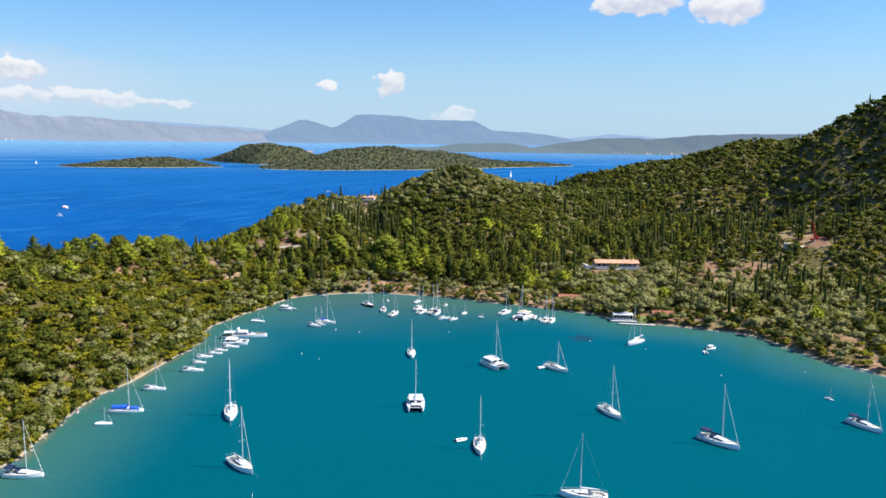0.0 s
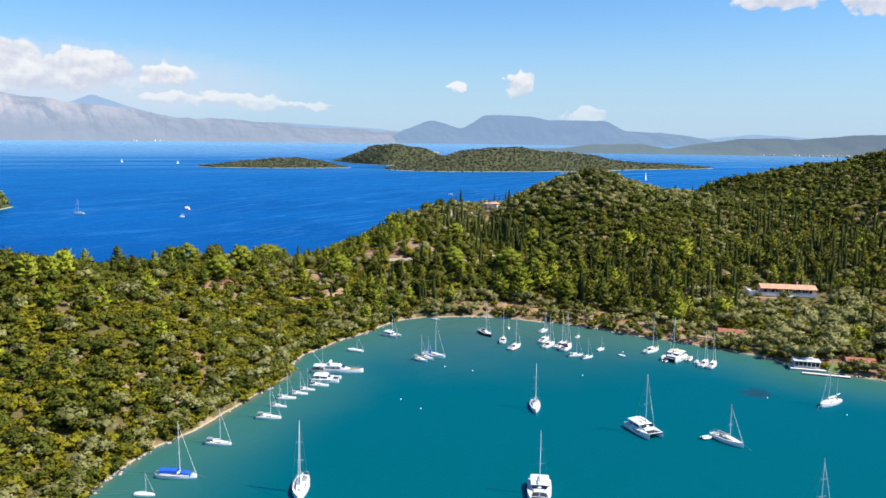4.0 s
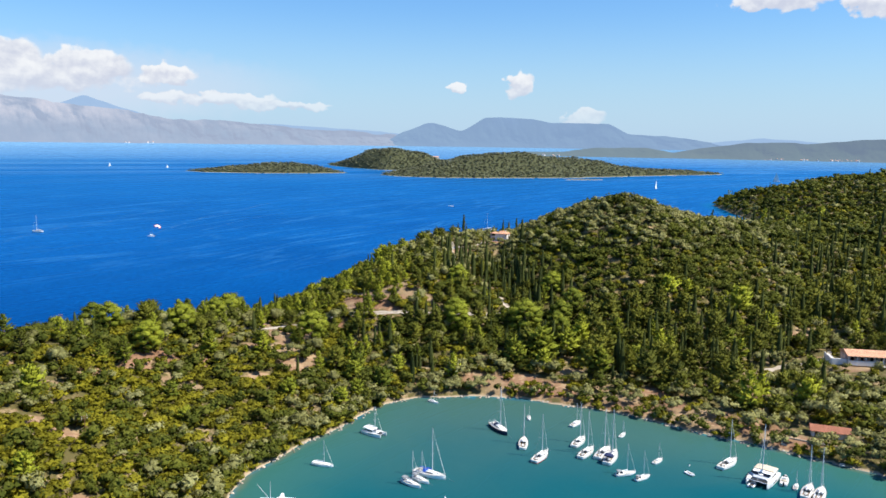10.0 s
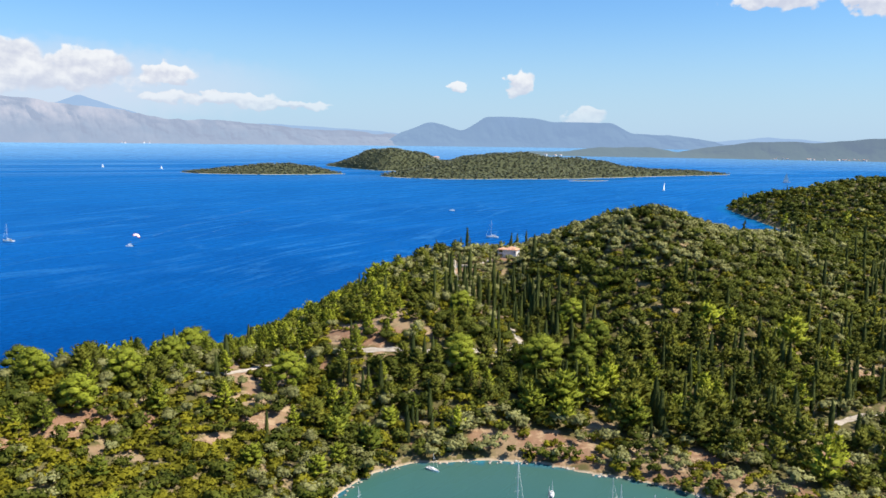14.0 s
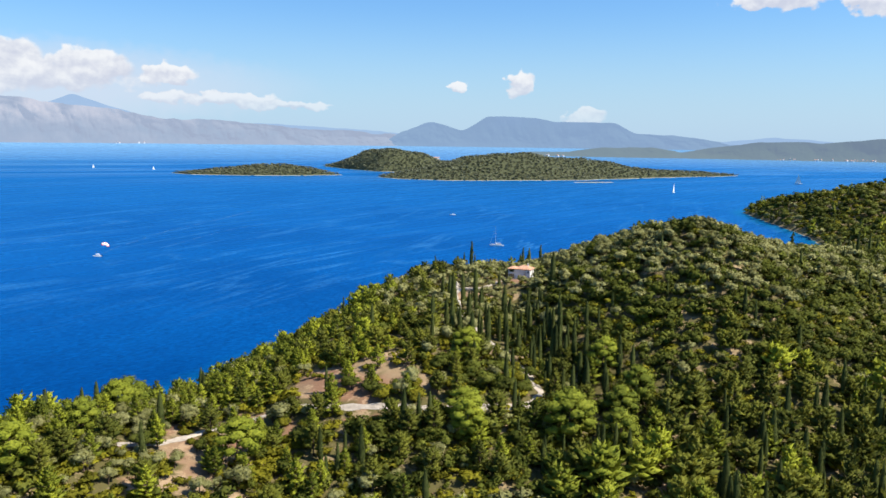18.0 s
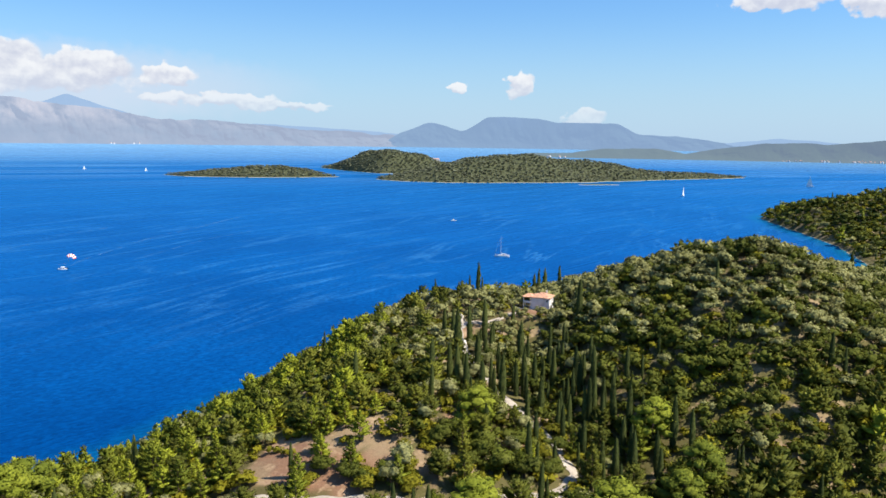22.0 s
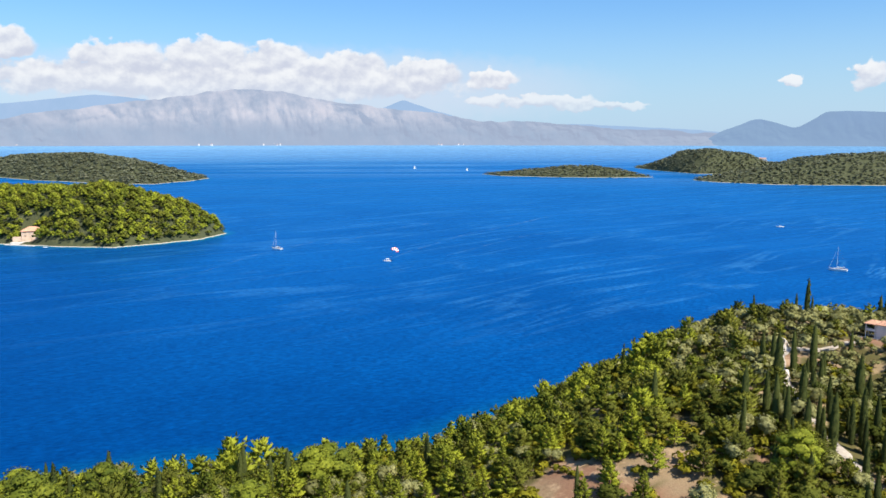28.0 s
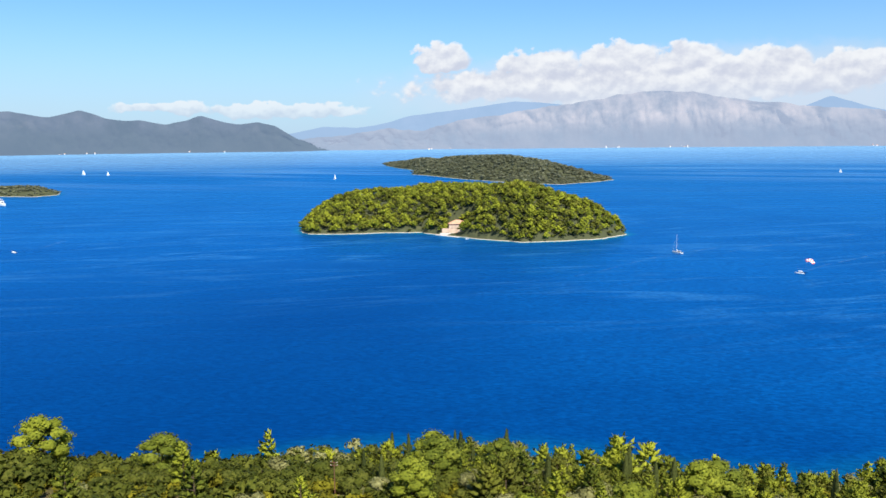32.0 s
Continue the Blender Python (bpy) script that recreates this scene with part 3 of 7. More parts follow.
def sheet(name, xs, ys, height, mat, lowest=-2.5):
    """A height field over a grid; squares that lie under water are left out."""
    gx, gy = np.meshgrid(xs, ys)
    z = height(gx.ravel(), gy.ravel())
    k = np.arange(gx.size).reshape(gx.shape)
    quads = np.stack([k[:-1, :-1], k[:-1, 1:], k[1:, 1:], k[1:, :-1]], -1).reshape(-1, 4)
    quads = quads[z[quads].max(1) > lowest]
    used, back = np.unique(quads, return_inverse=True)
    return mesh_from(name, np.stack([gx.ravel(), gy.ravel(), z], -1)[used], back.reshape(-1, 4), mat)


CLEARINGS = ((-49, 484, 7), (-38, 488, 9), (-29, 493, 8), (-19, 499, 7), (-19, 486, 6), (-32, 478, 7), (-50, 497, 6), (-80, 442, 9), (-84, 418, 7), (-67, 446, 8), (-72, 436, 7), (-66, 412, 8), (-72, 424, 7), (-60, 418, 6), (-89, 474, 5), (-121, 373, 7), (-116, 386, 5), (-97, 373, 5),
             (-80, 394, 5), (16, 416, 7), (36, 414, 8), (60, 425, 7), (70, 440, 5), (93, 401, 7), (115, 408, 7))
CLEARINGS_EAST = ((138, 399, 8), (142, 413, 6), (138, 424, 6), (188, 476, 8), (181, 441, 6), (-98, 274, 4.5), (-95, 264, 4), (-79, 330, 3), (-83, 337, 3), (-123, 302, 5), (-115, 303, 3.5), (-94, 241, 4), (-139, 180, 7), (-101, 216, 3), (38, 606, 8), (17, 589, 7), (29, 603, 4), (5, 582, 5), (5, 553, 5),
                  (203, 443, 9), (192, 426, 6), (273, 421, 12), (230, 312, 8), (348, 435, 9), (251, 394, 9), (266, 415, 8), (352, 345, 8), (259, 382, 13), (239, 376, 9), (288, 392, 11), (265, 393, 17), (249, 388, 12), (297, 404, 14), (250, 373, 10), (261, 364, 8),
                  (231, 308, 8), (236, 290, 8), (252, 240, 9), (248, 222, 7), (350, 435, 14), (357, 419, 10), (379, 454, 8), (400, 483, 8), (130, 353, 9), (182, 309, 11), (393, 481, 6))


def bareness(x, y):
    """Where the woods open: 0 to 1."""
    bare = np.zeros(np.shape(x))
    for cx, cy, r in CLEARINGS + CLEARINGS_EAST:
        bare = np.maximum(bare, np.clip((r * 1.15 - np.hypot(x - cx, y - cy) + 3 * ripples(x, y, 14, 8)) / (r * 0.35), 0, 1))
    spine = np.full(np.shape(x), 1e9)
    for (ax, ay, *_), (bx, by, *_) in zip(RIDGE[2:6], RIDGE[3:7]):
        spine = np.minimum(spine, to_line(x, y, ax, ay, bx, by)[0])
    worn = np.clip((ripples(x, y, 24, 44) - 0.30) / 0.14, 0, 1) * np.clip((62 - spine) / 25, 0, 1)
    # the open strip behind the beach at the head of the bay, and the terraces of the eastern shore
    d = shore(x, y, COAST + COAST_SEA)
    strip = 0.72 * np.clip((27 - d + 8 * ripples(x, y, 30, 47)) / 5, 0, 1) * np.clip((x - 8) / 14, 0, 1) * np.clip((y - 340) / 14, 0, 1) * (d > 0) * (y < 450) * (x < 190)
    strip = np.maximum(strip, 0.55 * np.clip((20 - d + 14 * ripples(x, y, 22, 48)) / 5, 0, 1) * (x > 185) * (x < 300) * (y < 330) * (d > 0))
    return np.maximum(np.maximum(bare, 0.8 * worn), strip)


land = new("ground", sheet("ground", np.concatenate([np.arange(-900, -280, 10.0), np.arange(-280, 420, 4.0), np.arange(420, 1400, 10.0)]), np.concatenate([np.arange(-500, 60, 10.0), np.arange(60, 720, 4.0), np.arange(720, 1700, 10.0)]), ground_z, M_EARTH))
spots = np.zeros(len(land.data.vertices) * 3, np.float32)
land.data.vertices.foreach_get("co", spots)
point_values(land.data, "bare", bareness(spots[0::3], spots[1::3]))
tagged(land, "dry brown earth and straw-coloured grass under the woods", "ground", kind="structure")
for name in ISLES:
    x0, y0, x1, y1 = island_box(name, 30)
    step = min(14.0, max(4.0, (x1 - x0) / 110))
    isle = new("island_ground", sheet(name, np.arange(x0, x1, step), np.arange(y0, y1, step), lambda x, y: island_z(x, y, name), M_ISLE))
    tagged(isle, "low wooded island with a pale rocky waterline", "island", kind="structure")


def build_sea():
    turns = np.radians(np.arange(0, 360, 0.72))
    radii = np.concatenate([np.arange(4, 560, 4.5), np.geomspace(560, NEAR_R, 90), np.linspace(NEAR_R, NEAR_R + REACH * 0.987, 22)[1:]])
    middle = np.array((60.0, 520.0))
    # rings glide from the near middle to the middle of the wide view
    glide = np.clip((radii - 560) / (NEAR_R - 560), 0, 1)[:, None]
    cx, cy = (middle[k] + (CENTRE[k] - middle[k]) * glide for k in (0, 1))
    x, y = cx + radii[:, None] * np.sin(turns), cy + radii[:, None] * np.cos(turns)
    z = np.repeat(sea_rise(radii)[:, None], len(turns), 1)
    k = np.arange(x.size).reshape(x.shape)
    k2 = np.roll(k, -1, 1)
    quads = np.stack([k[:-1], k[1:], k2[1:], k2[:-1]], -1).reshape(-1, 4)
    verts = np.concatenate([np.stack([x, y, z], -1).reshape(-1, 3), [[*middle, 0.0]]])
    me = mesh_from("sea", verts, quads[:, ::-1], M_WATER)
    vx, vy = verts[:, 0], verts[:, 1]
    point_values(me, "depth", np.where(verts[:, 2] > 1, 14.0, -bed_z(vx, vy)))
    calm = inside(vx, vy, ROUND_BAY + ((60, -700), (-300, -700)) + COAST_SEA[-3:])
    calm |= inside(vx, vy, ((-130, -700), (-112, 40), *ROUND_BAY, (330, -700)))
    point_values(me, "bay", calm.astype(float))
    return tagged(new("water", me), "deep blue open sea and a calm teal bay", "sea", kind="structure")


build_sea()


def range_of_hills(name, heads, foot_far, depth, mat, label, seed, rough=1.0, step=0.08, push=0.0):
    """A far range from headings (degrees) and the heights at which its crest stands over the eye (degrees)."""
    a = np.arange(heads[0][0], heads[-1][0] + step, step)
    crest = np.interp(a, [h[0] for h in heads], [h[1] for h in heads])
    k = np.ones(7) / 7
    crest = np.convolve(np.pad(crest, 3, "edge"), k, "valid")
    foot = float(drawn_in(foot_far))
    base = float(sea_rise(foot))
    foot += push
    rows = 30
    verts = []
    along = a * 80.0
    top = EYE_Z + (foot + depth) * np.tan(np.radians(crest)) + rough * 26 * (fractal(along, along * 0, 80, seed) - 0.5)
    for j in range(rows):
        v = j / (rows - 1)
        spur = fractal(along + 60 * v, along * 0 + v * 170, 190, seed + 1, 5, True) - 0.55
        fine = fractal(along, along * 0 + v * 110, 40, seed + 2, 4, True) - 0.55
        hump = math.sin(v * 3.1416)
        rise = v**1.15 + 0.5 * hump * (fractal(along, along * 0, 260, seed + 3, 3) - 0.5)
        z = (base - 2) + (np.maximum(top, base) - base + 2) * np.clip(rise, 0, 1.02) + rough * hump * (42 * spur + 15 * fine)
        rr = foot + depth * v + rough * hump * (80 * spur + 28 * fine)
        verts.append(np.stack([CENTRE[0] + rr * np.sin(np.radians(a)), CENTRE[1] + rr * np.cos(np.radians(a)), z], -1))
    verts = np.concatenate(verts)
    k = np.arange(len(verts)).reshape(rows, len(a))
    quads = np.stack([k[:-1, :-1], k[:-1, 1:], k[1:, 1:], k[1:, :-1]], -1).reshape(-1, 4)
    return tagged(new(name, mesh_from(name, verts, quads, mat)), label, "mountains", kind="structure")


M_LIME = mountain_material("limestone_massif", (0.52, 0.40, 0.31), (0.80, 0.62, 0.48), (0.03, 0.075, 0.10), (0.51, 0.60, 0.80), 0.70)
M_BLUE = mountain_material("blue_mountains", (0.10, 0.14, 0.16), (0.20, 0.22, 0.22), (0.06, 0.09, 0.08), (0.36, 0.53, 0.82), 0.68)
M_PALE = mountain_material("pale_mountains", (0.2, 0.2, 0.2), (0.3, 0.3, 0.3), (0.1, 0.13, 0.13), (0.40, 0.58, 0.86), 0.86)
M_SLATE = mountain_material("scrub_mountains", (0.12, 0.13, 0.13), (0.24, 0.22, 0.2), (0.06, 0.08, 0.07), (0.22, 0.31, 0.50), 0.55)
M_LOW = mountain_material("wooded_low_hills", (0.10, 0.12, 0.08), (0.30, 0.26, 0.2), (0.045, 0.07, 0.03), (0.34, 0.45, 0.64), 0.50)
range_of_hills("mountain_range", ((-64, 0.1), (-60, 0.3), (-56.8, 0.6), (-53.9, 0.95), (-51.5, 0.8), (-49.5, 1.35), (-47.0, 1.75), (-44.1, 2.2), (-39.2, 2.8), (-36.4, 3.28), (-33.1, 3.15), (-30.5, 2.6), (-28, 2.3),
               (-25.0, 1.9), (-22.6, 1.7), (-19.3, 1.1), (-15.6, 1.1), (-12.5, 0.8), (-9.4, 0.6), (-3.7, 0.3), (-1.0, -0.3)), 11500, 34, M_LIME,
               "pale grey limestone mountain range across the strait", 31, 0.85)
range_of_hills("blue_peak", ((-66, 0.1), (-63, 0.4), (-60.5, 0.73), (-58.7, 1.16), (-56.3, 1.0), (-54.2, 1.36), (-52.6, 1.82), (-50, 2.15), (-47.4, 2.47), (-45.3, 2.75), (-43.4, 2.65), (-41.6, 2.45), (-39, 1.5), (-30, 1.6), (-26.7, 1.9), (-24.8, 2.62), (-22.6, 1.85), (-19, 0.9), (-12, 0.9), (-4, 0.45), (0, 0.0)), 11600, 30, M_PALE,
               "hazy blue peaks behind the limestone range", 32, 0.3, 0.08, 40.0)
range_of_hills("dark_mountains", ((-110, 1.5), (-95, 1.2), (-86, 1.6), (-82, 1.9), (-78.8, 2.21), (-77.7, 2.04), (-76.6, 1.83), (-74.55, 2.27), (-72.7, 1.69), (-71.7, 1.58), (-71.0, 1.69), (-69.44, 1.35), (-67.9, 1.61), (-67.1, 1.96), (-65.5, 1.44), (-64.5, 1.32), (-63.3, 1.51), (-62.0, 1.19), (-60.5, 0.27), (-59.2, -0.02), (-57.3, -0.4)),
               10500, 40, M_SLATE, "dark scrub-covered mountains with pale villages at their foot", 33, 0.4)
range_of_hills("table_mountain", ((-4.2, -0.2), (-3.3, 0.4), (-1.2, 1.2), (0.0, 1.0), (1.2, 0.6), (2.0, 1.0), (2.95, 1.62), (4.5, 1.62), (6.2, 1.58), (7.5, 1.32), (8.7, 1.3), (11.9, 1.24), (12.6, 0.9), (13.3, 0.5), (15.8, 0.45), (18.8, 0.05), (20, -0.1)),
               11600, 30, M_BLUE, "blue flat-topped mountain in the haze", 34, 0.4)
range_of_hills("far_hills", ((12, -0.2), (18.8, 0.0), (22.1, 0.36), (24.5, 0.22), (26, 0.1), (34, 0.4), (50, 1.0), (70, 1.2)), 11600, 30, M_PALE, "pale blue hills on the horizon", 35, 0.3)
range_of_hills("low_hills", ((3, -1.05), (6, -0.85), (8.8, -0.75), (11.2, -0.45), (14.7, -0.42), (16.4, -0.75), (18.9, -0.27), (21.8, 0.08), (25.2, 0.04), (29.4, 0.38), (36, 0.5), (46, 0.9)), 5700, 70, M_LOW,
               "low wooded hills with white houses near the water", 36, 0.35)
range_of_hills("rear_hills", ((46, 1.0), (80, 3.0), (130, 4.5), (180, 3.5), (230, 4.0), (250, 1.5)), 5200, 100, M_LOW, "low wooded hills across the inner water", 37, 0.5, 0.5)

# ---- boats ----
M_GEL = plain("white_gelcoat", (0.80, 0.80, 0.78), 0.28, 0, 0.05, 2.0)
M_DECK = plain("deck_paint", (0.62, 0.60, 0.55), 0.7, 0, 0.12, 4.0)
M_TEAK = plain("teak", (0.30, 0.20, 0.12), 0.8, 0, 0.2, 8.0)
M_ALU = plain("mast_alloy", (0.56, 0.57, 0.58), 0.4, 0.0, 0.08, 3.0)
M_WIRE = plain("wire", (0.35, 0.35, 0.36), 0.45, 0.6, 0.05)
M_TINT = plain("tinted_glass", (0.012, 0.014, 0.018), 0.08, 0, 0.1, 2.0, 0.6)
M_BLUE = plain("blue_canvas", (0.01, 0.10, 0.55), 0.85, 0, 0.15, 5.0)
M_NAVY = plain("navy_canvas", (0.012, 0.02, 0.07), 0.85, 0, 0.15, 5.0)
M_GREY = plain("grey_canvas", (0.23, 0.24, 0.25), 0.85, 0, 0.15, 5.0)
M_CREAM = plain("cream_canvas", (0.62, 0.52, 0.38), 0.85, 0, 0.12, 5.0)
M_SAIL = plain("white_sailcloth", (0.80, 0.79, 0.75), 0.8, 0, 0.06, 3.0)
M_DARK = plain("dark_hull", (0.02, 0.025, 0.06), 0.3, 0, 0.1, 2.0)
M_RED = plain("red_bottom_paint", (0.45, 0.04, 0.025), 0.6, 0, 0.15, 4.0)
M_RUBBER = plain("grey_rubber", (0.33, 0.33, 0.33), 0.7, 0, 0.1, 4.0)
M_BLACK = plain("black_plastic", (0.02, 0.02, 0.02), 0.5, 0, 0.1, 4.0)


def part(name, shape, mat, parent, label="", smooth=False):
    verts, faces = shape
    ob = new(name, mesh_from(name, verts, faces, mat, smooth))
    ob.parent = parent
    if label:
        ob["label"] = label
    return ob


def tri(quads):
    quads = np.asarray(quads)
    return np.concatenate([quads[:, (0, 1, 2)], quads[:, (0, 2, 3)]])


def slab(x0, x1, y0, y1, z0, z1, edge=0.03, top=1.0):
    """A block with chamfered upright and upper edges; top: how far the upper face is drawn in."""
    cx, cy, hx, hy = (x0 + x1) / 2, (y0 + y1) / 2, (x1 - x0) / 2, (y1 - y0) / 2
    edge = min(edge, hx * 0.6, hy * 0.6, (z1 - z0) * 0.6)
    corner = ((hx - edge, -hy), (hx, -hy + edge), (hx, hy - edge), (hx - edge, hy), (-hx + edge, hy), (-hx, hy - edge), (-hx, -hy + edge), (-hx + edge, -hy))
    rings = []
    for z, k, cut in ((z0, 1.0, 0.0), (z1 - edge, top, 0.0), (z1, top, edge)):
        rings.append([(cx + x * k * (1 - cut / hx), cy + y * k * (1 - cut / hy), z) for x, y in corner])
    v = np.array(rings).reshape(-1, 3)
    quads = [(8 * r + i, 8 * r + (i + 1) % 8, 8 * r + 8 + (i + 1) % 8, 8 * r + 8 + i) for r in (0, 1) for i in range(8)]
    caps = [(16, 16 + i, 17 + i) for i in range(1, 7)] + [(0, i + 1, i) for i in range(1, 7)]
    return v, np.concatenate([tri(quads), np.array(caps)])


def tube(a, b, ra, rb=None, sides=8):
    v, t = limb(a, b, ra, ra if rb is None else rb, sides)
    i = np.arange(1, sides - 1)
    caps = np.concatenate([np.stack([0 * i, i + 1, i], -1), np.stack([0 * i + sides, i + sides, i + 1 + sides], -1)])
    return v, np.concatenate([t, caps])


def unit(v):
    return v / np.maximum(np.linalg.norm(v, axis=-1, keepdims=True), 1e-9)


def limb(a, b, ra, rb, sides=6):
    a, b = np.asarray(a, float), np.asarray(b, float)
    ahead = unit(b - a)
    side = unit(np.cross(ahead, (0.3, 0.9, 0.2)))
    up = np.cross(ahead, side)
    k = np.arange(sides) * 6.2832 / sides
    ring = np.cos(k)[:, None] * side + np.sin(k)[:, None] * up
    v = np.concatenate([a + ring * ra, b + ring * rb])
    i = np.arange(sides)
    j = (i + 1) % sides
    return v, np.concatenate([np.stack([i, j, j + sides], -1), np.stack([i, j + sides, i + sides], -1)])


def joined(pieces):
    verts, tris, count = [], [], 0
    for v, t in pieces:
        verts.append(v), tris.append(t + count)
        count += len(v)
    return np.concatenate(verts), np.concatenate(tris)


def loft(sections, close=True):
    """Skin over equal rows of points; the ends are closed."""
    s = np.asarray(sections, float)
    rows, n = s.shape[:2]
    k = np.arange(rows * n).reshape(rows, n)
    quads = np.stack([k[:-1, :-1], k[:-1, 1:], k[1:, 1:], k[1:, :-1]], -1).reshape(-1, 4)
    caps = []
    for row, flip in ((k[0], 1), (k[-1], 0)):
        caps += [(row[0], row[i + flip], row[i + 1 - flip]) for i in range(1, n - 1)]
    return s.reshape(-1, 3), np.concatenate([tri(quads), np.array(caps)]) if close else tri(quads)


def hull_lines(length, beam, low, high, stern=0.72, deep=0.55, full=2.2, rows=15):
    """Half breadth, sheer and bottom from stern (-) to bow (+)."""
    k = np.linspace(0, 1, rows)
    x = (k - 0.5) * length
    half = beam / 2 * np.where(k < 0.42, stern + (1 - stern) * np.sin(k / 0.42 * 1.5708), (1 - (np.maximum(k - 0.42, 0) / 0.58) ** full))
    half = np.maximum(half, 0.03)
    sheer = low + (high - low) * k**1.6
    bottom = -deep * np.maximum(np.sin(np.clip(k * 1.05, 0, 1) * 3.1416), 0) ** 0.6
    bottom[-1], bottom[0] = 0.15, 0.12
    return x, half, sheer, bottom


def hull(lines, off=0.0, flare=0.86):
    rows = [[(x, off + h, s), (x, off + h * 0.985, s * 0.45), (x, off + h * flare, 0.02), (x, off + h * 0.5, b * 0.75), (x, off, b),
             (x, off - h * 0.5, b * 0.75), (x, off - h * flare, 0.02), (x, off - h * 0.985, s * 0.45), (x, off - h, s)] for x, h, s, b in zip(*lines)]
    return loft(rows)


def deck(lines, off=0.0, drop=0.02, inset=0.06):
    rows = [[(x, off + max(h - inset, 0.01), s - drop), (x, off + h * 0.5, s + 0.04), (x, off, s + 0.06), (x, off - h * 0.5, s + 0.04), (x, off - max(h - inset, 0.01), s - drop)]
            for x, h, s, _ in zip(*lines)]
    v, t = loft(rows, False)
    return v, t[:, ::-1]


def toe_rail(lines):
    pieces = []
    for side in (1, -1):
        pts = [(x, side * (h - 0.03), s + 0.03) for x, h, s, _ in zip(*lines)]
        pieces += [limb(a, b, 0.035, 0.035, 4) for a, b in zip(pts, pts[1:])]
    return joined(pieces)


def arch(x0, x1, half, z0, rise, slope=0.0, thick=0.05):
    """A curved canvas cover over the boat, from x0 to x1."""
    rows = []
    for x, lift in ((x0, 0.0), ((x0 + x1) / 2, 0.08), (x1, slope)):
        k = np.linspace(0, 3.1416, 9)
        rows.append([(x, math.cos(a) * half, z0 + lift + rise * max(math.sin(a), 0.0) ** 0.6) for a in k] + [(x, math.cos(a) * (half - thick), z0 + lift - thick + rise * max(math.sin(a), 0.0) ** 0.6) for a in k[::-1]])
    return loft(rows)


def rig(boat, foot, height, boom, cover, jib, bow, stern, beam, spreaders=2):
    mast = part("mast", tube(foot, (foot[0] - 0.12, 0, height), 0.145, 0.095), M_ALU, boat)
    for k in range(spreaders):
        z = foot[2] + (height - foot[2]) * (0.4 + 0.27 * k)
        part("spreader", tube((foot[0] - 0.1, -0.95 + 0.2 * k, z), (foot[0] - 0.1, 0.95 - 0.2 * k, z), 0.045), M_ALU, mast)
    part("boom", tube((foot[0] - 0.15, 0, foot[2] + 0.9), (foot[0] - boom, 0, foot[2] + 0.95), 0.09), M_ALU, boat)
    v, t = tube((foot[0] - 0.2, 0, foot[2] + 1.16), (foot[0] - boom + 0.2, 0, foot[2] + 1.08), 0.24, 0.15, 10)
    part("sail_cover", (v * (1, 0.8, 1), t), cover, boat)
    part("furled_jib", tube((bow[0], 0, bow[2]), (foot[0] - 0.05, 0, height - 0.7), 0.06, 0.035, 6), jib, boat)
    part("backstay", tube((stern[0], 0, stern[2]), (foot[0] - 0.12, 0, height - 0.05), 0.014, 0.014, 4), M_WIRE, boat)
    for side in (1, -1):
        z = foot[2] + (height - foot[2]) * 0.67
        part("shroud", joined([tube((foot[0] - 0.3, side * beam, stern[2]), (foot[0] - 0.1, side * 0.8, z), 0.014, 0.014, 4), tube((foot[0] - 0.1, side * 0.8, z), (foot[0] - 0.1, 0, height - 0.2), 0.014, 0.014, 4)]), M_WIRE, boat)
    part("wind_vane", joined([tube((foot[0] - 0.12, 0, height), (foot[0] - 0.12, 0, height + 0.45), 0.02), tube((foot[0] - 0.35, 0, height + 0.4), (foot[0] + 0.1, 0, height + 0.4), 0.025)]), M_BLACK, mast)


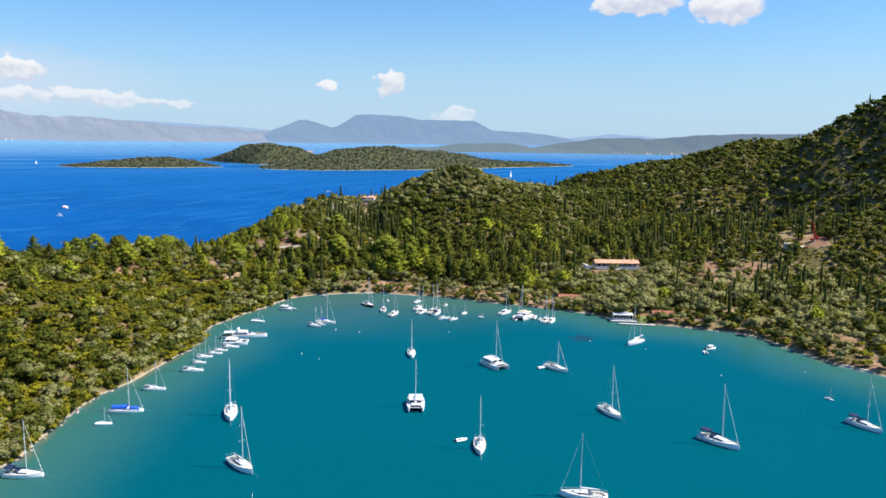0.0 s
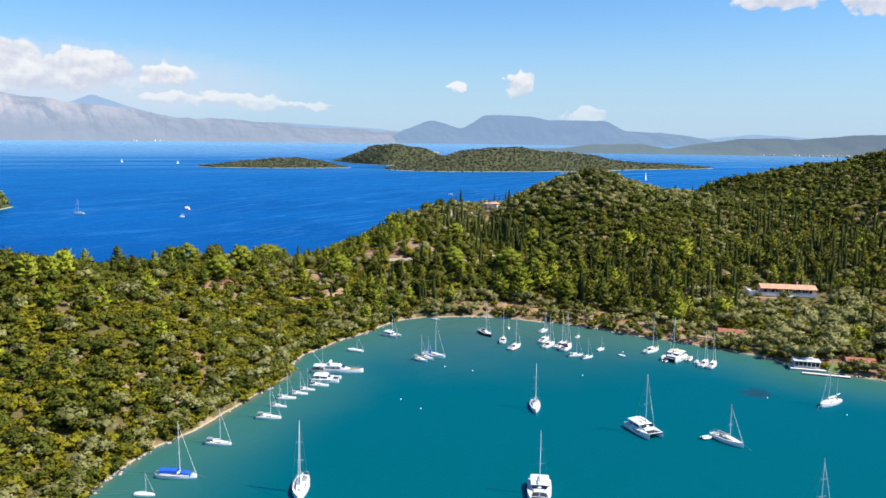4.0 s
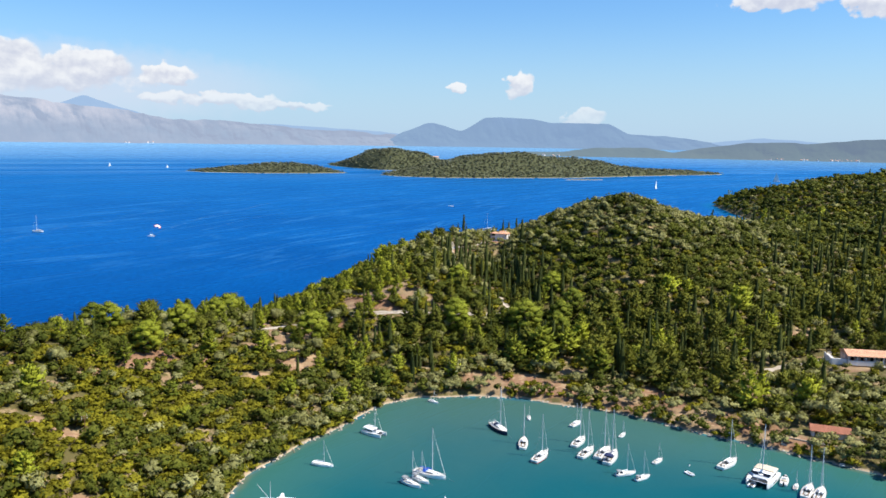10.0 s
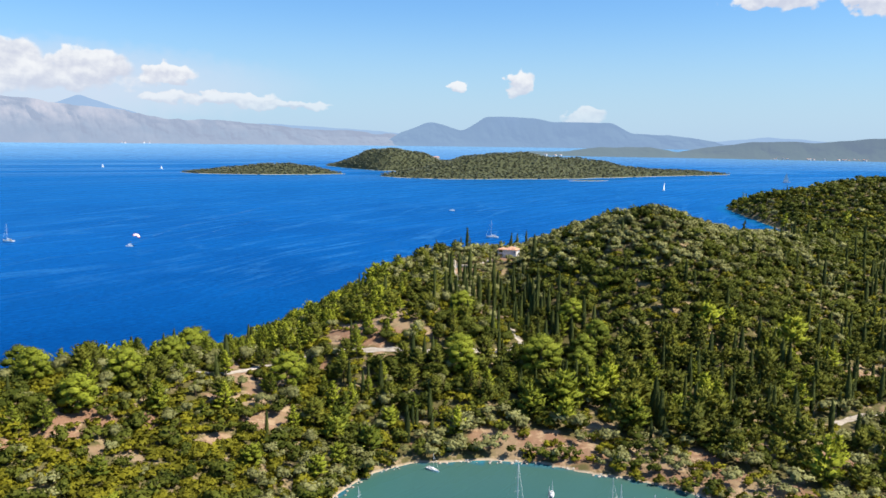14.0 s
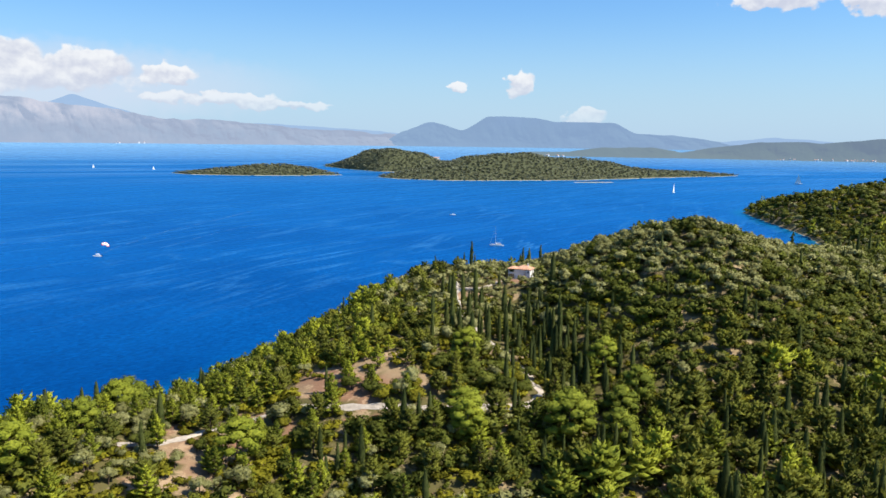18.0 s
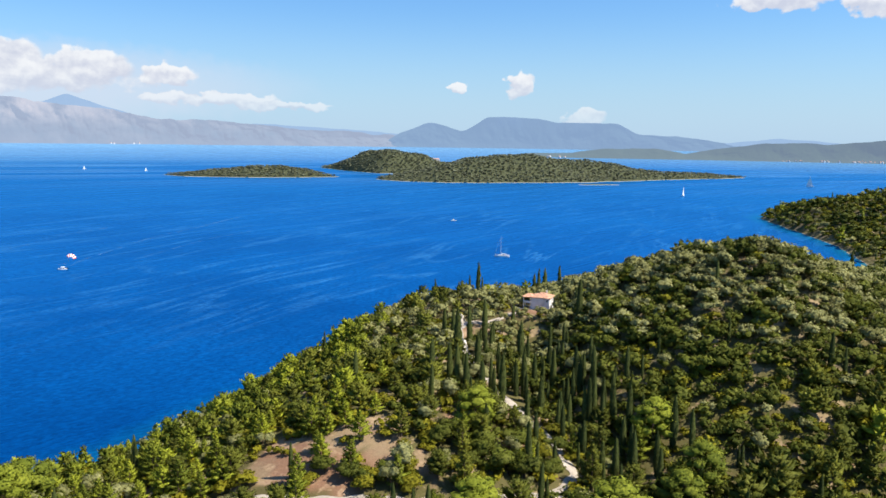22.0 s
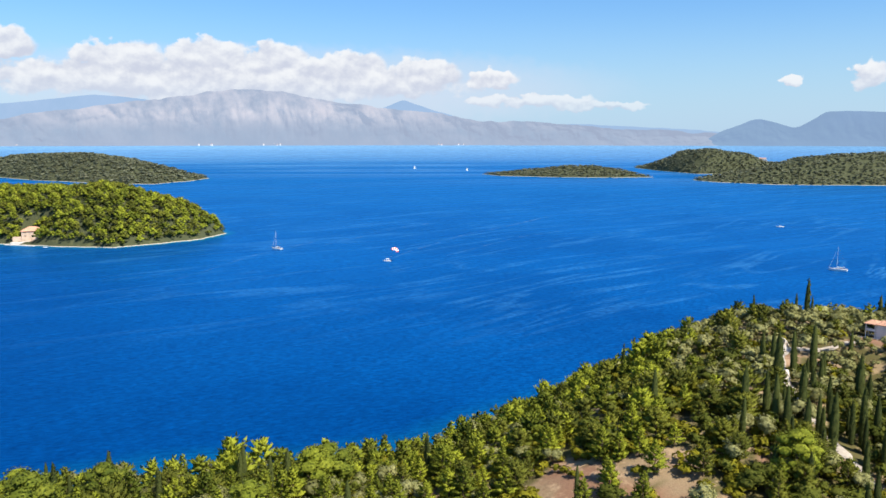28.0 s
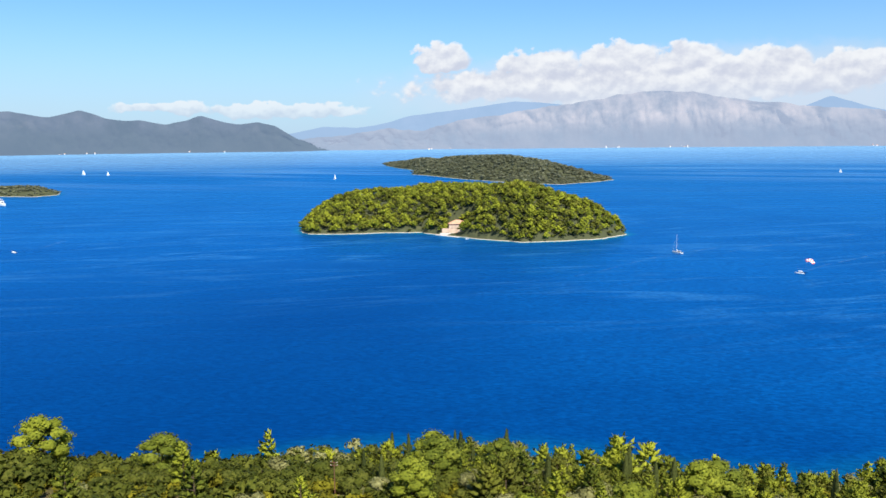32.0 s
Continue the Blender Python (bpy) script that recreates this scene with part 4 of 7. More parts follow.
def sloop(label, shell=M_GEL, cover=M_SAIL, hood=M_GREY, shade=None, bottom=None, tall=17.0, whole_cover=None, flat=None):
    """A twelve-metre sailing yacht, bow towards +x, waterline at z = 0."""
    boat = tagged(new("sailing_yacht"), label, "sailing yacht", "boats in the bay")
    lines = hull_lines(12.0, 3.9, 1.15, 1.5)
    part("hull", hull(lines), shell, boat, "", True)
    if bottom:
        x, h, s, b = lines
        part("boot_stripe", hull((x, h * 1.012, np.full_like(s, 0.42), b * 1.03)), bottom, boat, "red bottom paint")
    part("deck", deck(lines), M_DECK, boat)
    part("toe_rail", toe_rail(lines), M_TEAK, boat)
    rows = [[(x, w, 1.3), (x, w * 0.86, 1.3 + h), (x, 0, 1.36 + h), (x, -w * 0.86, 1.3 + h), (x, -w, 1.3)] for x, w, h in ((-1.5, 1.15, 0.55), (0.6, 1.12, 0.52), (2.2, 0.9, 0.36), (3.3, 0.5, 0.06))]
    part("coachroof", loft(rows), M_GEL, boat)
    for side in (1, -1):
        part("cabin_window", slab(-1.0, 1.5, side * 1.08 - 0.07, side * 1.08 + 0.07, 1.48, 1.72), M_TINT, boat)
    part("hatch", slab(2.5, 3.0, -0.28, 0.28, 1.56, 1.66), M_TINT, boat)
    for side in (1, -1):
        part("coaming", slab(-4.9, -1.6, side * 1.15 - 0.14, side * 1.15 + 0.14, 1.1, 1.52, 0.06), M_GEL, boat)
        part("bench", slab(-4.8, -1.7, side * 0.78 - 0.26, side * 0.78 + 0.26, 1.1, 1.36), M_TEAK, boat)
    part("cockpit_sole", slab(-5.4, -1.6, -0.5, 0.5, 1.08, 1.22), M_BLACK, boat)
    wheel = part("steering_pedestal", tube((-3.9, 0, 1.2), (-3.9, 0, 2.05), 0.09), M_GEL, boat)
    k = np.linspace(0, 6.2832, 13)
    part("wheel", joined([limb((-3.98, math.cos(a) * 0.5, 1.9 + math.sin(a) * 0.5), (-3.98, math.cos(b) * 0.5, 1.9 + math.sin(b) * 0.5), 0.03, 0.03, 4) for a, b in zip(k, k[1:])]), M_ALU, wheel)
    if hood:
        part("sprayhood", arch(-2.3, -1.1, 1.15, 1.5, 0.85, -0.3), hood, boat)
    if shade:
        part("bimini", arch(-5.2, -2.7, 1.35, 2.75, 0.35), shade, boat)
        for x in (-5.0, -3.0):
            for side in (1, -1):
                part("bimini_pole", tube((x, side * 1.3, 1.2), (x, side * 1.3, 2.8), 0.025, 0.025, 5), M_ALU, boat)
    if whole_cover:
        part("boom_tent", arch(-4.9, 0.3, 1.25, 1.6, 1.15, 0.1), whole_cover, boat)
        part("foredeck_tent", arch(1.2, 4.4, 1.05, 1.35, 0.85, -0.3), whole_cover, boat)
    if flat:
        part("winter_cover", arch(-5.4, 4.6, 1.35, 1.25, 0.75, -0.4), flat, boat)
    for x0, x1, w in ((4.6, 5.8, 0.55), (-5.9, -5.2, 1.2)):
        part("pulpit" if x0 > 0 else "pushpit", joined([tube((x0, w, 1.45), (x0, w, 2.1), 0.025, 0.025, 5), tube((x0, -w, 1.45), (x0, -w, 2.1), 0.025, 0.025, 5), tube((x0, w, 2.1), (x1, 0.2, 2.15), 0.025, 0.025, 5),
                                                        tube((x0, -w, 2.1), (x1, -0.2, 2.15), 0.025, 0.025, 5), tube((x1, 0.2, 2.15), (x1, -0.2, 2.15), 0.025, 0.025, 5)]), M_ALU, boat)
    for side in (1, -1):
        part("guard_rail", joined([tube((-5.3, side * 1.3, 2.0), (0, side * 1.85, 1.95), 0.018, 0.018, 4), tube((0, side * 1.85, 1.95), (4.6, side * 0.55, 2.1), 0.018, 0.018, 4)]
                                  + [tube((x, side * w, 1.2), (x, side * w, 1.98), 0.02, 0.02, 4) for x, w in ((-3.5, 1.6), (-1.2, 1.83), (1.2, 1.75), (3.2, 1.2))]), M_WIRE, boat)
    rig(boat, (0.9, 0, 1.5), tall, 4.9, cover, M_SAIL, (5.7, 0, 1.5), (-5.8, 0, 1.2), 1.85)
    part("anchor_line", tube((5.8, 0, 1.4), (9.6, 0.3, -0.3), 0.03, 0.03, 4), M_WIRE, boat)
    return boat


def catamaran(label, shade=M_GEL, cover=M_SAIL, tall=18.5, wide=6.8, length=12.6):
    boat = tagged(new("catamaran"), label, "catamaran", "boats in the bay")
    off = wide / 2 - 0.85
    for side in (1, -1):
        lines = hull_lines(length, 1.75, 1.55, 1.85, 0.75, 0.5, 2.6)
        shell = part("hull", hull(lines, side * off, 0.8), M_GEL, boat, "", True)
        part("deck", deck(lines, side * off), M_DECK, shell)
        part("hull_window", slab(-1.2, 2.2, side * (off + 0.86) - 0.05, side * (off + 0.86) + 0.05, 1.0, 1.25), M_TINT, shell)
        for k in range(3):
            part("stern_step", slab(-length / 2 + 0.15 + k * 0.4, -length / 2 + 0.6 + k * 0.4, side * off - 0.6, side * off + 0.6, 0.3, 0.55 + k * 0.38), M_DECK, shell)
    part("bridge_deck", slab(-4.6, 1.6, -off, off, 0.75, 1.62, 0.1), M_GEL, boat)
    rows = [[(x, w, 1.6), (x, w * 0.9, 1.6 + h), (x, 0, 1.7 + h), (x, -w * 0.9, 1.6 + h), (x, -w, 1.6)] for x, w, h in ((-2.6, off + 0.25, 1.35), (0.6, off + 0.1, 1.4), (2.0, off - 0.6, 0.95), (2.9, off - 1.0, 0.25))]
    part("saloon", loft(rows), M_GEL, boat)
    part("saloon_windscreen", loft([[(x, w, z), (x, w * 0.5, z + 0.06), (x, -w * 0.5, z + 0.06), (x, -w, z)] for x, w, z in ((0.95, off - 0.1, 2.95), (2.28, off - 0.65, 2.45))], False), M_TINT, boat)
    for side in (1, -1):
        part("saloon_window", slab(-2.3, 0.9, side * (off + 0.14) - 0.07, side * (off + 0.14) + 0.07, 2.15, 2.7), M_TINT, boat)
    part("hardtop", arch(-5.3, -1.2, off + 0.1, 3.05, 0.28), shade, boat)
    for x in (-5.0,):
        for side in (1, -1):
            part("hardtop_pole", tube((x, side * (off - 0.1), 1.5), (x, side * (off - 0.1), 3.1), 0.06), M_GEL, boat)
    part("cockpit_sofa", slab(-4.5, -3.9, -off + 0.4, off - 0.4, 1.6, 2.05), M_GREY, boat)
    part("cockpit_shadow_door", slab(-2.66, -2.58, -1.4, 1.4, 1.7, 2.75), M_TINT, boat)
    part("trampoline", slab(2.3, 5.6, -off + 0.8, off - 0.8, 1.5, 1.54), M_BLACK, boat)
    part("cross_beam", tube((5.7, -off, 1.75), (5.7, off, 1.75), 0.12), M_ALU, boat)
    for side in (1, -1):
        part("davit", joined([tube((-4.6, side * 1.2, 1.6), (-5.6, side * 1.2, 2.3), 0.05), tube((-5.6, side * 1.2, 2.3), (-6.5, side * 1.2, 2.2), 0.05)]), M_ALU, boat)
    rig(boat, (0.7, 0, 2.9), tall, 5.0, cover, M_SAIL, (5.6, 0, 1.9), (-4.8, 0, 3.2), off)
    return boat


def motor_yacht(label, length=21.5):
    boat = tagged(new("motor_yacht"), label, "motor yacht", "boats in the bay")
    lines = hull_lines(length, 5.4, 1.9, 3.1, 0.86, 0.9, 2.4, 19)
    part("hull", hull(lines, 0, 0.84), M_GEL, boat, "", True)
    part("deck", deck(lines), M_TEAK, boat)
    part("rubbing_strake", toe_rail(lines), M_WIRE, boat)
    rows = [[(x, w, 2.0), (x, w * 0.92, 2.0 + h), (x, 0, 2.1 + h), (x, -w * 0.92, 2.0 + h), (x, -w, 2.0)] for x, w, h in ((-5.5, 2.1, 2.3), (1.5, 2.1, 2.35), (3.4, 1.7, 1.2), (5.2, 1.1, 0.7))]
    part("saloon", loft(rows), M_GEL, boat)
    for side in (1, -1):
        for x in (-4.6, -2.5, -0.4):
            part("saloon_window", slab(x, x + 1.8, side * 2.04 - 0.07, side * 2.04 + 0.07, 3.1, 3.85), M_TINT, boat)
    part("windscreen", loft([[(x, w, z), (x, w * 0.5, z + 0.05), (x, -w * 0.5, z + 0.05), (x, -w, z)] for x, w, z in ((1.75, 1.85, 4.34), (3.2, 1.65, 3.42))], False), M_TINT, boat)
    part("flybridge", slab(-5.0, 1.2, -2.0, 2.0, 4.35, 5.1, 0.2, 0.93), M_GEL, boat)
    part("flybridge_well", slab(-4.4, 0.4, -1.5, 1.5, 5.05, 5.14), M_DECK, boat)
    part("flybridge_sofa", slab(-4.2, -3.4, -1.4, 1.4, 5.1, 5.5), M_CREAM, boat)
    part("windshield", slab(0.5, 0.62, -1.5, 1.5, 5.1, 5.6), M_TINT, boat)
    for side in (1, -1):
        part("radar_arch_leg", slab(-3.4, -2.5, side * 1.9 - 0.12, side * 1.9 + 0.12, 5.0, 6.7, 0.08, 0.8), M_GEL, boat)
    part("radar_arch_top", slab(-3.4, -2.6, -1.9, 1.9, 6.55, 6.8, 0.08), M_GEL, boat)
    part("radar_dome", loft([[(-3.0 + math.cos(a) * r, math.sin(a) * r, z) for a in np.linspace(0, 6.2832, 11)] for r, z in ((0.35, 6.8), (0.38, 7.0), (0.2, 7.2))]), M_GEL, boat)
    part("aft_awning", slab(-9.8, -5.4, -2.2, 2.2, 4.2, 4.32, 0.04), M_GEL, boat)
    for side in (1, -1):
        part("awning_post", tube((-9.6, side * 2.0, 1.9), (-9.6, side * 2.0, 4.2), 0.05), M_ALU, boat)
        part("rail", joined([tube((-5, side * 2.55, 3.0), (4, side * 2.3, 3.5), 0.03, 0.03, 5), tube((4, side * 2.3, 3.5), (10, side * 0.4, 4.0), 0.03, 0.03, 5)]), M_ALU, boat)
    part("swim_platform", slab(-11.6, -10.4, -2.1, 2.1, 0.35, 0.55), M_TEAK, boat)
    part("signal_mast", tube((-6.2, 0, 4.2), (-6.2, 0, 12.5), 0.1, 0.05), M_ALU, boat)
    part("cargo_boom", tube((-6.3, 0, 5.0), (-10.0, 0, 11.0), 0.07, 0.05), M_ALU, boat)
    return boat


def dinghy(label, outboard=True):
    boat = tagged(new("dinghy"), label, "dinghy", "boats in the bay")
    path = [(-1.5, 0.62, 0.3), (0.4, 0.62, 0.3), (1.2, 0.4, 0.36), (1.6, 0, 0.42), (1.2, -0.4, 0.36), (0.4, -0.62, 0.3), (-1.5, -0.62, 0.3)]
    part("tube", joined([tube(a, b, 0.22, 0.22, 8) for a, b in zip(path, path[1:])]), M_GEL, boat)
    part("floor", slab(-1.4, 1.1, -0.5, 0.5, 0.08, 0.16), M_RUBBER, boat)
    part("thwart", slab(-0.3, 0.0, -0.55, 0.55, 0.36, 0.42), M_TEAK, boat)
    part("transom", slab(-1.42, -1.34, -0.5, 0.5, 0.1, 0.55), M_GEL, boat)
    if outboard:
        part("outboard", slab(-1.72, -1.42, -0.15, 0.15, 0.3, 0.95, 0.06, 0.8), M_BLACK, boat)
    return boat


def motorboat(label, length=6.5, canopy=None):
    boat = tagged(new("motorboat"), label, "motorboat", "boats in the bay")
    lines = hull_lines(length, 2.3, 0.75, 1.1, 0.85, 0.35)
    part("hull", hull(lines), M_GEL, boat, "", True)
    part("deck", deck(lines), M_DECK, boat)
    part("console", slab(-0.4, 0.5, -0.5, 0.5, 0.75, 1.5, 0.06, 0.85), M_GEL, boat)
    part("windscreen", slab(0.42, 0.5, -0.55, 0.55, 1.4, 1.85, 0.02), M_TINT, boat)
    part("seat", slab(-1.6, -1.0, -0.7, 0.7, 0.75, 1.15), M_CREAM, boat)
    part("outboard", slab(-length / 2 - 0.45, -length / 2 + 0.05, -0.22, 0.22, 0.4, 1.35, 0.08, 0.8), M_BLACK, boat)
    if canopy:
        part("canopy", arch(-2.0, 0.9, 1.0, 1.95, 0.3), canopy, boat)
        for x in (-1.8, 0.7):
            for side in (1, -1):
                part("canopy_pole", tube((x, side * 0.95, 0.75), (x, side * 0.95, 2.0), 0.03, 0.03, 5), M_ALU, boat)
    return boat


def sailing(label):
    """A yacht under full sail, far out."""
    boat = sloop(label, hood=None)
    rows = [[(0.75 - w * k, 0.35 * math.sin(k * 3.1416) * (1 - z / 18), z) for k in np.linspace(0, 1, 6)] for z, w in ((2.6, 4.8), (7, 3.8), (12, 2.1), (16.4, 0.15))]
    v, t = loft(rows, False)
    part("mainsail", joined([(v, t), (v + (0, 0.03, 0), t[:, ::-1])]), M_SAIL, boat)
    rows = [[(5.6 - (z - 2) * 0.33 - w * k, 0.5 * math.sin(k * 3.1416) * (1 - z / 18), z) for k in np.linspace(0, 1, 6)] for z, w in ((2.1, 4.9), (7, 3.4), (12, 1.7), (15.6, 0.1))]
    v, t = loft(rows, False)
    part("genoa", joined([(v, t), (v + (0, 0.03, 0), t[:, ::-1])]), M_SAIL, boat)
    return boat


def berth(model, x, y, heading, scale=1.0, first=False, roll=0.0, z=0.0):
    m = Matrix.LocRotScale((x, y, z), Euler((radians(roll), 0, radians(heading))), (scale, scale, scale))
    if first:
        model.matrix_basis = m
        return model
    return copy_thing(model, m)


def fill(model, rows):
    for k, (x, y, heading, length) in enumerate(rows):
        berth(model, x, y, heading, length / 12.0, k == 0)


# white sloops at anchor, in the moored row along the western shore, and in the groups at the head of the bay: x, y, heading, length
fill(sloop("white sailing yacht with a grey sprayhood at anchor"), ((44, 141, -100, 13.0), (35, 254, -94, 11.5), (99, 166, -78, 12.5), (-40, 183, -86, 14.0), (-32, 136, -57, 13.0), (66, 102, 160, 12.5),
     (30, 350, 81, 10.0), (51, 352, 58, 10.0), (52, 342, 55, 10.5), (58, 342, 56, 11.0), (100, 334, 42, 10.8), (118, 313, 55, 10.5), (121, 311, 56, 10.5)))
fill(sloop("white sailing yacht with furled sails moored stern to the shore", hood=M_SAIL, shade=M_GREY), ((-73, 216, -7, 8.8), (-62, 240, -4, 12.4), (-61, 252, -8, 8.5), (-60, 261, 4, 10.2),
     (-56, 266.5, -2, 9.2), (-54, 271.5, -3, 9.0), (-50, 277, -2, 10.8), (62, 325, 19, 10.6), (67, 322, 34, 9.5), (104, 60, -60, 12.0), (-25, 92, -80, 12.0), (-10, 315, -41, 11.5), (-7, 318, -43, 10.5)))
fill(sloop("small white sailing yacht with a bare short mast", hood=None, tall=13.5), ((53, 371, 51, 7.8), (69, 360, 55, 8.2), (35, 377, -94, 7.4), (-4, 395, -39, 8.6), (192, 170, -74, 6.5), (116, 317, 58, 8.0), (76, 336, 46, 9.5)))
fill(sloop("white sailing yacht with navy blue canvas and bimini", cover=M_NAVY, hood=M_NAVY, shade=M_NAVY), ((-95, 138, -11, 12.3), (125, 134, -60, 14.5), (185, 141, -72, 13.0), (60, 338, 63, 12.5)))
fill(sloop("sailing yacht under bright blue canvas covers", cover=M_BLUE, hood=None, whole_cover=M_BLUE), ((-78, 191, -5, 12.2),))
fill(sloop("white sailing yacht with a blue boom cover, rafted up", cover=M_BLUE, hood=M_BLUE), ((-4, 322, -29, 12.0),))
fill(sloop("white sailing yacht under a pale winter cover", hood=None, flat=M_SAIL, tall=14.0), ((-41, 329, -18, 8.0), (-83, 179, 0, 8.8)))
fill(sloop("dark blue hulled sailing yacht at anchor", shell=M_DARK, hood=M_NAVY), ((22, 364, -65, 12.5),))
fill(sloop("white classic yacht with a short wooden mast", cover=M_CREAM, hood=M_GREY, tall=12.5), ((96, 223, -58, 12.8),))
fill(sloop("white sailing yacht with a red bottom", bottom=M_RED, hood=M_GREY), ((35, 338, 57, 11.2),))


def ketch():
    boat = sloop("white two-masted ketch at anchor near the jetty", hood=M_CREAM)
    part("mizzen_mast", tube((-4.4, 0, 1.3), (-4.5, 0, 12.0), 0.1, 0.06), M_ALU, boat)
    part("mizzen_boom", tube((-4.5, 0, 2.6), (-6.9, 0, 2.7), 0.07), M_ALU, boat)
    part("mizzen_cover", tube((-4.6, 0, 2.8), (-6.7, 0, 2.82), 0.17, 0.1), M_SAIL, boat)
    return boat


berth(ketch(), 149, 261, -144, 1.12, True)
cats = catamaran("white cruising catamaran with a hardtop at anchor")
berth(cats, 28, 183, -97, 1.02, True)
berth(catamaran("white catamaran with dark windows at anchor", tall=19.5), 70, 231, -68, 1.08, True)
berth(catamaran("broad catamaran under a cream awning", M_CREAM, M_CREAM, 19.0, 8.0), 107, 322, 231, 1.05, True)
berth(catamaran("small white catamaran near the beach", tall=14.5, wide=6.0), -26, 358, -37, 0.78, True)
yacht = motor_yacht("white motor yacht with dark windows and a flybridge")
yacht.matrix_basis = Matrix.LocRotScale((-45, 295.5, 0), Euler((0, 0, radians(-3))), (1.04, 0.9, 0.76))
berth(motor_yacht("large white motor yacht out at sea"), -1690, 539, 10, 1.9, True)
berth(catamaran("white power catamaran moored stern to the shore", tall=4.5), -48, 284, -4, 0.92, True)
boats = motorboat("small white motorboat among the yachts")
fill(boats, ((114, 321, 61, 14.0), (-934, 439, 200, 13.0), (11, 1372, 190, 15.0)))
berth(motorboat("small white houseboat with an awning at anchor", canopy=M_SAIL), 182, 246, 14, 1.0, True)
for k, (x, y, h) in enumerate(((84, 326, -63), (90, 226, 20), (39, 148, 15), (176, 240, 80), (102, 318, 50), (-695, 872, 40))):
    if k == 0:
        tender = dinghy("small white inflatable dinghy on the water")
    berth(tender, x, y, h, 1.15, k == 0)


def mooring_lines():
    """Two lines from each stern to the rocks of the western shore."""
    for x, y, heading, length in ((-73, 216, -7, 8.8), (-62, 240, -4, 12.4), (-61, 252, -8, 8.5), (-60, 261, 4, 10.2), (-56, 266.5, -2, 9.2), (-54, 271.5, -3, 9.0), (-50, 277, -2, 10.8), (-48, 284, -4, 14.0), (-45, 295.5, -3, 17.0),
                                  (-78, 191, -5, 12.2), (-83, 179, 0, 8.8), (-95, 138, -11, 12.3)):
        c, s = math.cos(radians(heading)), math.sin(radians(heading))
        best = min(((a[0] + (b[0] - a[0]) * k / 8, a[1] + (b[1] - a[1]) * k / 8) for a, b in zip(BAY[:16], BAY[1:17]) for k in range(8)), key=lambda p: math.hypot(p[0] - x, p[1] - y))
        ropes = tagged(new("mooring_lines"), "two thin grey mooring ropes from a stern to shore rocks", "rope", "mooring lines of the bay")
        ropes.matrix_basis = pose(x, y, 0)
        for side in (-0.4, 0.6):
            a = np.array((-c * length * 0.48 - s * side * 1.3, -s * length * 0.48 + c * side * 1.3, 1.1))
            b = np.array((best[0] - x - 1.0, best[1] - y + side * 2.2, 0.7))
            mid = (a + b) / 2 - (0, 0, 0.55)
            part("rope", joined([tube(a, mid, 0.024), tube(mid, b, 0.024)]), M_GREY, ropes)


mooring_lines()


def buoys():
    first = None
    for x, y in ((-8, 252), (-16, 262), (13, 300), (1, 306), (150, 250), (128, 268), (165, 205), (205, 205), (86, 333), (60, 295)):
        if first is None:
            first = tagged(new("mooring_buoy"), "small white mooring buoy floating on the bay", "buoy", "buoys in the bay")
            a = np.linspace(0, 6.2832, 10)
            part("float", loft([[(math.cos(k) * r, math.sin(k) * r, z) for k in a] for r, z in ((0.06, -0.3), (0.26, -0.1), (0.30, 0.12), (0.22, 0.36), (0.06, 0.46))]), M_GEL, first, "", True)
            part("eye", tube((0, 0, 0.44), (0, 0, 0.62), 0.05), M_WIRE, first)
            first.matrix_basis = pose(x, y, 0)
        else:
            copy_thing(first, pose(x, y, 0))


buoys()


def parasail():
    """The tow boat with its striped canopy just over the water behind it."""
    boat = berth(motorboat("white parasailing boat with a canopy", 6.5, M_SAIL), -326, 930, 200, 1.15, True)
    wing = tagged(new("parasail"), "red and white striped parasail over the water behind its boat", "parasail")
    for k in range(9):
        a, b = (-1.25 + 2.5 * k / 9, -1.25 + 2.5 * (k + 1) / 9)
        rows = [[(math.sin(c) * 5.2 * math.cos(e), math.sin(e) * 4.2, 4.8 * math.cos(c) * math.cos(e)) for c in np.linspace(a, b, 4)] for e in np.linspace(-1.1, 1.1, 7)]
        v, t = loft(rows, False)
        part("gore", joined([(v, t), (v * 0.985, t[:, ::-1])]), M_SAIL if k % 2 else PARA_RED, wing)
    for x in (-4.9, 4.9):
        part("riser", tube((x, 0, 1.5), (0, 0, -6.0), 0.05), M_WIRE, wing)
    part("tow_line", tube((0, 0, -6.0), (-9.0, -3.0, -9.5), 0.04), M_WIRE, wing)
    wing.matrix_basis = pose(-321, 936, 9.0, 0, 20, 20) @ Matrix.Scale(0.8, 4)
    return boat


PARA_RED = plain("red_sailcloth", (0.6, 0.10, 0.06), 0.8, 0, 0.1, 3.0)
parasail()
# yachts out on the open water
berth(sloop("white sailing yacht motoring off the headland"), 55, 1037, 170, 1.25, True)
berth(sloop("white sailing yacht off the wooded island"), -465, 955, 170, 1.15, True)
out = sailing("white yacht under full sail on the open sea")
for k, (x, y, h, s) in enumerate(((510, 1945, 60, 1.3), (985, 2380, 150, 1.25), (-967, 2787, 30, 0.55), (-1196, 2853, 200, 0.6), (-2112, 1513, 120, 0.85), (-3223, 1043, 60, 0.9), (-3078, 1096, 240, 0.7),
                                  (-2700, 2500, 10, 0.9))):
    berth(out, x, y, h, s, k == 0)

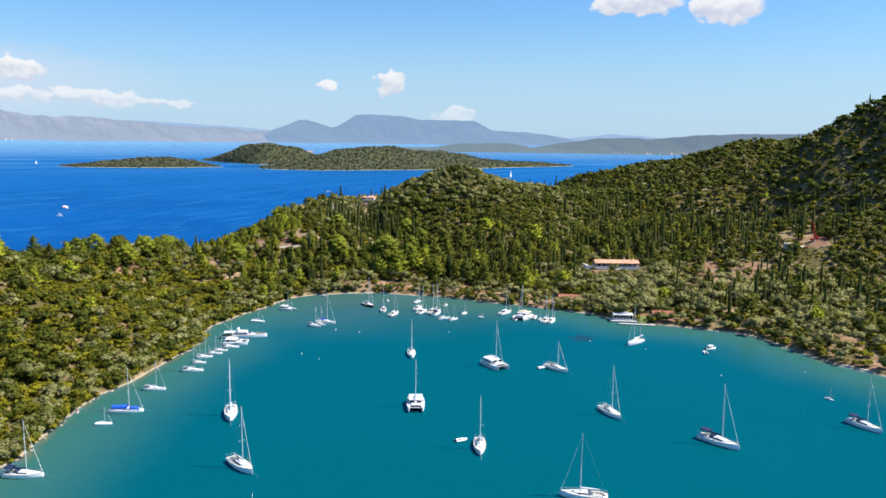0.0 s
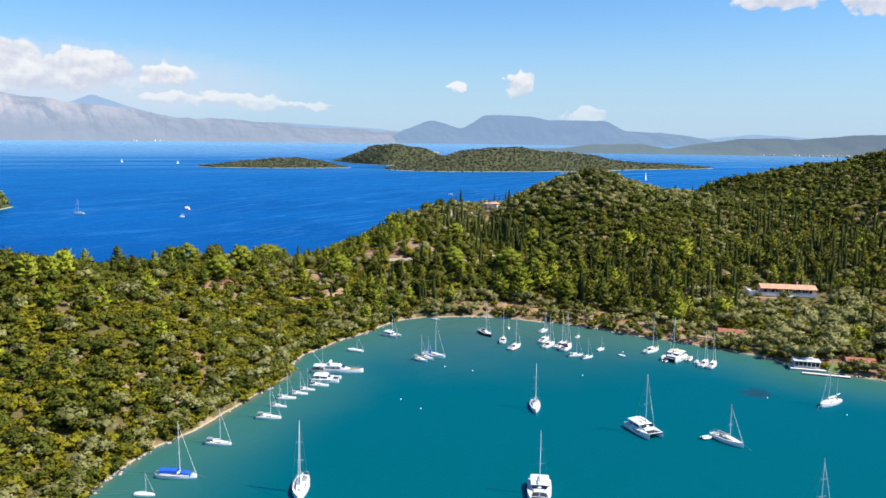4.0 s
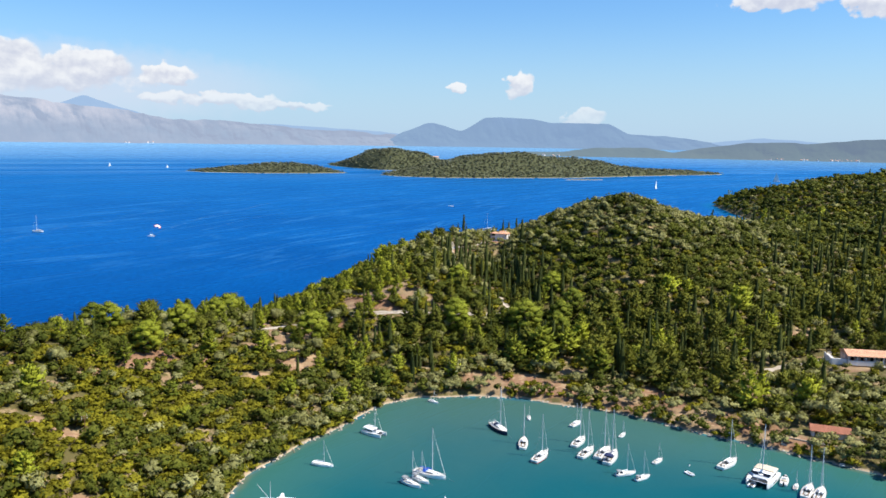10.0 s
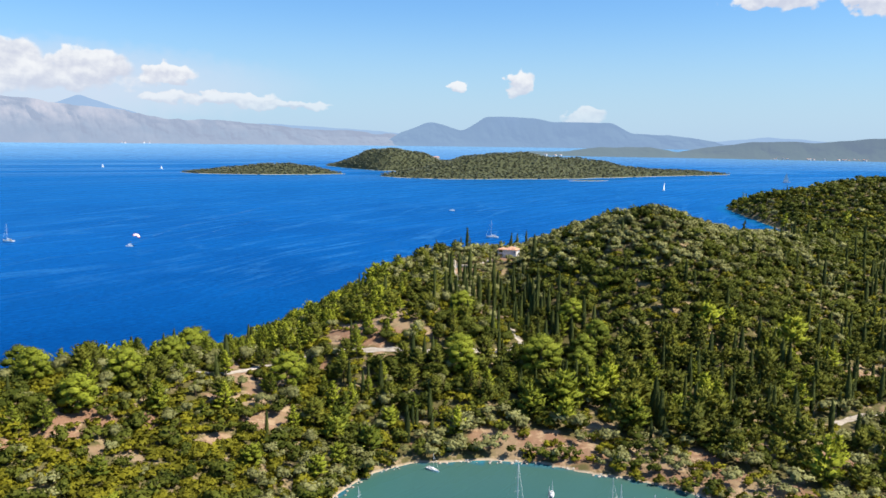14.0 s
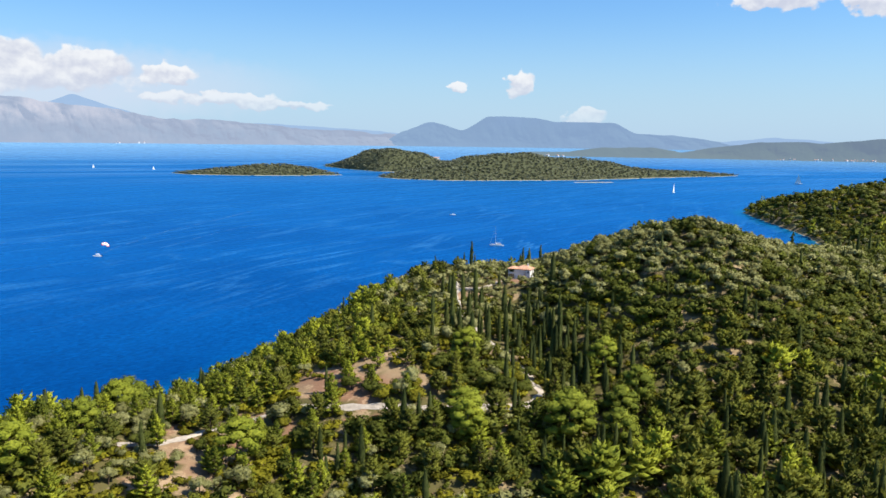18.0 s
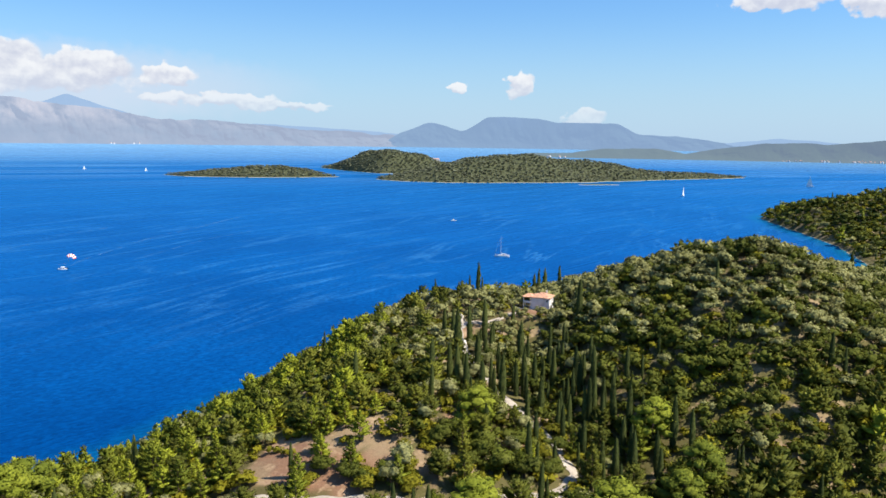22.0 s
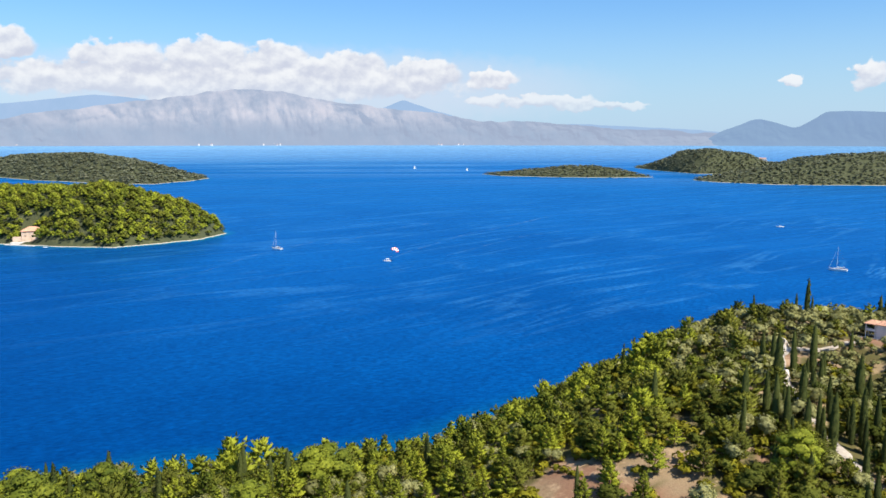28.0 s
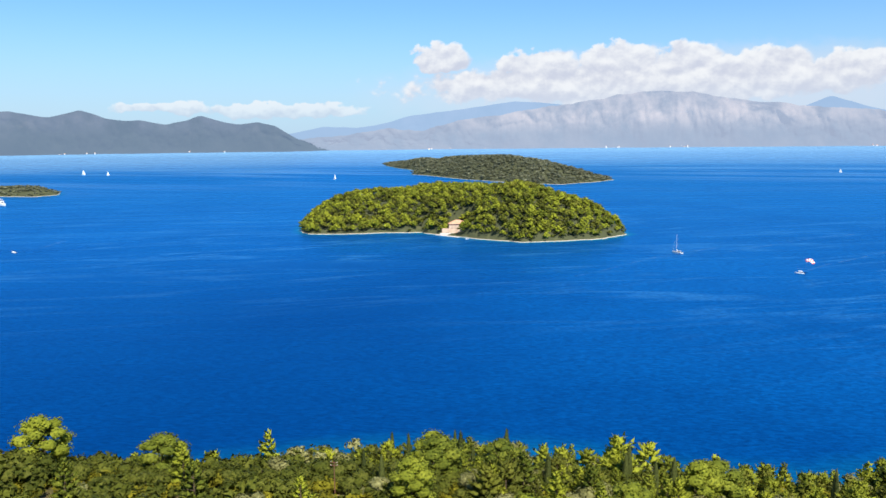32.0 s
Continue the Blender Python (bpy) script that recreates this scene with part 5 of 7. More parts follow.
# ---- houses, quays and works ----
M_WALL = plain("white_render", (0.74, 0.71, 0.66), 0.9, 0, 0.1, 1.5)
M_OCHRE = plain("ochre_render", (0.62, 0.45, 0.32), 0.9, 0, 0.15, 1.5)
M_PINK = plain("pink_render", (0.60, 0.40, 0.32), 0.9, 0, 0.12, 1.5)
M_STONE = plain("grey_stone", (0.46, 0.42, 0.36), 0.95, 0, 0.2, 2.5)
M_CONCRETE = plain("pale_concrete", (0.58, 0.53, 0.46), 0.95, 0, 0.15, 1.2)
M_BROWN = plain("brown_wood", (0.16, 0.07, 0.04), 0.7, 0, 0.2, 6.0)
M_PALE_ROOF = plain("pale_sheet_roof", (0.55, 0.55, 0.56), 0.6, 0, 0.12, 1.0)
M_LAWN = plain("mown_lawn", (0.13, 0.17, 0.03), 0.95, 0, 0.2, 2.0)
M_PUMP = plain("red_machine_paint", (0.62, 0.025, 0.02), 0.45, 0, 0.12, 3.0)
M_ROAD = plain("pale_gravel", (0.44, 0.37, 0.29), 0.95, 0, 0.25, 0.6)


def roof_material(name, colour):
    """Rows of rounded clay tiles, running down the slope."""
    mat, n = material(name, 0.85, 0.0, 0.25)
    local = n.add("ShaderNodeTexCoord").outputs["Object"]
    rows = n.add("ShaderNodeTexWave", Scale=1.4, Distortion=0.6, bands_direction="X")
    n.tree.links.new(local, rows.inputs[0])
    age, spots = n.noise(0.5, 5.0, 0.6, local), n.noise(6.0, 3.0, 0.6, local)
    base = n.mix(n.ramp(age, 0.3, 0.7), tuple(c * 0.75 for c in colour), colour)
    base = n.mix(n.math("MULTIPLY", n.ramp(spots, 0.5, 0.8), 0.5), base, tuple(c * 0.45 for c in colour))
    n.put(base, n.bsdf.inputs["Base Color"])
    relief(n, rows.outputs["Fac"], 0.8, 0.08)
    return mat


M_TILE = roof_material("terracotta_tiles", (0.68, 0.36, 0.22))
M_TILE_RED = roof_material("red_clay_tiles", (0.38, 0.15, 0.09))


def wall_run(length, height, thick, gaps):
    """A wall along x with openings (x0, x1, z0, z1) that go right through it."""
    pieces, x = [], 0.0
    for x0, x1, z0, z1 in sorted(gaps):
        if x0 > x:
            pieces.append(slab(x, x0, 0, thick, 0, height, 0.004))
        if z0 > 0.02:
            pieces.append(slab(x0, x1, 0.003, thick - 0.003, 0, z0, 0.004))
        if z1 < height - 0.02:
            pieces.append(slab(x0, x1, 0.003, thick - 0.003, z1, height, 0.004))
        x = x1
    if x < length:
        pieces.append(slab(x, length, 0, thick, 0, height, 0.004))
    return joined(pieces)


def turned(shape, degrees, x=0.0, y=0.0, z=0.0):
    v, t = shape
    c, s = math.cos(radians(degrees)), math.sin(radians(degrees))
    return np.stack([v[:, 0] * c - v[:, 1] * s + x, v[:, 0] * s + v[:, 1] * c + y, v[:, 2] + z], -1), t


def gable(w, d, rise, over=0.5, thick=0.18):
    """A pitched roof over a w by d house, ridge along x."""
    hw, hd = w / 2 + over, d / 2 + over
    drop = -rise * over / (d / 2)
    section = [(-hd, drop), (0, rise), (hd, drop), (hd, drop - thick), (0, rise - thick), (-hd, drop - thick)]
    rows = [[(x, y, z) for y, z in section + section[:1]] for x in (-hw, hw)]
    return loft(rows)


def hip(w, d, rise, over=0.5, thick=0.2):
    hw, hd, r = w / 2 + over, d / 2 + over, max(w / 2 - d / 2, 0.3)
    v = np.array([(-hw, -hd, 0), (hw, -hd, 0), (hw, hd, 0), (-hw, hd, 0), (-r, 0, rise), (r, 0, rise), (-hw, -hd, -thick), (hw, -hd, -thick), (hw, hd, -thick), (-hw, hd, -thick)], float)
    t = [(0, 1, 5), (0, 5, 4), (2, 3, 4), (2, 4, 5), (1, 2, 5), (3, 0, 4), (6, 8, 7), (6, 9, 8)]
    for a, b in ((0, 1), (1, 2), (2, 3), (3, 0)):
        t += [(a, a + 6, b + 6), (a, b + 6, b)]
    return v, np.array(t)


def house_body(house, w, d, h, mat, faces, shutters=None, thick=0.3, z=0.0, x=0.0, y=0.0):
    """Four walls with real openings, each filled by a set-back frame and pane. faces: south, east, north, west lists of openings."""
    for k, (length, px, py, gaps) in enumerate(((w, -w / 2, -d / 2, faces[0]), (d, w / 2, -d / 2, faces[1]), (w, w / 2, d / 2, faces[2]), (d, -w / 2, d / 2, faces[3]))):
        run = length if k % 2 == 0 else length - 2 * thick
        shift = 0 if k % 2 == 0 else thick
        put = lambda shape: turned(turned(shape, 90 * k, px, py, 0), 0, x, y, z)  # noqa: E731
        gaps = [(a - shift, b - shift, c, e) for a, b, c, e in gaps]
        wall = part("wall", put(turned(wall_run(run, h, thick, gaps), 0, shift)), mat, house)
        for a, b, c, e in gaps:
            a, b = a + shift, b + shift
            window = part("door" if c < 0.1 else "window", put(joined([slab(a, a + 0.08, 0.1, 0.18, c, e), slab(b - 0.08, b, 0.1, 0.18, c, e), slab(a + 0.08, b - 0.08, 0.1, 0.18, e - 0.08, e), slab(a + 0.08, b - 0.08, 0.1, 0.18, c, c + 0.08),
                                                                       slab((a + b) / 2 - 0.03, (a + b) / 2 + 0.03, 0.11, 0.17, c + 0.08, e - 0.08)])), M_BROWN if c < 0.1 else M_WALL, wall)
            part("pane", put(slab(a + 0.08, b - 0.08, 0.13, 0.15, c + 0.08, e - 0.08, 0.003)), M_TINT, wall)
            if c >= 0.1:
                part("sill", put(slab(a - 0.08, b + 0.08, -0.08, 0.1, c - 0.1, c - 0.003)), M_STONE, wall)
                if shutters:
                    for s0 in (a - 0.62, b + 0.04):
                        part("shutter", put(slab(s0, s0 + 0.56, -0.06, -0.003, c, e)), shutters, wall)
    part("floor_slab", slab(x - w / 2 + 0.02, x + w / 2 - 0.02, y - d / 2 + 0.02, y + d / 2 - 0.02, z - 1.2, z + 0.02), M_STONE, house)
    part("ceiling_slab", slab(x - w / 2 + thick, x + w / 2 - thick, y - d / 2 + thick, y + d / 2 - thick, z + h - 0.2, z + h - 0.02), mat, house)


def villa():
    house = tagged(new("long_villa"), "long single-storey pink and white villa with a terracotta roof", "house")
    doors = [(2.2 + 4.3 * k, 3.6 + 4.3 * k, 0.0, 2.3) for k in range(7)]
    lights = [(4.3 + 4.3 * k, 5.6 + 4.3 * k, 0.9, 2.2) for k in range(6)]
    house_body(house, 31.0, 8.0, 3.0, M_PINK, (doors + lights, [(3, 4.4, 0.9, 2.2)], [(6, 7.2, 0.9, 2.2), (16, 17.2, 0.9, 2.2)], [(3, 4.4, 0.9, 2.2)]))
    part("roof", turned(gable(31.0, 12.0, 1.7, 0.5), 0, 0, -1.4, 3.2), M_TILE, house)
    part("veranda_floor", slab(-15.6, 15.6, -7.6, -4.0, -1.6, 0.0), M_CONCRETE, house)
    for k in range(9):
        part("veranda_post", slab(-15.3 + 3.78 * k, -14.95 + 3.78 * k, -7.1, -6.75, 0.0, 2.95), M_WALL, house)
    part("veranda_parapet", joined([slab(-15.6, -2.2, -7.75, -7.6, -1.5, 0.85), slab(2.2, 15.6, -7.75, -7.6, -1.5, 0.85)]), M_WALL, house)
    for k in range(6):
        part("step", slab(-2.1, 2.1, -8.0 - 0.4 * k, -7.6 - 0.4 * k, -1.9, -0.18 - 0.2 * k), M_CONCRETE, house)
    part("chimney", slab(6.0, 6.8, 0.4, 1.1, 3.4, 6.0), M_WALL, house)
    part("ramp", joined([slab(-21.5, -15.6, -5.2, -2.4, -2.0, -0.3), slab(-22.0, -20.0, -4.6, 5.0, -2.0, 0.1)]), M_CONCRETE, house)
    part("garden_wall", joined([slab(-22.4, -22.0, -5.6, 5.4, -2.2, 1.0), slab(-22.0, -15.6, -5.7, -5.3, -2.4, 0.9)]), M_WALL, house)
    house.matrix_basis = pose(207.0, 434.5, 10.4, 0, 0, -10)


def hill_house():
    house = tagged(new("hill_house"), "two-storey white house with loggia and terracotta roof on the hilltop", "house")
    house_body(house, 9.0, 8.0, 6.0, M_WALL, ([(5.4, 6.6, 0.9, 2.2), (5.4, 6.6, 3.9, 5.2), (7.4, 8.4, 3.9, 5.2)], [(2, 3.2, 0.9, 2.2), (5, 6.2, 3.9, 5.2)], [(2, 3.2, 0.9, 2.2)], [(2, 3.6, 0.0, 2.3), (2, 3.6, 3.1, 5.3)]))
    part("roof", turned(hip(9.0, 8.0, 1.9, 0.6), 0, 0, 0, 6.1), M_TILE, house)
    # the open two-storey loggia on its seaward side
    part("loggia_floor", joined([slab(-8.6, -4.55, -4.0, 3.4, -1.4, 0.0), slab(-8.6, -4.55, -4.0, 3.4, 2.85, 3.1)]), M_CONCRETE, house)
    for px, py in ((-8.4, -3.8), (-8.4, 3.2), (-8.4, -0.3), (-4.9, -3.8)):
        part("column", slab(px - 0.2, px + 0.2, py - 0.2, py + 0.2, 0.0, 5.9), M_WALL, house)
    part("loggia_balustrade", joined([slab(-8.5, -8.4, -3.6, 3.0, 3.1, 4.0), slab(-8.2, -5.1, -3.95, -3.85, 3.1, 4.0)]), M_WALL, house)
    part("loggia_roof", turned(hip(4.6, 8.2, 1.0, 0.3), 0, -6.5, -0.3, 6.05), M_TILE, house)
    part("chimney", slab(1.4, 2.1, 1.0, 1.7, 7.0, 8.7), M_WALL, house)
    part("terrace", slab(-13.5, -8.7, -5.5, 3.0, -1.6, -0.25), M_CONCRETE, house)
    part("terrace_wall", joined([slab(-13.7, -13.4, -5.7, 3.0, -1.6, 0.6), slab(-13.4, -3.0, -5.95, -5.7, -1.8, 0.5)]), M_STONE, house)
    house.matrix_basis = pose(40.6, 611.0, 42.0, 0, 0, -22) @ Matrix.Scale(0.88, 4)


def boat_house():
    shed = tagged(new("boat_house"), "glazed waterside pavilion with a pale flat roof on a quay", "pavilion")
    part("quay", slab(-7.0, 7.5, -5.2, 3.5, -1.4, 0.2), M_CONCRETE, shed)
    part("roof", joined([slab(-5.6, 5.6, -3.4, 3.2, 3.1, 3.3), slab(-2.0, 3.0, 0.5, 3.0, 3.3, 3.9)]), M_PALE_ROOF, shed)
    for k in range(7):
        for y in (-3.0, 2.7):
            part("post", slab(-5.2 + 1.7 * k, -4.98 + 1.7 * k, y, y + 0.22, 0.2, 3.1), M_WALL, shed)
    for k in range(6):
        part("pane", slab(-4.96 + 1.7 * k, -3.52 + 1.7 * k, -2.92, -2.88, 1.0, 2.8), M_TINT, shed)
        part("dado", slab(-4.96 + 1.7 * k, -3.52 + 1.7 * k, -2.98, -2.8, 0.2, 1.0), M_WALL, shed)
    part("back_wall", slab(-5.2, 5.2, 2.93, 3.1, 0.2, 3.1), M_WALL, shed)
    shed.matrix_basis = pose(162.0, 309.0, 0.9, 0, 0, -16)
    tagged(new("lawn", sheet("lawn", np.arange(169, 181, 1.0), np.arange(302, 313, 1.0), lambda x, y: ground_z(x, y) + 0.12, M_LAWN, 0.4)), "bright green mown lawn beside the pavilion", "lawn", kind="structure")
    jetty = tagged(new("jetty"), "low pale concrete jetty along the waterside", "jetty")
    part("deck", slab(-9.5, 9.5, -1.0, 1.0, 0.35, 0.6), M_CONCRETE, jetty)
    for k in range(6):
        part("pile", tube((-9 + 3.6 * k, 0, -2.5), (-9 + 3.6 * k, 0, 0.4), 0.16), M_STONE, jetty)
    jetty.matrix_basis = pose(166.0, 298.6, 0, 0, 0, -19)
    shed = tagged(new("red_roofed_shed"), "low shed with a red tiled roof near the jetty", "shed")
    house_body(shed, 11.0, 5.0, 2.5, M_OCHRE, ([(1, 2.2, 0, 2.1), (4, 5.2, 0.9, 2.0), (7.5, 8.7, 0.9, 2.0)], [], [], []))
    part("roof", turned(gable(11.0, 5.0, 1.1, 0.7), 0, 0, 0, 2.6), M_TILE_RED, shed)
    shed.matrix_basis = pose(186.0, 309.5, 1.6, 0, 0, -12)


def taverna():
    """The waterfront terrace west of the pavilion."""
    shed = tagged(new("waterfront_house"), "low waterfront house with a faded red tiled roof among olives", "house")
    house_body(shed, 13.0, 6.0, 2.7, M_WALL, ([(1, 2.2, 0, 2.1), (4, 5.2, 0.9, 2.0), (8, 9.2, 0.9, 2.0)], [], [], []))
    part("roof", turned(gable(13.0, 6.0, 1.3, 0.7), 0, 0, 0, 2.8), M_TILE_RED, shed)
    shed.matrix_basis = pose(147.5, 359.0, 1.5, 0, 0, -20)
    yard = tagged(new("terrace"), "pale concrete terrace with low walls at the waterside", "terrace")
    part("paving", slab(-10, 9, -3.4, 3.4, -1.5, 0.1), M_CONCRETE, yard)
    part("low_wall", joined([slab(-10.2, 9.2, 3.4, 3.7, -1.0, 0.9), slab(-10.3, -10.0, -3.4, 3.4, -1.0, 0.6)]), M_STONE, yard)
    part("step", slab(9.0, 13.5, -2.6, 1.4, -1.6, -0.2), M_CONCRETE, yard)
    yard.matrix_basis = pose(136.0, 348.0, 1.2, 0, 0, -33)
    pier = tagged(new("small_pier"), "short pale landing stage", "pier")
    part("deck", slab(-0.8, 0.8, -3.4, 2.2, 0.4, 0.62), M_CONCRETE, pier)
    for k in range(3):
        part("pile", tube((0, -3.0 + 2.2 * k, -2.0), (0, -3.0 + 2.2 * k, 0.42), 0.14), M_STONE, pier)
    pier.matrix_basis = pose(141.0, 336.6, 0, 0, 0, -25)
    for x, y, r, n in ((207, 284, 25, 7.0), (233, 207, 60, 9.0)):
        quay = tagged(new("quay"), "weathered pale concrete quay at the water's edge", "quay")
        part("block", slab(-n, n, -1.6, 1.6, -1.4, 0.75, 0.12), M_CONCRETE, quay)
        for k in range(4):
            part("bollard", tube((-n * 0.8 + k * n * 0.5, -1.0, 0.7), (-n * 0.8 + k * n * 0.5, -1.0, 1.15), 0.13, 0.16), M_STONE, quay)
        quay.matrix_basis = pose(x, y, 0, 0, 0, -r)


def concrete_pump():
    """The works on the eastern slope: a truck with its boom up, a raw slab."""
    z = float(ground_z(np.array([357.0]), np.array([422.0]))[0])
    pump = tagged(new("concrete_pump"), "red concrete pump truck with its boom folded upward", "truck")
    part("chassis", slab(-4.5, 4.0, -1.1, 1.1, 0.7, 1.3), M_BLACK, pump)
    cab = part("cab", slab(2.2, 4.4, -1.2, 1.2, 1.2, 3.2, 0.2, 0.92), M_PUMP, pump)
    part("windscreen", slab(4.36, 4.46, -1.0, 1.0, 2.2, 3.0, 0.02), M_TINT, cab)
    part("hopper", slab(-5.4, -3.8, -1.0, 1.0, 0.9, 2.0, 0.1), M_PUMP, pump)
    for x in (-3.2, -2.0, 3.0):
        for side in (1, -1):
            wheel = part("tyre", tube((x, side * 0.85, 0.55), (x, side * 1.2, 0.55), 0.55, 0.55, 14), M_BLACK, pump)
            part("rim", tube((x, side * 1.12, 0.55), (x, side * 1.22, 0.55), 0.3, 0.3, 10), M_ALU, wheel)
    for a, b, w in (((0.0, -0.3, 1.5), (-4.0, -0.3, 13.5), 0.5), ((-4.0, 0.3, 13.5), (0.2, 0.3, 2.5), 0.42), ((0.2, 0.0, 2.5), (-3.2, 0.0, 11.0), 0.32)):
        part("boom_section", tube(a, b, w, w * 0.8, 4), M_PUMP, pump)
    part("turret", tube((0.2, 0, 1.2), (0.2, 0, 2.4), 0.6), M_PUMP, pump)
    pump.matrix_basis = pose(357.0, 422.0, z, 0, 0, 30)
    slabs = tagged(new("building_plot"), "raw pale concrete slab with low block walls", "foundation")
    part("slab", slab(-7, 7, -5, 5, -2.5, 0.4), M_CONCRETE, slabs)
    part("block_wall", joined([slab(-7, 7, 4.6, 4.9, 0.4, 2.2), slab(-7, -6.7, -4, 4.6, 0.4, 1.7)]), M_STONE, slabs)
    slabs.matrix_basis = pose(341.0, 421.0, float(ground_z(np.array([341.0]), np.array([421.0]))[0]) + 0.8, 0, 0, 20)
    van = tagged(new("white_van"), "white van parked on the track above the works", "van")
    part("body", slab(-2.4, 2.4, -0.95, 0.95, 0.5, 2.2, 0.25, 0.94), M_GEL, van)
    part("windscreen", slab(2.2, 2.36, -0.8, 0.8, 1.4, 2.0, 0.02), M_TINT, van)
    for x in (-1.5, 1.5):
        for side in (1, -1):
            part("tyre", tube((x, side * 0.78, 0.34), (x, side * 0.98, 0.34), 0.34, 0.34, 12), M_BLACK, van)
    van.matrix_basis = pose(384.0, 471.0, float(ground_z(np.array([384.0]), np.array([471.0]))[0]), 0, 0, 15)
    wall = tagged(new("garden_wall"), "low grey stone wall in the olive grove", "wall")
    part("wall_body", slab(-9, 9, -0.3, 0.3, -1.6, 1.3, 0.06), M_STONE, wall)
    part("coping", slab(-9.1, 9.1, -0.38, 0.38, 1.303, 1.42, 0.03), M_CONCRETE, wall)
    wall.matrix_basis = pose(246.0, 336.0, float(ground_z(np.array([246.0]), np.array([336.0]))[0]), 0, 0, -20)


def island_house():
    x, y = -739.0, 894.0
    z = 2.5
    house = tagged(new("island_house"), "old two-storey ochre house with a hipped roof by the island beach", "house")
    house_body(house, 13.0, 9.0, 7.0, M_OCHRE, ([(1.5, 2.7, 1.0, 2.8), (5.8, 7.2, 0.0, 2.6), (10.2, 11.4, 1.0, 2.8), (1.5, 2.7, 4.3, 6.0), (5.9, 7.1, 4.3, 6.0), (10.2, 11.4, 4.3, 6.0)],
                                               [(3, 4.2, 4.3, 6.0)], [], [(3, 4.2, 4.3, 6.0)]))
    part("roof", turned(hip(13.0, 9.0, 2.6, 0.6), 0, 0, 0, 7.1), M_TILE, house)
    part("lean_to", slab(-12.0, -6.6, -4.0, 2.0, -1.0, 3.4, 0.05), M_OCHRE, house)
    part("forecourt", slab(-13.0, 11.0, -9.0, -4.6, -2.6, 0.15), M_CONCRETE, house)
    house.matrix_basis = pose(x, y, z, 0, 0, 46) @ Matrix.Scale(1.6, 4)
    dock = tagged(new("island_landing"), "pale stone landing by the island house", "quay")
    part("block", slab(-22, 16, -1.6, 1.6, -1.5, 0.6, 0.15), M_CONCRETE, dock)
    part("bollard", tube((4, -1, 0.6), (4, -1, 1.0), 0.15), M_STONE, dock)
    dock.matrix_basis = pose(-730.0, 872.5, 0, 0, 0, 8)


def domed_island_house():
    house = tagged(new("island_villa"), "long white villa with a pale tiled roof on an island slope", "house")
    house_body(house, 20.0, 8.0, 5.0, M_WALL, ([(2 + 4 * k, 3.4 + 4 * k, 0.9, 2.4) for k in range(5)] + [(2 + 4 * k, 3.4 + 4 * k, 3.4, 4.5) for k in range(5)], [(3, 4.2, 0.9, 2.2)], [], [(3, 4.2, 0.9, 2.2)]))
    part("roof", turned(gable(20.0, 8.0, 1.8, 0.6), 0, 0, 0, 5.1), M_TILE, house)
    part("terrace", slab(-14.0, 14.0, -9.0, -4.1, -6.0, 0.0), M_CONCRETE, house)
    house.matrix_basis = pose(-33.0, 3045.0, float(island_z(np.array([-33.0]), np.array([3045.0]), "domed_island")[0]) + 1.5, 0, 0, 2)


def pole(x, y):
    post = tagged(new("utility_pole"), "wooden utility pole with two crossarms", "utility pole", "utility poles")
    part("shaft", tube((0, 0, -1), (0, 0, 9.5), 0.16, 0.1), M_BROWN, post)
    for z in (8.4, 9.1):
        arm = part("crossarm", slab(-1.0, 1.0, -0.07, 0.07, z, z + 0.14), M_BROWN, post)
        for k in (-0.8, 0.0, 0.8):
            part("insulator", tube((k, 0, z + 0.14), (k, 0, z + 0.36), 0.06, 0.04), M_GEL, arm)
    post.matrix_basis = pose(x, y, float(ground_z(np.array([x]), np.array([y]))[0]), 0, 0, 40)
    return post


def village(name, label, spots, seed):
    """Tiny far houses, white walls and clay roofs, too far to tell apart."""
    rng = np.random.default_rng(seed)
    walls, roofs = [], []
    for az, far, count, spread in spots:
        for _ in range(count):
            a = radians(az + rng.normal(0, spread))
            r = float(drawn_in(far)) + rng.uniform(1, 16)
            z = float(sea_rise(drawn_in(far))) + rng.uniform(0, 6)
            w, d, h = rng.uniform(5, 12), rng.uniform(5, 8), rng.uniform(3, 5.5)
            px, py = CENTRE[0] + r * math.sin(a), CENTRE[1] + r * math.cos(a)
            walls.append(turned(slab(-w / 2, w / 2, -d / 2, d / 2, -8, h), rng.uniform(0, 180), px, py, z))
            roofs.append(turned(hip(w, d, 1.5), 0, px, py, z + h + 0.2))
    town = tagged(new(name), label, "village", kind="stuff")
    part("walls", joined(walls), M_WALL, town)
    part("roofs", joined(roofs), M_TILE, town)


ROADS = (((-99, 437), (-89, 442), (-82, 451), (-76, 464), (-63, 471), (-50, 473), (-35, 469), (-21, 469), (-8, 469), (4, 471), (14, 474), (28, 478), (36, 490), (31, 506), (23, 522), (14, 541), (6, 563), (4, 580), (6, 592),
          (20, 596), (30, 601)),
         ((151, 428), (167, 437), (181, 438), (190, 447), (196, 457)))


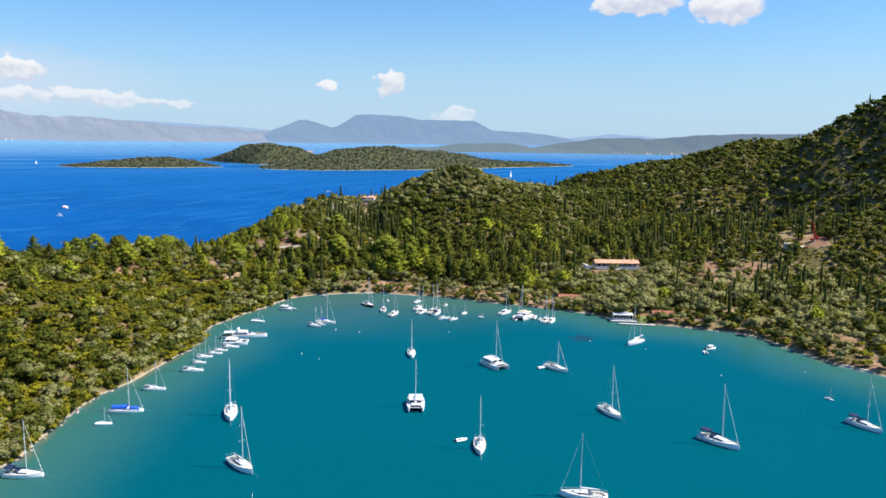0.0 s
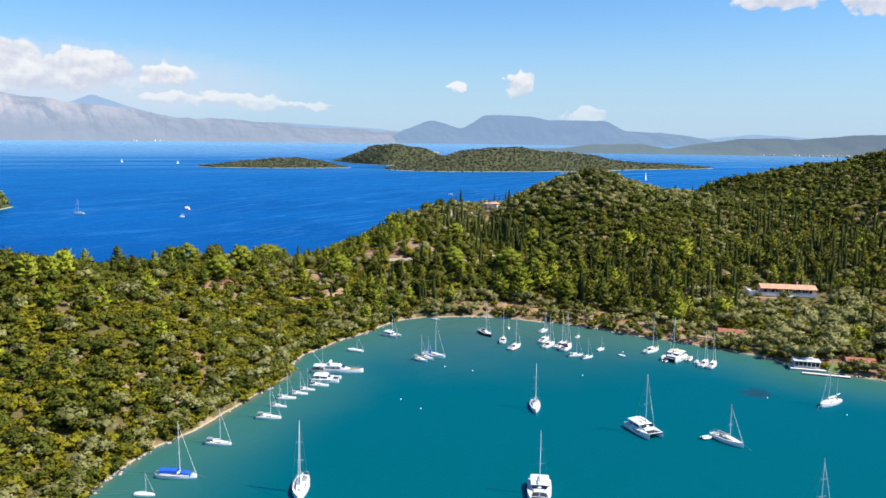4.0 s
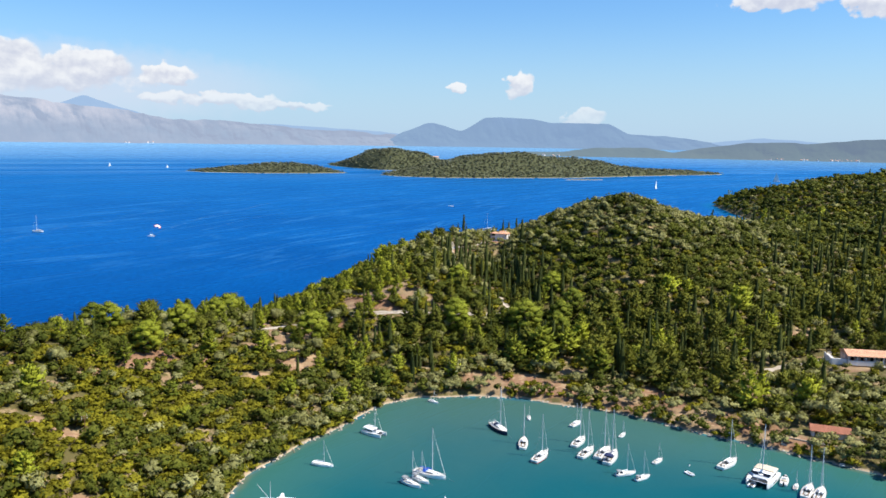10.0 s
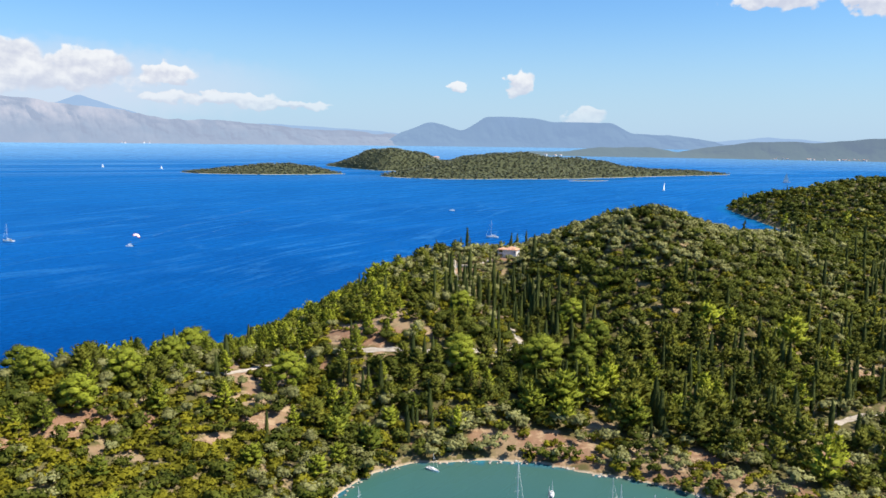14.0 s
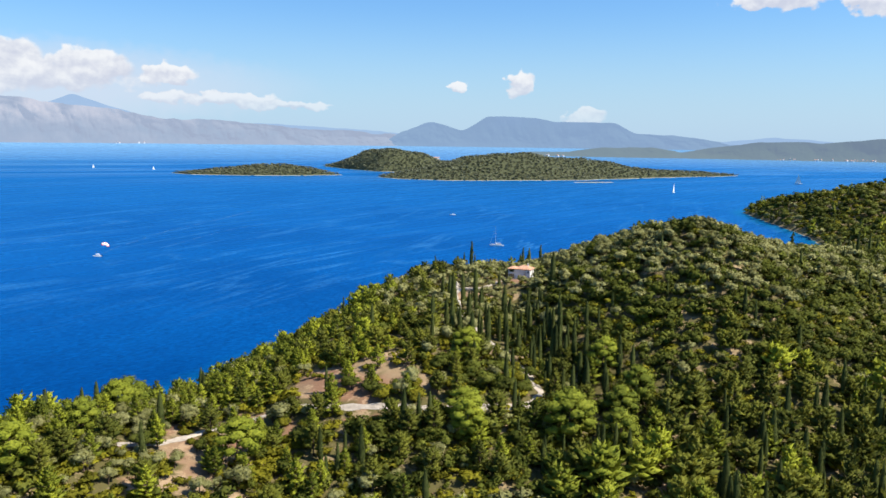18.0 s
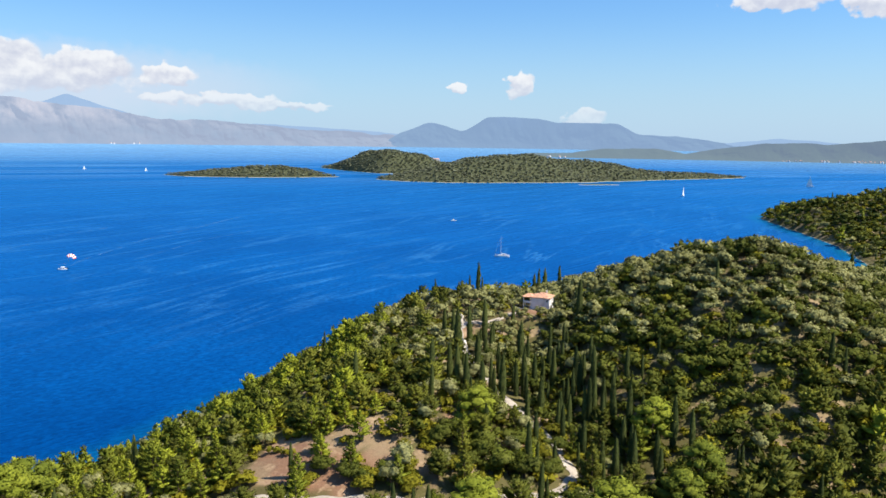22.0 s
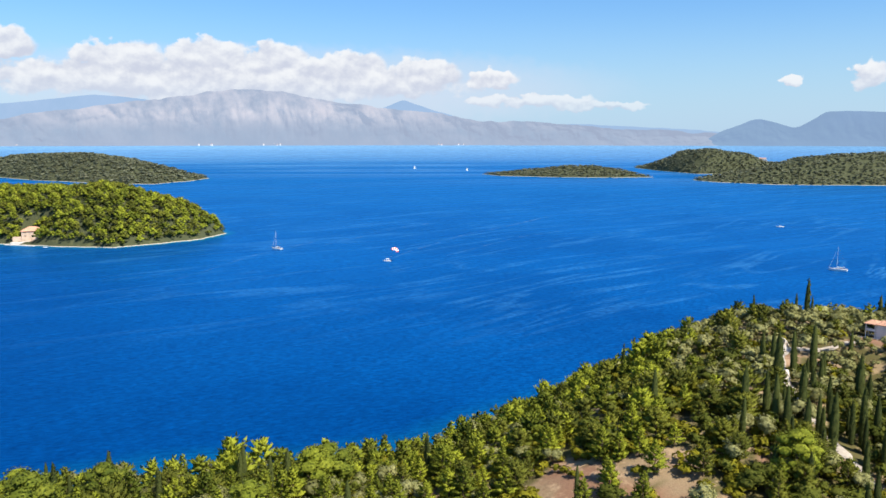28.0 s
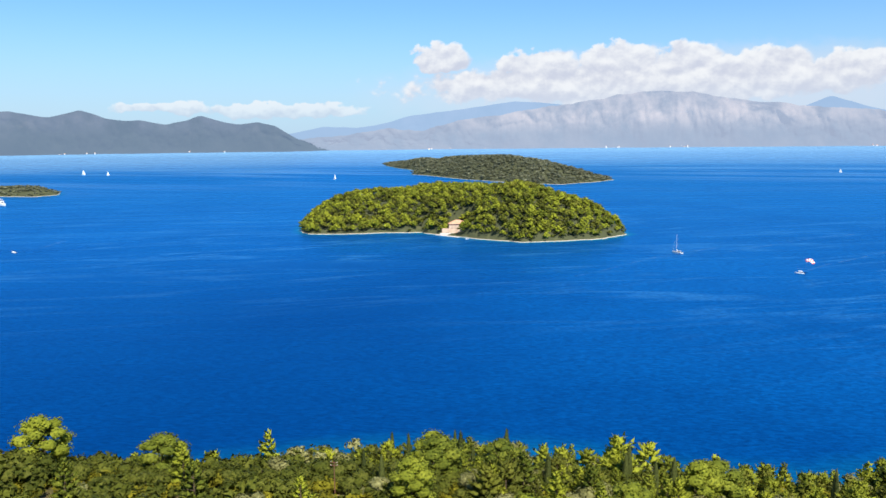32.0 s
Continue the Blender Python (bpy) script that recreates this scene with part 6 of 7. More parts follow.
def lay_roads():
    """Pale tracks laid over the ground."""
    for line in ROADS:
        pts = np.array(line, float)
        s = np.concatenate([[0], np.cumsum(np.hypot(*np.diff(pts, axis=0).T))])
        k = np.arange(0, s[-1], 1.5)
        x, y = np.interp(k, s, pts[:, 0]), np.interp(k, s, pts[:, 1])
        for _ in range(3):
            x[1:-1], y[1:-1] = (x[:-2] + 2 * x[1:-1] + x[2:]) / 4, (y[:-2] + 2 * y[1:-1] + y[2:]) / 4
        nx, ny = -np.gradient(y), np.gradient(x)
        size = np.hypot(nx, ny)
        half = 1.45 + 0.35 * np.sin(k * 0.7)
        rows = []
        for side in (-1, -0.4, 0.4, 1):
            px, py = x + nx / size * half * side, y + ny / size * half * side
            rows.append(np.stack([px, py, ground_z(px, py) + (0.22 if abs(side) < 1 else 0.1)], -1))
        v, t = loft(np.stack(rows, 1), False)
        tagged(new("road", mesh_from("road", v, t[:, ::-1] if t.size else t, M_ROAD)), "narrow pale gravel track through the woods", "track", kind="structure")


def rock_face(x, y, wide, tall, turn):
    """A bare pale rock face cut into the slope beside the track."""
    n, m = 9, 8
    u, v = np.meshgrid(np.linspace(-1, 1, n), np.linspace(0, 1, m))
    u, v = u.ravel(), v.ravel()
    edge = np.clip(1.25 - np.abs(u) ** 3 - 0.35 * v**4, 0.1, 1)
    front = np.stack([u * wide / 2 * (1 - 0.25 * v), 0.35 * tall * v + 1.2 * ripples(u * 9 + x, v * 9, 7, 61) - 0.4, v * tall * edge - 0.8], -1)
    back = front + (0, 2.5, -0.4)
    k = np.arange(n * m).reshape(m, n)
    quads = np.stack([k[:-1, :-1], k[:-1, 1:], k[1:, 1:], k[1:, :-1]], -1).reshape(-1, 4)
    rim = np.concatenate([k[0], k[1:, -1], k[-1, -2::-1], k[-2:0:-1, 0]])
    nxt = np.roll(rim, -1)
    sides = np.stack([nxt, rim, rim + n * m, nxt + n * m], -1)
    face = tagged(new("rock_face", mesh_from("rock_face", np.concatenate([front, back]), np.concatenate([quads, quads[:, ::-1] + n * m, sides]), M_CLIFF, False)),
                  "bare pale limestone face cut into the wooded slope", "rock", "rock faces by the track")
    face.matrix_basis = pose(x, y, float(ground_z(np.array([x]), np.array([y]))[0]) - 0.3, 0, 0, turn)


M_CLIFF = plain("cut_limestone", (0.66, 0.58, 0.48), 0.95, 0, 0.16, 1.4)
villa()
hill_house()
for px, py, w, h, r in ((5.0, 589.0, 6.5, 6.0, 8.0), (5.5, 561.0, 4.2, 6.5, -6.0)):
    rock_face(px, py, w, h, r)
boat_house()
taverna()
concrete_pump()
island_house()
domed_island_house()
for px, py in ((-157.0, 386.0), (-108.0, 300.0), (-70.0, 446.0)):
    pole(px, py)
village("far_village", "white houses with clay roofs on the low far hills", ((12.5, 5900, 34, 1.4), (15.2, 5900, 16, 0.6), (27.3, 5750, 22, 0.7), (24.0, 5700, 10, 1.5), (7.5, 5700, 8, 0.8)), 81)
village("shore_village", "pale villages along the foot of the far mountains", ((-73.6, 10600, 20, 2.0), (-67, 10600, 7, 1.2), (-33.5, 11600, 9, 0.5), (-38.5, 11600, 5, 0.6), (-22, 11600, 6, 1.0), (-50, 11600, 4, 1.0)), 82)
lay_roads()

# ---- woods ----
ICO = None


def ico():
    global ICO
    if ICO is None:
        g = (1 + 5**0.5) / 2
        v = np.array([(-1, g, 0), (1, g, 0), (-1, -g, 0), (1, -g, 0), (0, -1, g), (0, 1, g), (0, -1, -g), (0, 1, -g), (g, 0, -1), (g, 0, 1), (-g, 0, -1), (-g, 0, 1)], float)
        f = np.array([(0, 11, 5), (0, 5, 1), (0, 1, 7), (0, 7, 10), (0, 10, 11), (1, 5, 9), (5, 11, 4), (11, 10, 2), (10, 7, 6), (7, 1, 8),
                      (3, 9, 4), (3, 4, 2), (3, 2, 6), (3, 6, 8), (3, 8, 9), (4, 9, 5), (2, 4, 11), (6, 2, 10), (8, 6, 7), (9, 8, 1)])
        ICO = v / np.linalg.norm(v[0]), f
    return ICO


def octa():
    """A small eight-sided heart for plants that stay far off."""
    v = np.array([(1, 0, 0), (0, 1, 0), (-1, 0, 0), (0, -1, 0), (0, 0, 1), (0, 0, -1)], float)
    return v, np.array([(0, 1, 4), (1, 2, 4), (2, 3, 4), (3, 0, 4), (1, 0, 5), (2, 1, 5), (3, 2, 5), (0, 3, 5)])


def clumps(rng, centres, radii, leaves, leaf, squash=0.8, lift=0.0, core=0.8):
    """Clumps of foliage: rough dark hearts under a coat of small pointed sprays; corners, triangles and rounded normals."""
    centres, radii = np.asarray(centres), np.asarray(radii)
    mid = centres.mean(0) - (0, 0, 1.0)
    iv, it = ico() if leaves > 120 else octa()
    rough = iv[None] * (radii * core)[:, None, None] * rng.uniform(0.78, 1.18, (len(radii), len(iv), 1)) * (1, 1, squash)
    hearts = (rough + centres[:, None]).reshape(-1, 3)
    tris = (it[None] + (np.arange(len(radii)) * len(iv))[:, None, None]).reshape(-1, 3)
    which = rng.choice(len(radii), leaves, p=np.square(radii) / np.square(radii).sum())
    d = rng.normal(size=(leaves, 3))
    d[:, 2] = np.where(d[:, 2] < -0.5, -d[:, 2], d[:, 2])
    d = unit(d)
    p = centres[which] + d * (radii[which] * rng.uniform(0.78, 1.14, leaves))[:, None] * (1, 1, squash)
    normal = unit(d + rng.normal(size=d.shape) * 0.5 + (0, 0, lift))
    side = unit(np.cross(normal, rng.normal(size=d.shape)))
    up = np.cross(normal, side)
    size = leaf * (1.3 if leaves > 200 else 1.2) * rng.uniform(0.6, 1.35, (leaves, 1))
    sprays = np.stack([p + up * size, p - up * size * 0.6 - side * size * 0.8, p - up * size * 0.6 + side * size * 0.8], 1).reshape(-1, 3)
    soft = unit(unit(d * (1, 1, 1 / squash)) * 0.8 + unit(p - mid) * 0.5 + rng.normal(size=d.shape) * 0.22)
    round_off = unit(unit(np.tile(iv, (len(radii), 1)) * (1, 1, 1 / squash)) * 0.8 + unit(hearts - mid) * 0.5)
    return facing(np.concatenate([hearts, sprays]), np.concatenate([tris, np.arange(leaves * 3).reshape(-1, 3) + len(hearts)]), np.concatenate([round_off, np.repeat(soft, 3, 0)]))


def facing(verts, tris, normals):
    """Turns each triangle to the side to which its rounded normals point."""
    a, b, c = (verts[tris[:, k]] for k in range(3))
    away = (np.cross(b - a, c - a) * normals[tris].sum(1)).sum(1) < 0
    tris = tris.copy()
    tris[away] = tris[away][:, ::-1]
    return verts, tris, normals


def plumes(rng, boughs, leaves, profile, low, tall):
    """The head of a pine: boughs swept upwards round the stem, each a plume of needles with its own dark heart."""
    boughs = max(7, boughs)
    k = (np.arange(boughs) + rng.uniform(0, 0.9, boughs)) / boughs
    a = np.arange(boughs) * 2.4 + rng.uniform(0, 6.28) + rng.normal(0, 0.3, boughs)
    length = profile(k) * rng.uniform(0.75, 1.12, boughs)
    way = unit(np.stack([np.cos(a), np.sin(a), 0.30 + 1.1 * k**1.5 + rng.normal(0, 0.12, boughs)], -1))
    side = unit(np.cross(way, (0.0, 0.0, 1.0)))
    up = np.cross(side, way)
    base = np.stack([0 * k, 0 * k, low + (tall - low) * 0.9 * k], -1)
    wide = (0.30 + 0.23 * length) * (26 / boughs) ** 0.4
    ring = [base + way * (length * 0.58)[:, None] + d * (wide * f * rng.uniform(0.8, 1.2, boughs))[:, None] for d, f in ((side, 0.9), (up, 0.6), (-side, 0.9), (-up, 0.45))]
    hearts = np.stack([*ring, base + way * (length * 0.98)[:, None], base + way * (length * 0.1)[:, None]], 1)
    off = unit(np.stack([side, up, -side, -up, way, -way], 1) + way[:, None] * 0.3 + (0, 0, 0.35))
    _, it = octa()
    tris = (it[None] + (np.arange(boughs) * 6)[:, None, None]).reshape(-1, 3)
    which = rng.choice(boughs, leaves, p=length**1.5 / (length**1.5).sum())
    s = 0.2 + 0.88 * rng.uniform(0, 1, leaves) ** 0.75
    turn = rng.uniform(-0.9, 4.04, leaves)
    out = side[which] * np.cos(turn)[:, None] + up[which] * np.sin(turn)[:, None] * 0.75
    p = base[which] + way[which] * (length[which] * s)[:, None] + out * (wide[which] * (1.2 - 0.75 * s) * rng.uniform(0.7, 1.25, leaves))[:, None]
    tip = unit(way[which] + out * 0.7 + (0, 0, 0.45) + rng.normal(size=p.shape) * 0.3)
    across = unit(np.cross(tip, rng.normal(size=p.shape)))
    size = 0.40 * (400 / leaves) ** 0.45 * rng.uniform(0.6, 1.35, (leaves, 1))
    sprays = np.stack([p + tip * size * 1.5, p - tip * size * 0.4 - across * size * 0.62, p - tip * size * 0.4 + across * size * 0.62], 1).reshape(-1, 3)
    soft = unit(unit(out) * 0.75 + unit(p * (1, 1, 0) + (0, 0, 1.2)) * 0.6 + rng.normal(size=p.shape) * 0.22)
    return facing(np.concatenate([hearts.reshape(-1, 3), sprays]), np.concatenate([tris, np.arange(leaves * 3).reshape(-1, 3) + boughs * 6]), np.concatenate([off.reshape(-1, 3), np.repeat(soft, 3, 0)]))


def spindle(rng, leaves, rings):
    """The narrow head of a cypress: one ragged flame with small sprays over it."""
    sides = 8 if leaves > 200 else 5
    profile = lambda k: 1.12 * np.clip(1 - k, 0, 1) ** 0.55 * np.clip(0.55 + 1.1 * k, 0, 1) + 0.05  # noqa: E731
    k = np.linspace(0, 1, rings)
    a = np.arange(sides) * 6.2832 / sides
    r = (profile(k) * 0.88)[:, None] * rng.uniform(0.8, 1.15, (rings, sides))
    lean = rng.normal(0, 0.12, 2)
    verts = np.stack([np.cos(a) * r + lean[0] * k[:, None], np.sin(a) * r + lean[1] * k[:, None], (0.5 + 11.0 * k)[:, None] + rng.uniform(-0.2, 0.2, (rings, sides))], -1).reshape(-1, 3)
    tris = []
    for j in range(rings - 1):
        for i in range(sides):
            p, q = j * sides + i, j * sides + (i + 1) % sides
            tris += [(p, q, q + sides), (p, q + sides, p + sides)]
    kk, aa = rng.uniform(0, 0.97, leaves) ** 1.15, rng.uniform(0, 6.2832, leaves)
    d = np.stack([np.cos(aa), np.sin(aa), np.full(leaves, 0.35)], -1)
    p = d * (profile(kk) * rng.uniform(0.85, 1.1, leaves))[:, None]
    p[:, 2] = 0.5 + 11.0 * kk
    normal = unit(d + rng.normal(size=d.shape) * 0.35)
    side = unit(np.cross(normal, (0.0, 0.0, 1.0)))
    up = np.cross(side, normal)
    size = 0.15 * (300 / leaves) ** 0.45 * rng.uniform(0.6, 1.3, (leaves, 1))
    sprays = np.concatenate([p + up * size * 1.7, p - up * size * 0.5 + side * size * 0.7, p - up * size * 0.5 - side * size * 0.7], 1).reshape(-1, 3)
    bare = unit(np.stack([np.tile(np.cos(a), rings), np.tile(np.sin(a), rings), np.full(rings * sides, 0.25)], -1))
    soft = unit(d * (1, 1, 0.6) + rng.normal(size=d.shape) * 0.2)
    return facing(np.concatenate([verts, sprays]), np.concatenate([np.array(tris), np.arange(leaves * 3).reshape(-1, 3) + len(verts)]), np.concatenate([bare, np.repeat(soft, 3, 0)]))


def crown(kind, rng, leaves, hearts):
    """Crowns in metres for a plant of usual size, base at the origin."""
    if kind == "pine":       # 11 m: plumes of needles swept up round the stem, a pointed or a domed head
        if rng.random() < 0.45:
            return plumes(rng, hearts, leaves, lambda k: 4.0 * (1 - k) ** 0.75 * (0.72 + 0.28 * np.clip(k * 5, 0, 1)) + 0.35, 1.0, 11.4)
        return plumes(rng, hearts, leaves, lambda k: 4.4 * np.sin(3.1416 * (0.24 + 0.70 * k)) ** 0.75, 2.0, 10.0)
    if kind == "cypress":    # 12 m: a narrow flame
        return spindle(rng, leaves, hearts)
    if kind == "round_pine":   # 11 m: an old pine, cushions of needles heaped into a tall dome
        k = (np.arange(hearts) + 0.5) / hearts
        a, reach = np.arange(hearts) * 2.4 + rng.uniform(0, 6.28), 3.3 * np.sqrt(np.clip(1 - (1.75 * k - 0.62) ** 2, 0.03, 1)) * rng.uniform(0.8, 1.1, hearts)
        centres = np.stack([np.cos(a) * reach, np.sin(a) * reach, 2.6 + 7.4 * k], -1)
        return clumps(rng, centres, rng.uniform(1.25, 1.85, hearts), leaves, 0.30 * (400 / leaves) ** 0.45, 0.72, 0.4)
    if kind in ("umbrella", "shade"):   # 9 m: a broad domed pine, one canopy of many cushions
        a, reach = np.arange(hearts) * 2.4 + rng.uniform(0, 6.28), 3.5 * np.sqrt((np.arange(hearts) + 0.3) / hearts)
        centres = np.stack([np.cos(a) * reach, np.sin(a) * reach, 7.2 - 3.6 * (reach / 3.5) ** 2 + rng.normal(0, 0.35, hearts)], -1)
        return clumps(rng, centres, rng.uniform(1.6, 2.3, hearts), leaves, 0.30 * (300 / leaves) ** 0.45, 0.75, 0.3)
    if kind == "olive":      # 5.5 m: a loose round head
        a = rng.uniform(0, 6.28, hearts)
        reach = 1.75 * np.sqrt(rng.uniform(0.1, 1, hearts))
        centres = np.stack([np.cos(a) * reach, np.sin(a) * reach, 2.6 + 1.9 * rng.uniform(0, 1, hearts) * (1 - 0.3 * reach / 1.75)], -1)
        return clumps(rng, centres, rng.uniform(0.95, 1.5, hearts), leaves, 0.20 * (300 / leaves) ** 0.45, 0.85, 0.2)
    if kind == "oak":        # 6 m: a dense rounded head down to the ground
        a = rng.uniform(0, 6.28, hearts)
        reach = 2.1 * np.sqrt(rng.uniform(0.05, 1, hearts))
        centres = np.stack([np.cos(a) * reach, np.sin(a) * reach, 1.6 + 2.9 * rng.uniform(0.1, 1, hearts) * (1 - 0.45 * (reach / 2.1) ** 2)], -1)
        return clumps(rng, centres, rng.uniform(1.3, 1.9, hearts), leaves, 0.23 * (300 / leaves) ** 0.45, 0.85, 0.15)
    a = rng.uniform(0, 6.28, hearts)   # maquis shrub, 3 m
    reach = 1.5 * np.sqrt(rng.uniform(0.05, 1, hearts))
    centres = np.stack([np.cos(a) * reach, np.sin(a) * reach, 0.7 + 1.3 * rng.uniform(0.2, 1, hearts) * (1 - 0.4 * (reach / 1.5) ** 2)], -1)
    return clumps(rng, centres, rng.uniform(0.85, 1.35, hearts), leaves, 0.20 * (300 / leaves) ** 0.45, 0.85, 0.15)


STEM = {"pine": (9.0, 0.22, 6), "cypress": (9.0, 0.14, 0), "olive": (3.6, 0.24, 4), "oak": (3.8, 0.22, 4), "shrub": (1.4, 0.10, 3)}
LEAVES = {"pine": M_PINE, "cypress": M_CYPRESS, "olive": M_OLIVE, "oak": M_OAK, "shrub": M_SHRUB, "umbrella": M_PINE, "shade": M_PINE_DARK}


def stem(kind, rng):
    """A tapered, slightly bent trunk with limbs that reach into the crown."""
    tall, thick, limbs = STEM[kind]
    bend = rng.normal(0, 0.12, 2)
    low, mid, high = np.array((0, 0, -0.6)), np.array((bend[0], bend[1], tall * 0.45)), np.array((bend[0] * 0.4, bend[1] * 0.4, tall))
    pieces = [limb(low, mid, thick, thick * 0.7), limb(mid, high, thick * 0.7, thick * 0.2)]
    for k in range(limbs):
        a, h = rng.uniform(0, 6.28), tall * rng.uniform(0.35, 0.8)
        base = mid + (high - mid) * (h / tall - 0.45) / 0.55 if h > tall * 0.45 else low + (mid - low) * h / (tall * 0.45)
        out = 0.24 * tall if kind == "pine" else 0.42 * tall
        pieces.append(limb(base, base + (math.cos(a) * out, math.sin(a) * out, 0.2 * tall * rng.uniform(0.5, 1.2)), thick * 0.4, thick * 0.12, 4))
    return joined(pieces)


def leafy(name, shape, mat):
    verts, tris, normals = shape
    return mesh_from(name, verts, tris, mat, True, normals)


def road_gap(x, y):
    best = np.full(np.shape(x), 1e9)
    for line in ROADS:
        for (ax, ay), (bx, by) in zip(line, line[1:]):
            best = np.minimum(best, to_line(x, y, ax, ay, bx, by)[0])
    return best


KINDS = ("pine", "cypress", "olive", "oak", "shrub")


def near(x, y, cx, cy, r):
    return np.exp(-((x - cx) ** 2 + (y - cy) ** 2) / (r * r))


def in_sight(x, y, z):
    """Leaves out what stands behind the hills, as seen from the way."""
    gx, gy = np.arange(-600, 1300, 8.0), np.arange(-120, 1640, 8.0)
    relief_map = ground_z(*np.meshgrid(gx, gy))
    seen = np.zeros(len(x), bool)
    for ex, ey, ez in ((-8, -97, 101), (0, 0, 100), (0, 76, 112), (-1, 150, 114), (-1, 215, 113), (-2, 300, 114)):
        clear = np.ones(len(x), bool)
        for k in np.linspace(0.04, 0.97, 40):
            px, py, pz = ex + (x - ex) * k, ey + (y - ey) * k, ez + (z + 9 - ez) * k
            i, j = np.clip(((px + 600) / 8).astype(int), 0, len(gx) - 1), np.clip(((py + 120) / 8).astype(int), 0, len(gy) - 1)
            clear &= relief_map[j, i] < pz + 3
        seen |= clear
    return seen


def scatter(spacing, box, keep, seed):
    """Plants on a jittered grid: x, y, z, kind, size, tint."""
    rng = np.random.default_rng(seed)
    gx, gy = np.meshgrid(np.arange(box[0], box[1], spacing), np.arange(box[2], box[3], spacing))
    x, y = (g.ravel() + rng.uniform(-0.75, 0.75, g.size) * spacing for g in (gx, gy))
    ok = keep(x, y)
    x, y = x[ok], y[ok]
    z = ground_z(x, y)
    d = shore(x, y, COAST + COAST_SEA)
    patch = ripples(x, y, 70, 41)
    w = np.zeros((5, len(x))) + 0.02
    west = np.clip((-50 - x) / 30, 0, 1) * np.clip((430 - y) / 60, 0, 1)
    ridge_d = np.full(len(x), 1e9)
    for (ax, ay, *_), (bx, by, *_) in zip(RIDGE[1:7], RIDGE[2:8]):
        ridge_d = np.minimum(ridge_d, to_line(x, y, ax, ay, bx, by)[0])
    # maquis on the slopes west of the bay, pines along the spine and down to the open sea
    w[4] += 2.6 * west
    w[3] += 0.5 * west
    w[2] += 0.08 * west * (1 + patch)
    w[0] += 0.03 * west + 0.75 * np.exp(-((ridge_d / 34) ** 2)) * np.clip((70 - x) / 60, 0, 1) + 2.6 * near(x, y, -78, 545, 65) + 0.9 * near(x, y, -170, 470, 50)
    w[2] += 0.9 * np.exp(-((ridge_d / 40) ** 2)) * np.clip(0.5 + patch, 0, 1)
    # tall pines and cypresses at the head of the bay
    head = near(x, y, 30, 455, 62) + near(x, y, 110, 440, 55)
    w[0] += 0.75 * head
    w[1] += 0.8 * head * np.clip(0.6 + 1.2 * ripples(x, y, 40, 43), 0, 2) + 2.8 * near(x, y, 24, 540, 30) + 2.0 * near(x, y, 38, 515, 26)
    w[1] += 1.3 * near(x, y, 245, 575, 75) * np.clip(0.4 + 1.5 * ripples(x, y, 45, 45), 0, 2) + 1.2 * near(x, y, 330, 520, 70) * np.clip(0.4 + 1.5 * ripples(x, y, 45, 42), 0, 2) + 2.4 * near(x, y, 145, 452, 36) + 1.2 * near(x, y, 95, 445, 30) + 1.3 * near(x, y, 270, 330, 40)
    w[0] += 1.3 * near(x, y, 120, 448, 45)
    w[4] += 0.5 * head
    w[3] += 0.5 * head
    w[2] += 0.12 * head
    # the dark knoll with olives over its top
    knoll = near(x, y, 115, 560, 75) + 0.8 * near(x, y, 190, 590, 70)
    w[0] *= 1 - 0.8 * np.clip(knoll, 0, 1)
    w[1] *= 1 - 0.6 * near(x, y, 110, 575, 55)
    w[3] += 3.4 * knoll
    w[4] += 1.2 * knoll
    w[2] += 13.0 * np.clip((z - 45) / 11, 0, 1) * near(x, y, 122, 590, 90) * np.clip(0.7 + 1.2 * ripples(x, y, 30, 50), 0.1, 2) + 2.6 * near(x, y, 182, 585, 45) + 6.0 * near(x, y, 30, 620, 46)
    # olive groves behind the eastern shore, mixed woods above
    grove = near(x, y, 200, 380, 75) + near(x, y, 240, 300, 70)
    w[2] += 3.4 * grove * np.clip(0.6 + 1.2 * ripples(x, y, 45, 46), 0.1, 2)
    w[4] += 1.3 * grove
    w[3] += 1.0 * grove
    w[0] += 0.10 * grove
    hill = np.clip((x - 230) / 80, 0, 1)
    w[3] += 1.2 * hill
    w[4] += 0.9 * hill
    w[1] += 0.22 * hill * np.clip(0.3 + 1.6 * patch, 0, 2) * np.clip((95 - z) / 25, 0.03, 1)
    w[2] += 0.3 * hill * np.clip(0.3 - patch, 0, 2)
    w[2] += 0.9 * np.exp(-((d / 16) ** 2))
    w[4] += 0.7 * np.exp(-((d / 18) ** 2)) + 0.25 + 0.7 * np.exp(-((ridge_d / 60) ** 2))
    w[1] += 0.05 * np.exp(-((ridge_d / 60) ** 2))
    w[3] += 0.18
    tail = np.clip((-125 - x) / 20, 0, 1) * np.exp(-((ridge_d / 60) ** 2))
    w[0] *= 1 - 0.88 * tail
    w[3] += 1.6 * tail
    w[1] += 0.15 * tail
    w[2] *= 1 - 0.7 * tail
    w[1] += 2.4 * near(x, y, 268, 478, 42) + 1.2 * near(x, y, 330, 470, 40)
    w[0] += 1.6 * near(x, y, 262, 478, 48)
    w[1] *= (1 - 0.85 * near(x, y, 36, 604, 22)) * (1 - 0.95 * west)
    w[1] *= np.clip(0.35 + 1.3 * ripples(x, y, 38, 49), np.where(x > 190, 0.6, 0.08), 1.3)
    w[1] += 2.6 * near(x, y, 26, 538, 22) + 2.2 * near(x, y, 46, 510, 22)
    w[0] *= 1 - 0.95 * near(x, y, 34, 592, 30)
    w[0] *= np.clip((58 - z) / 14, 0.05, 1)
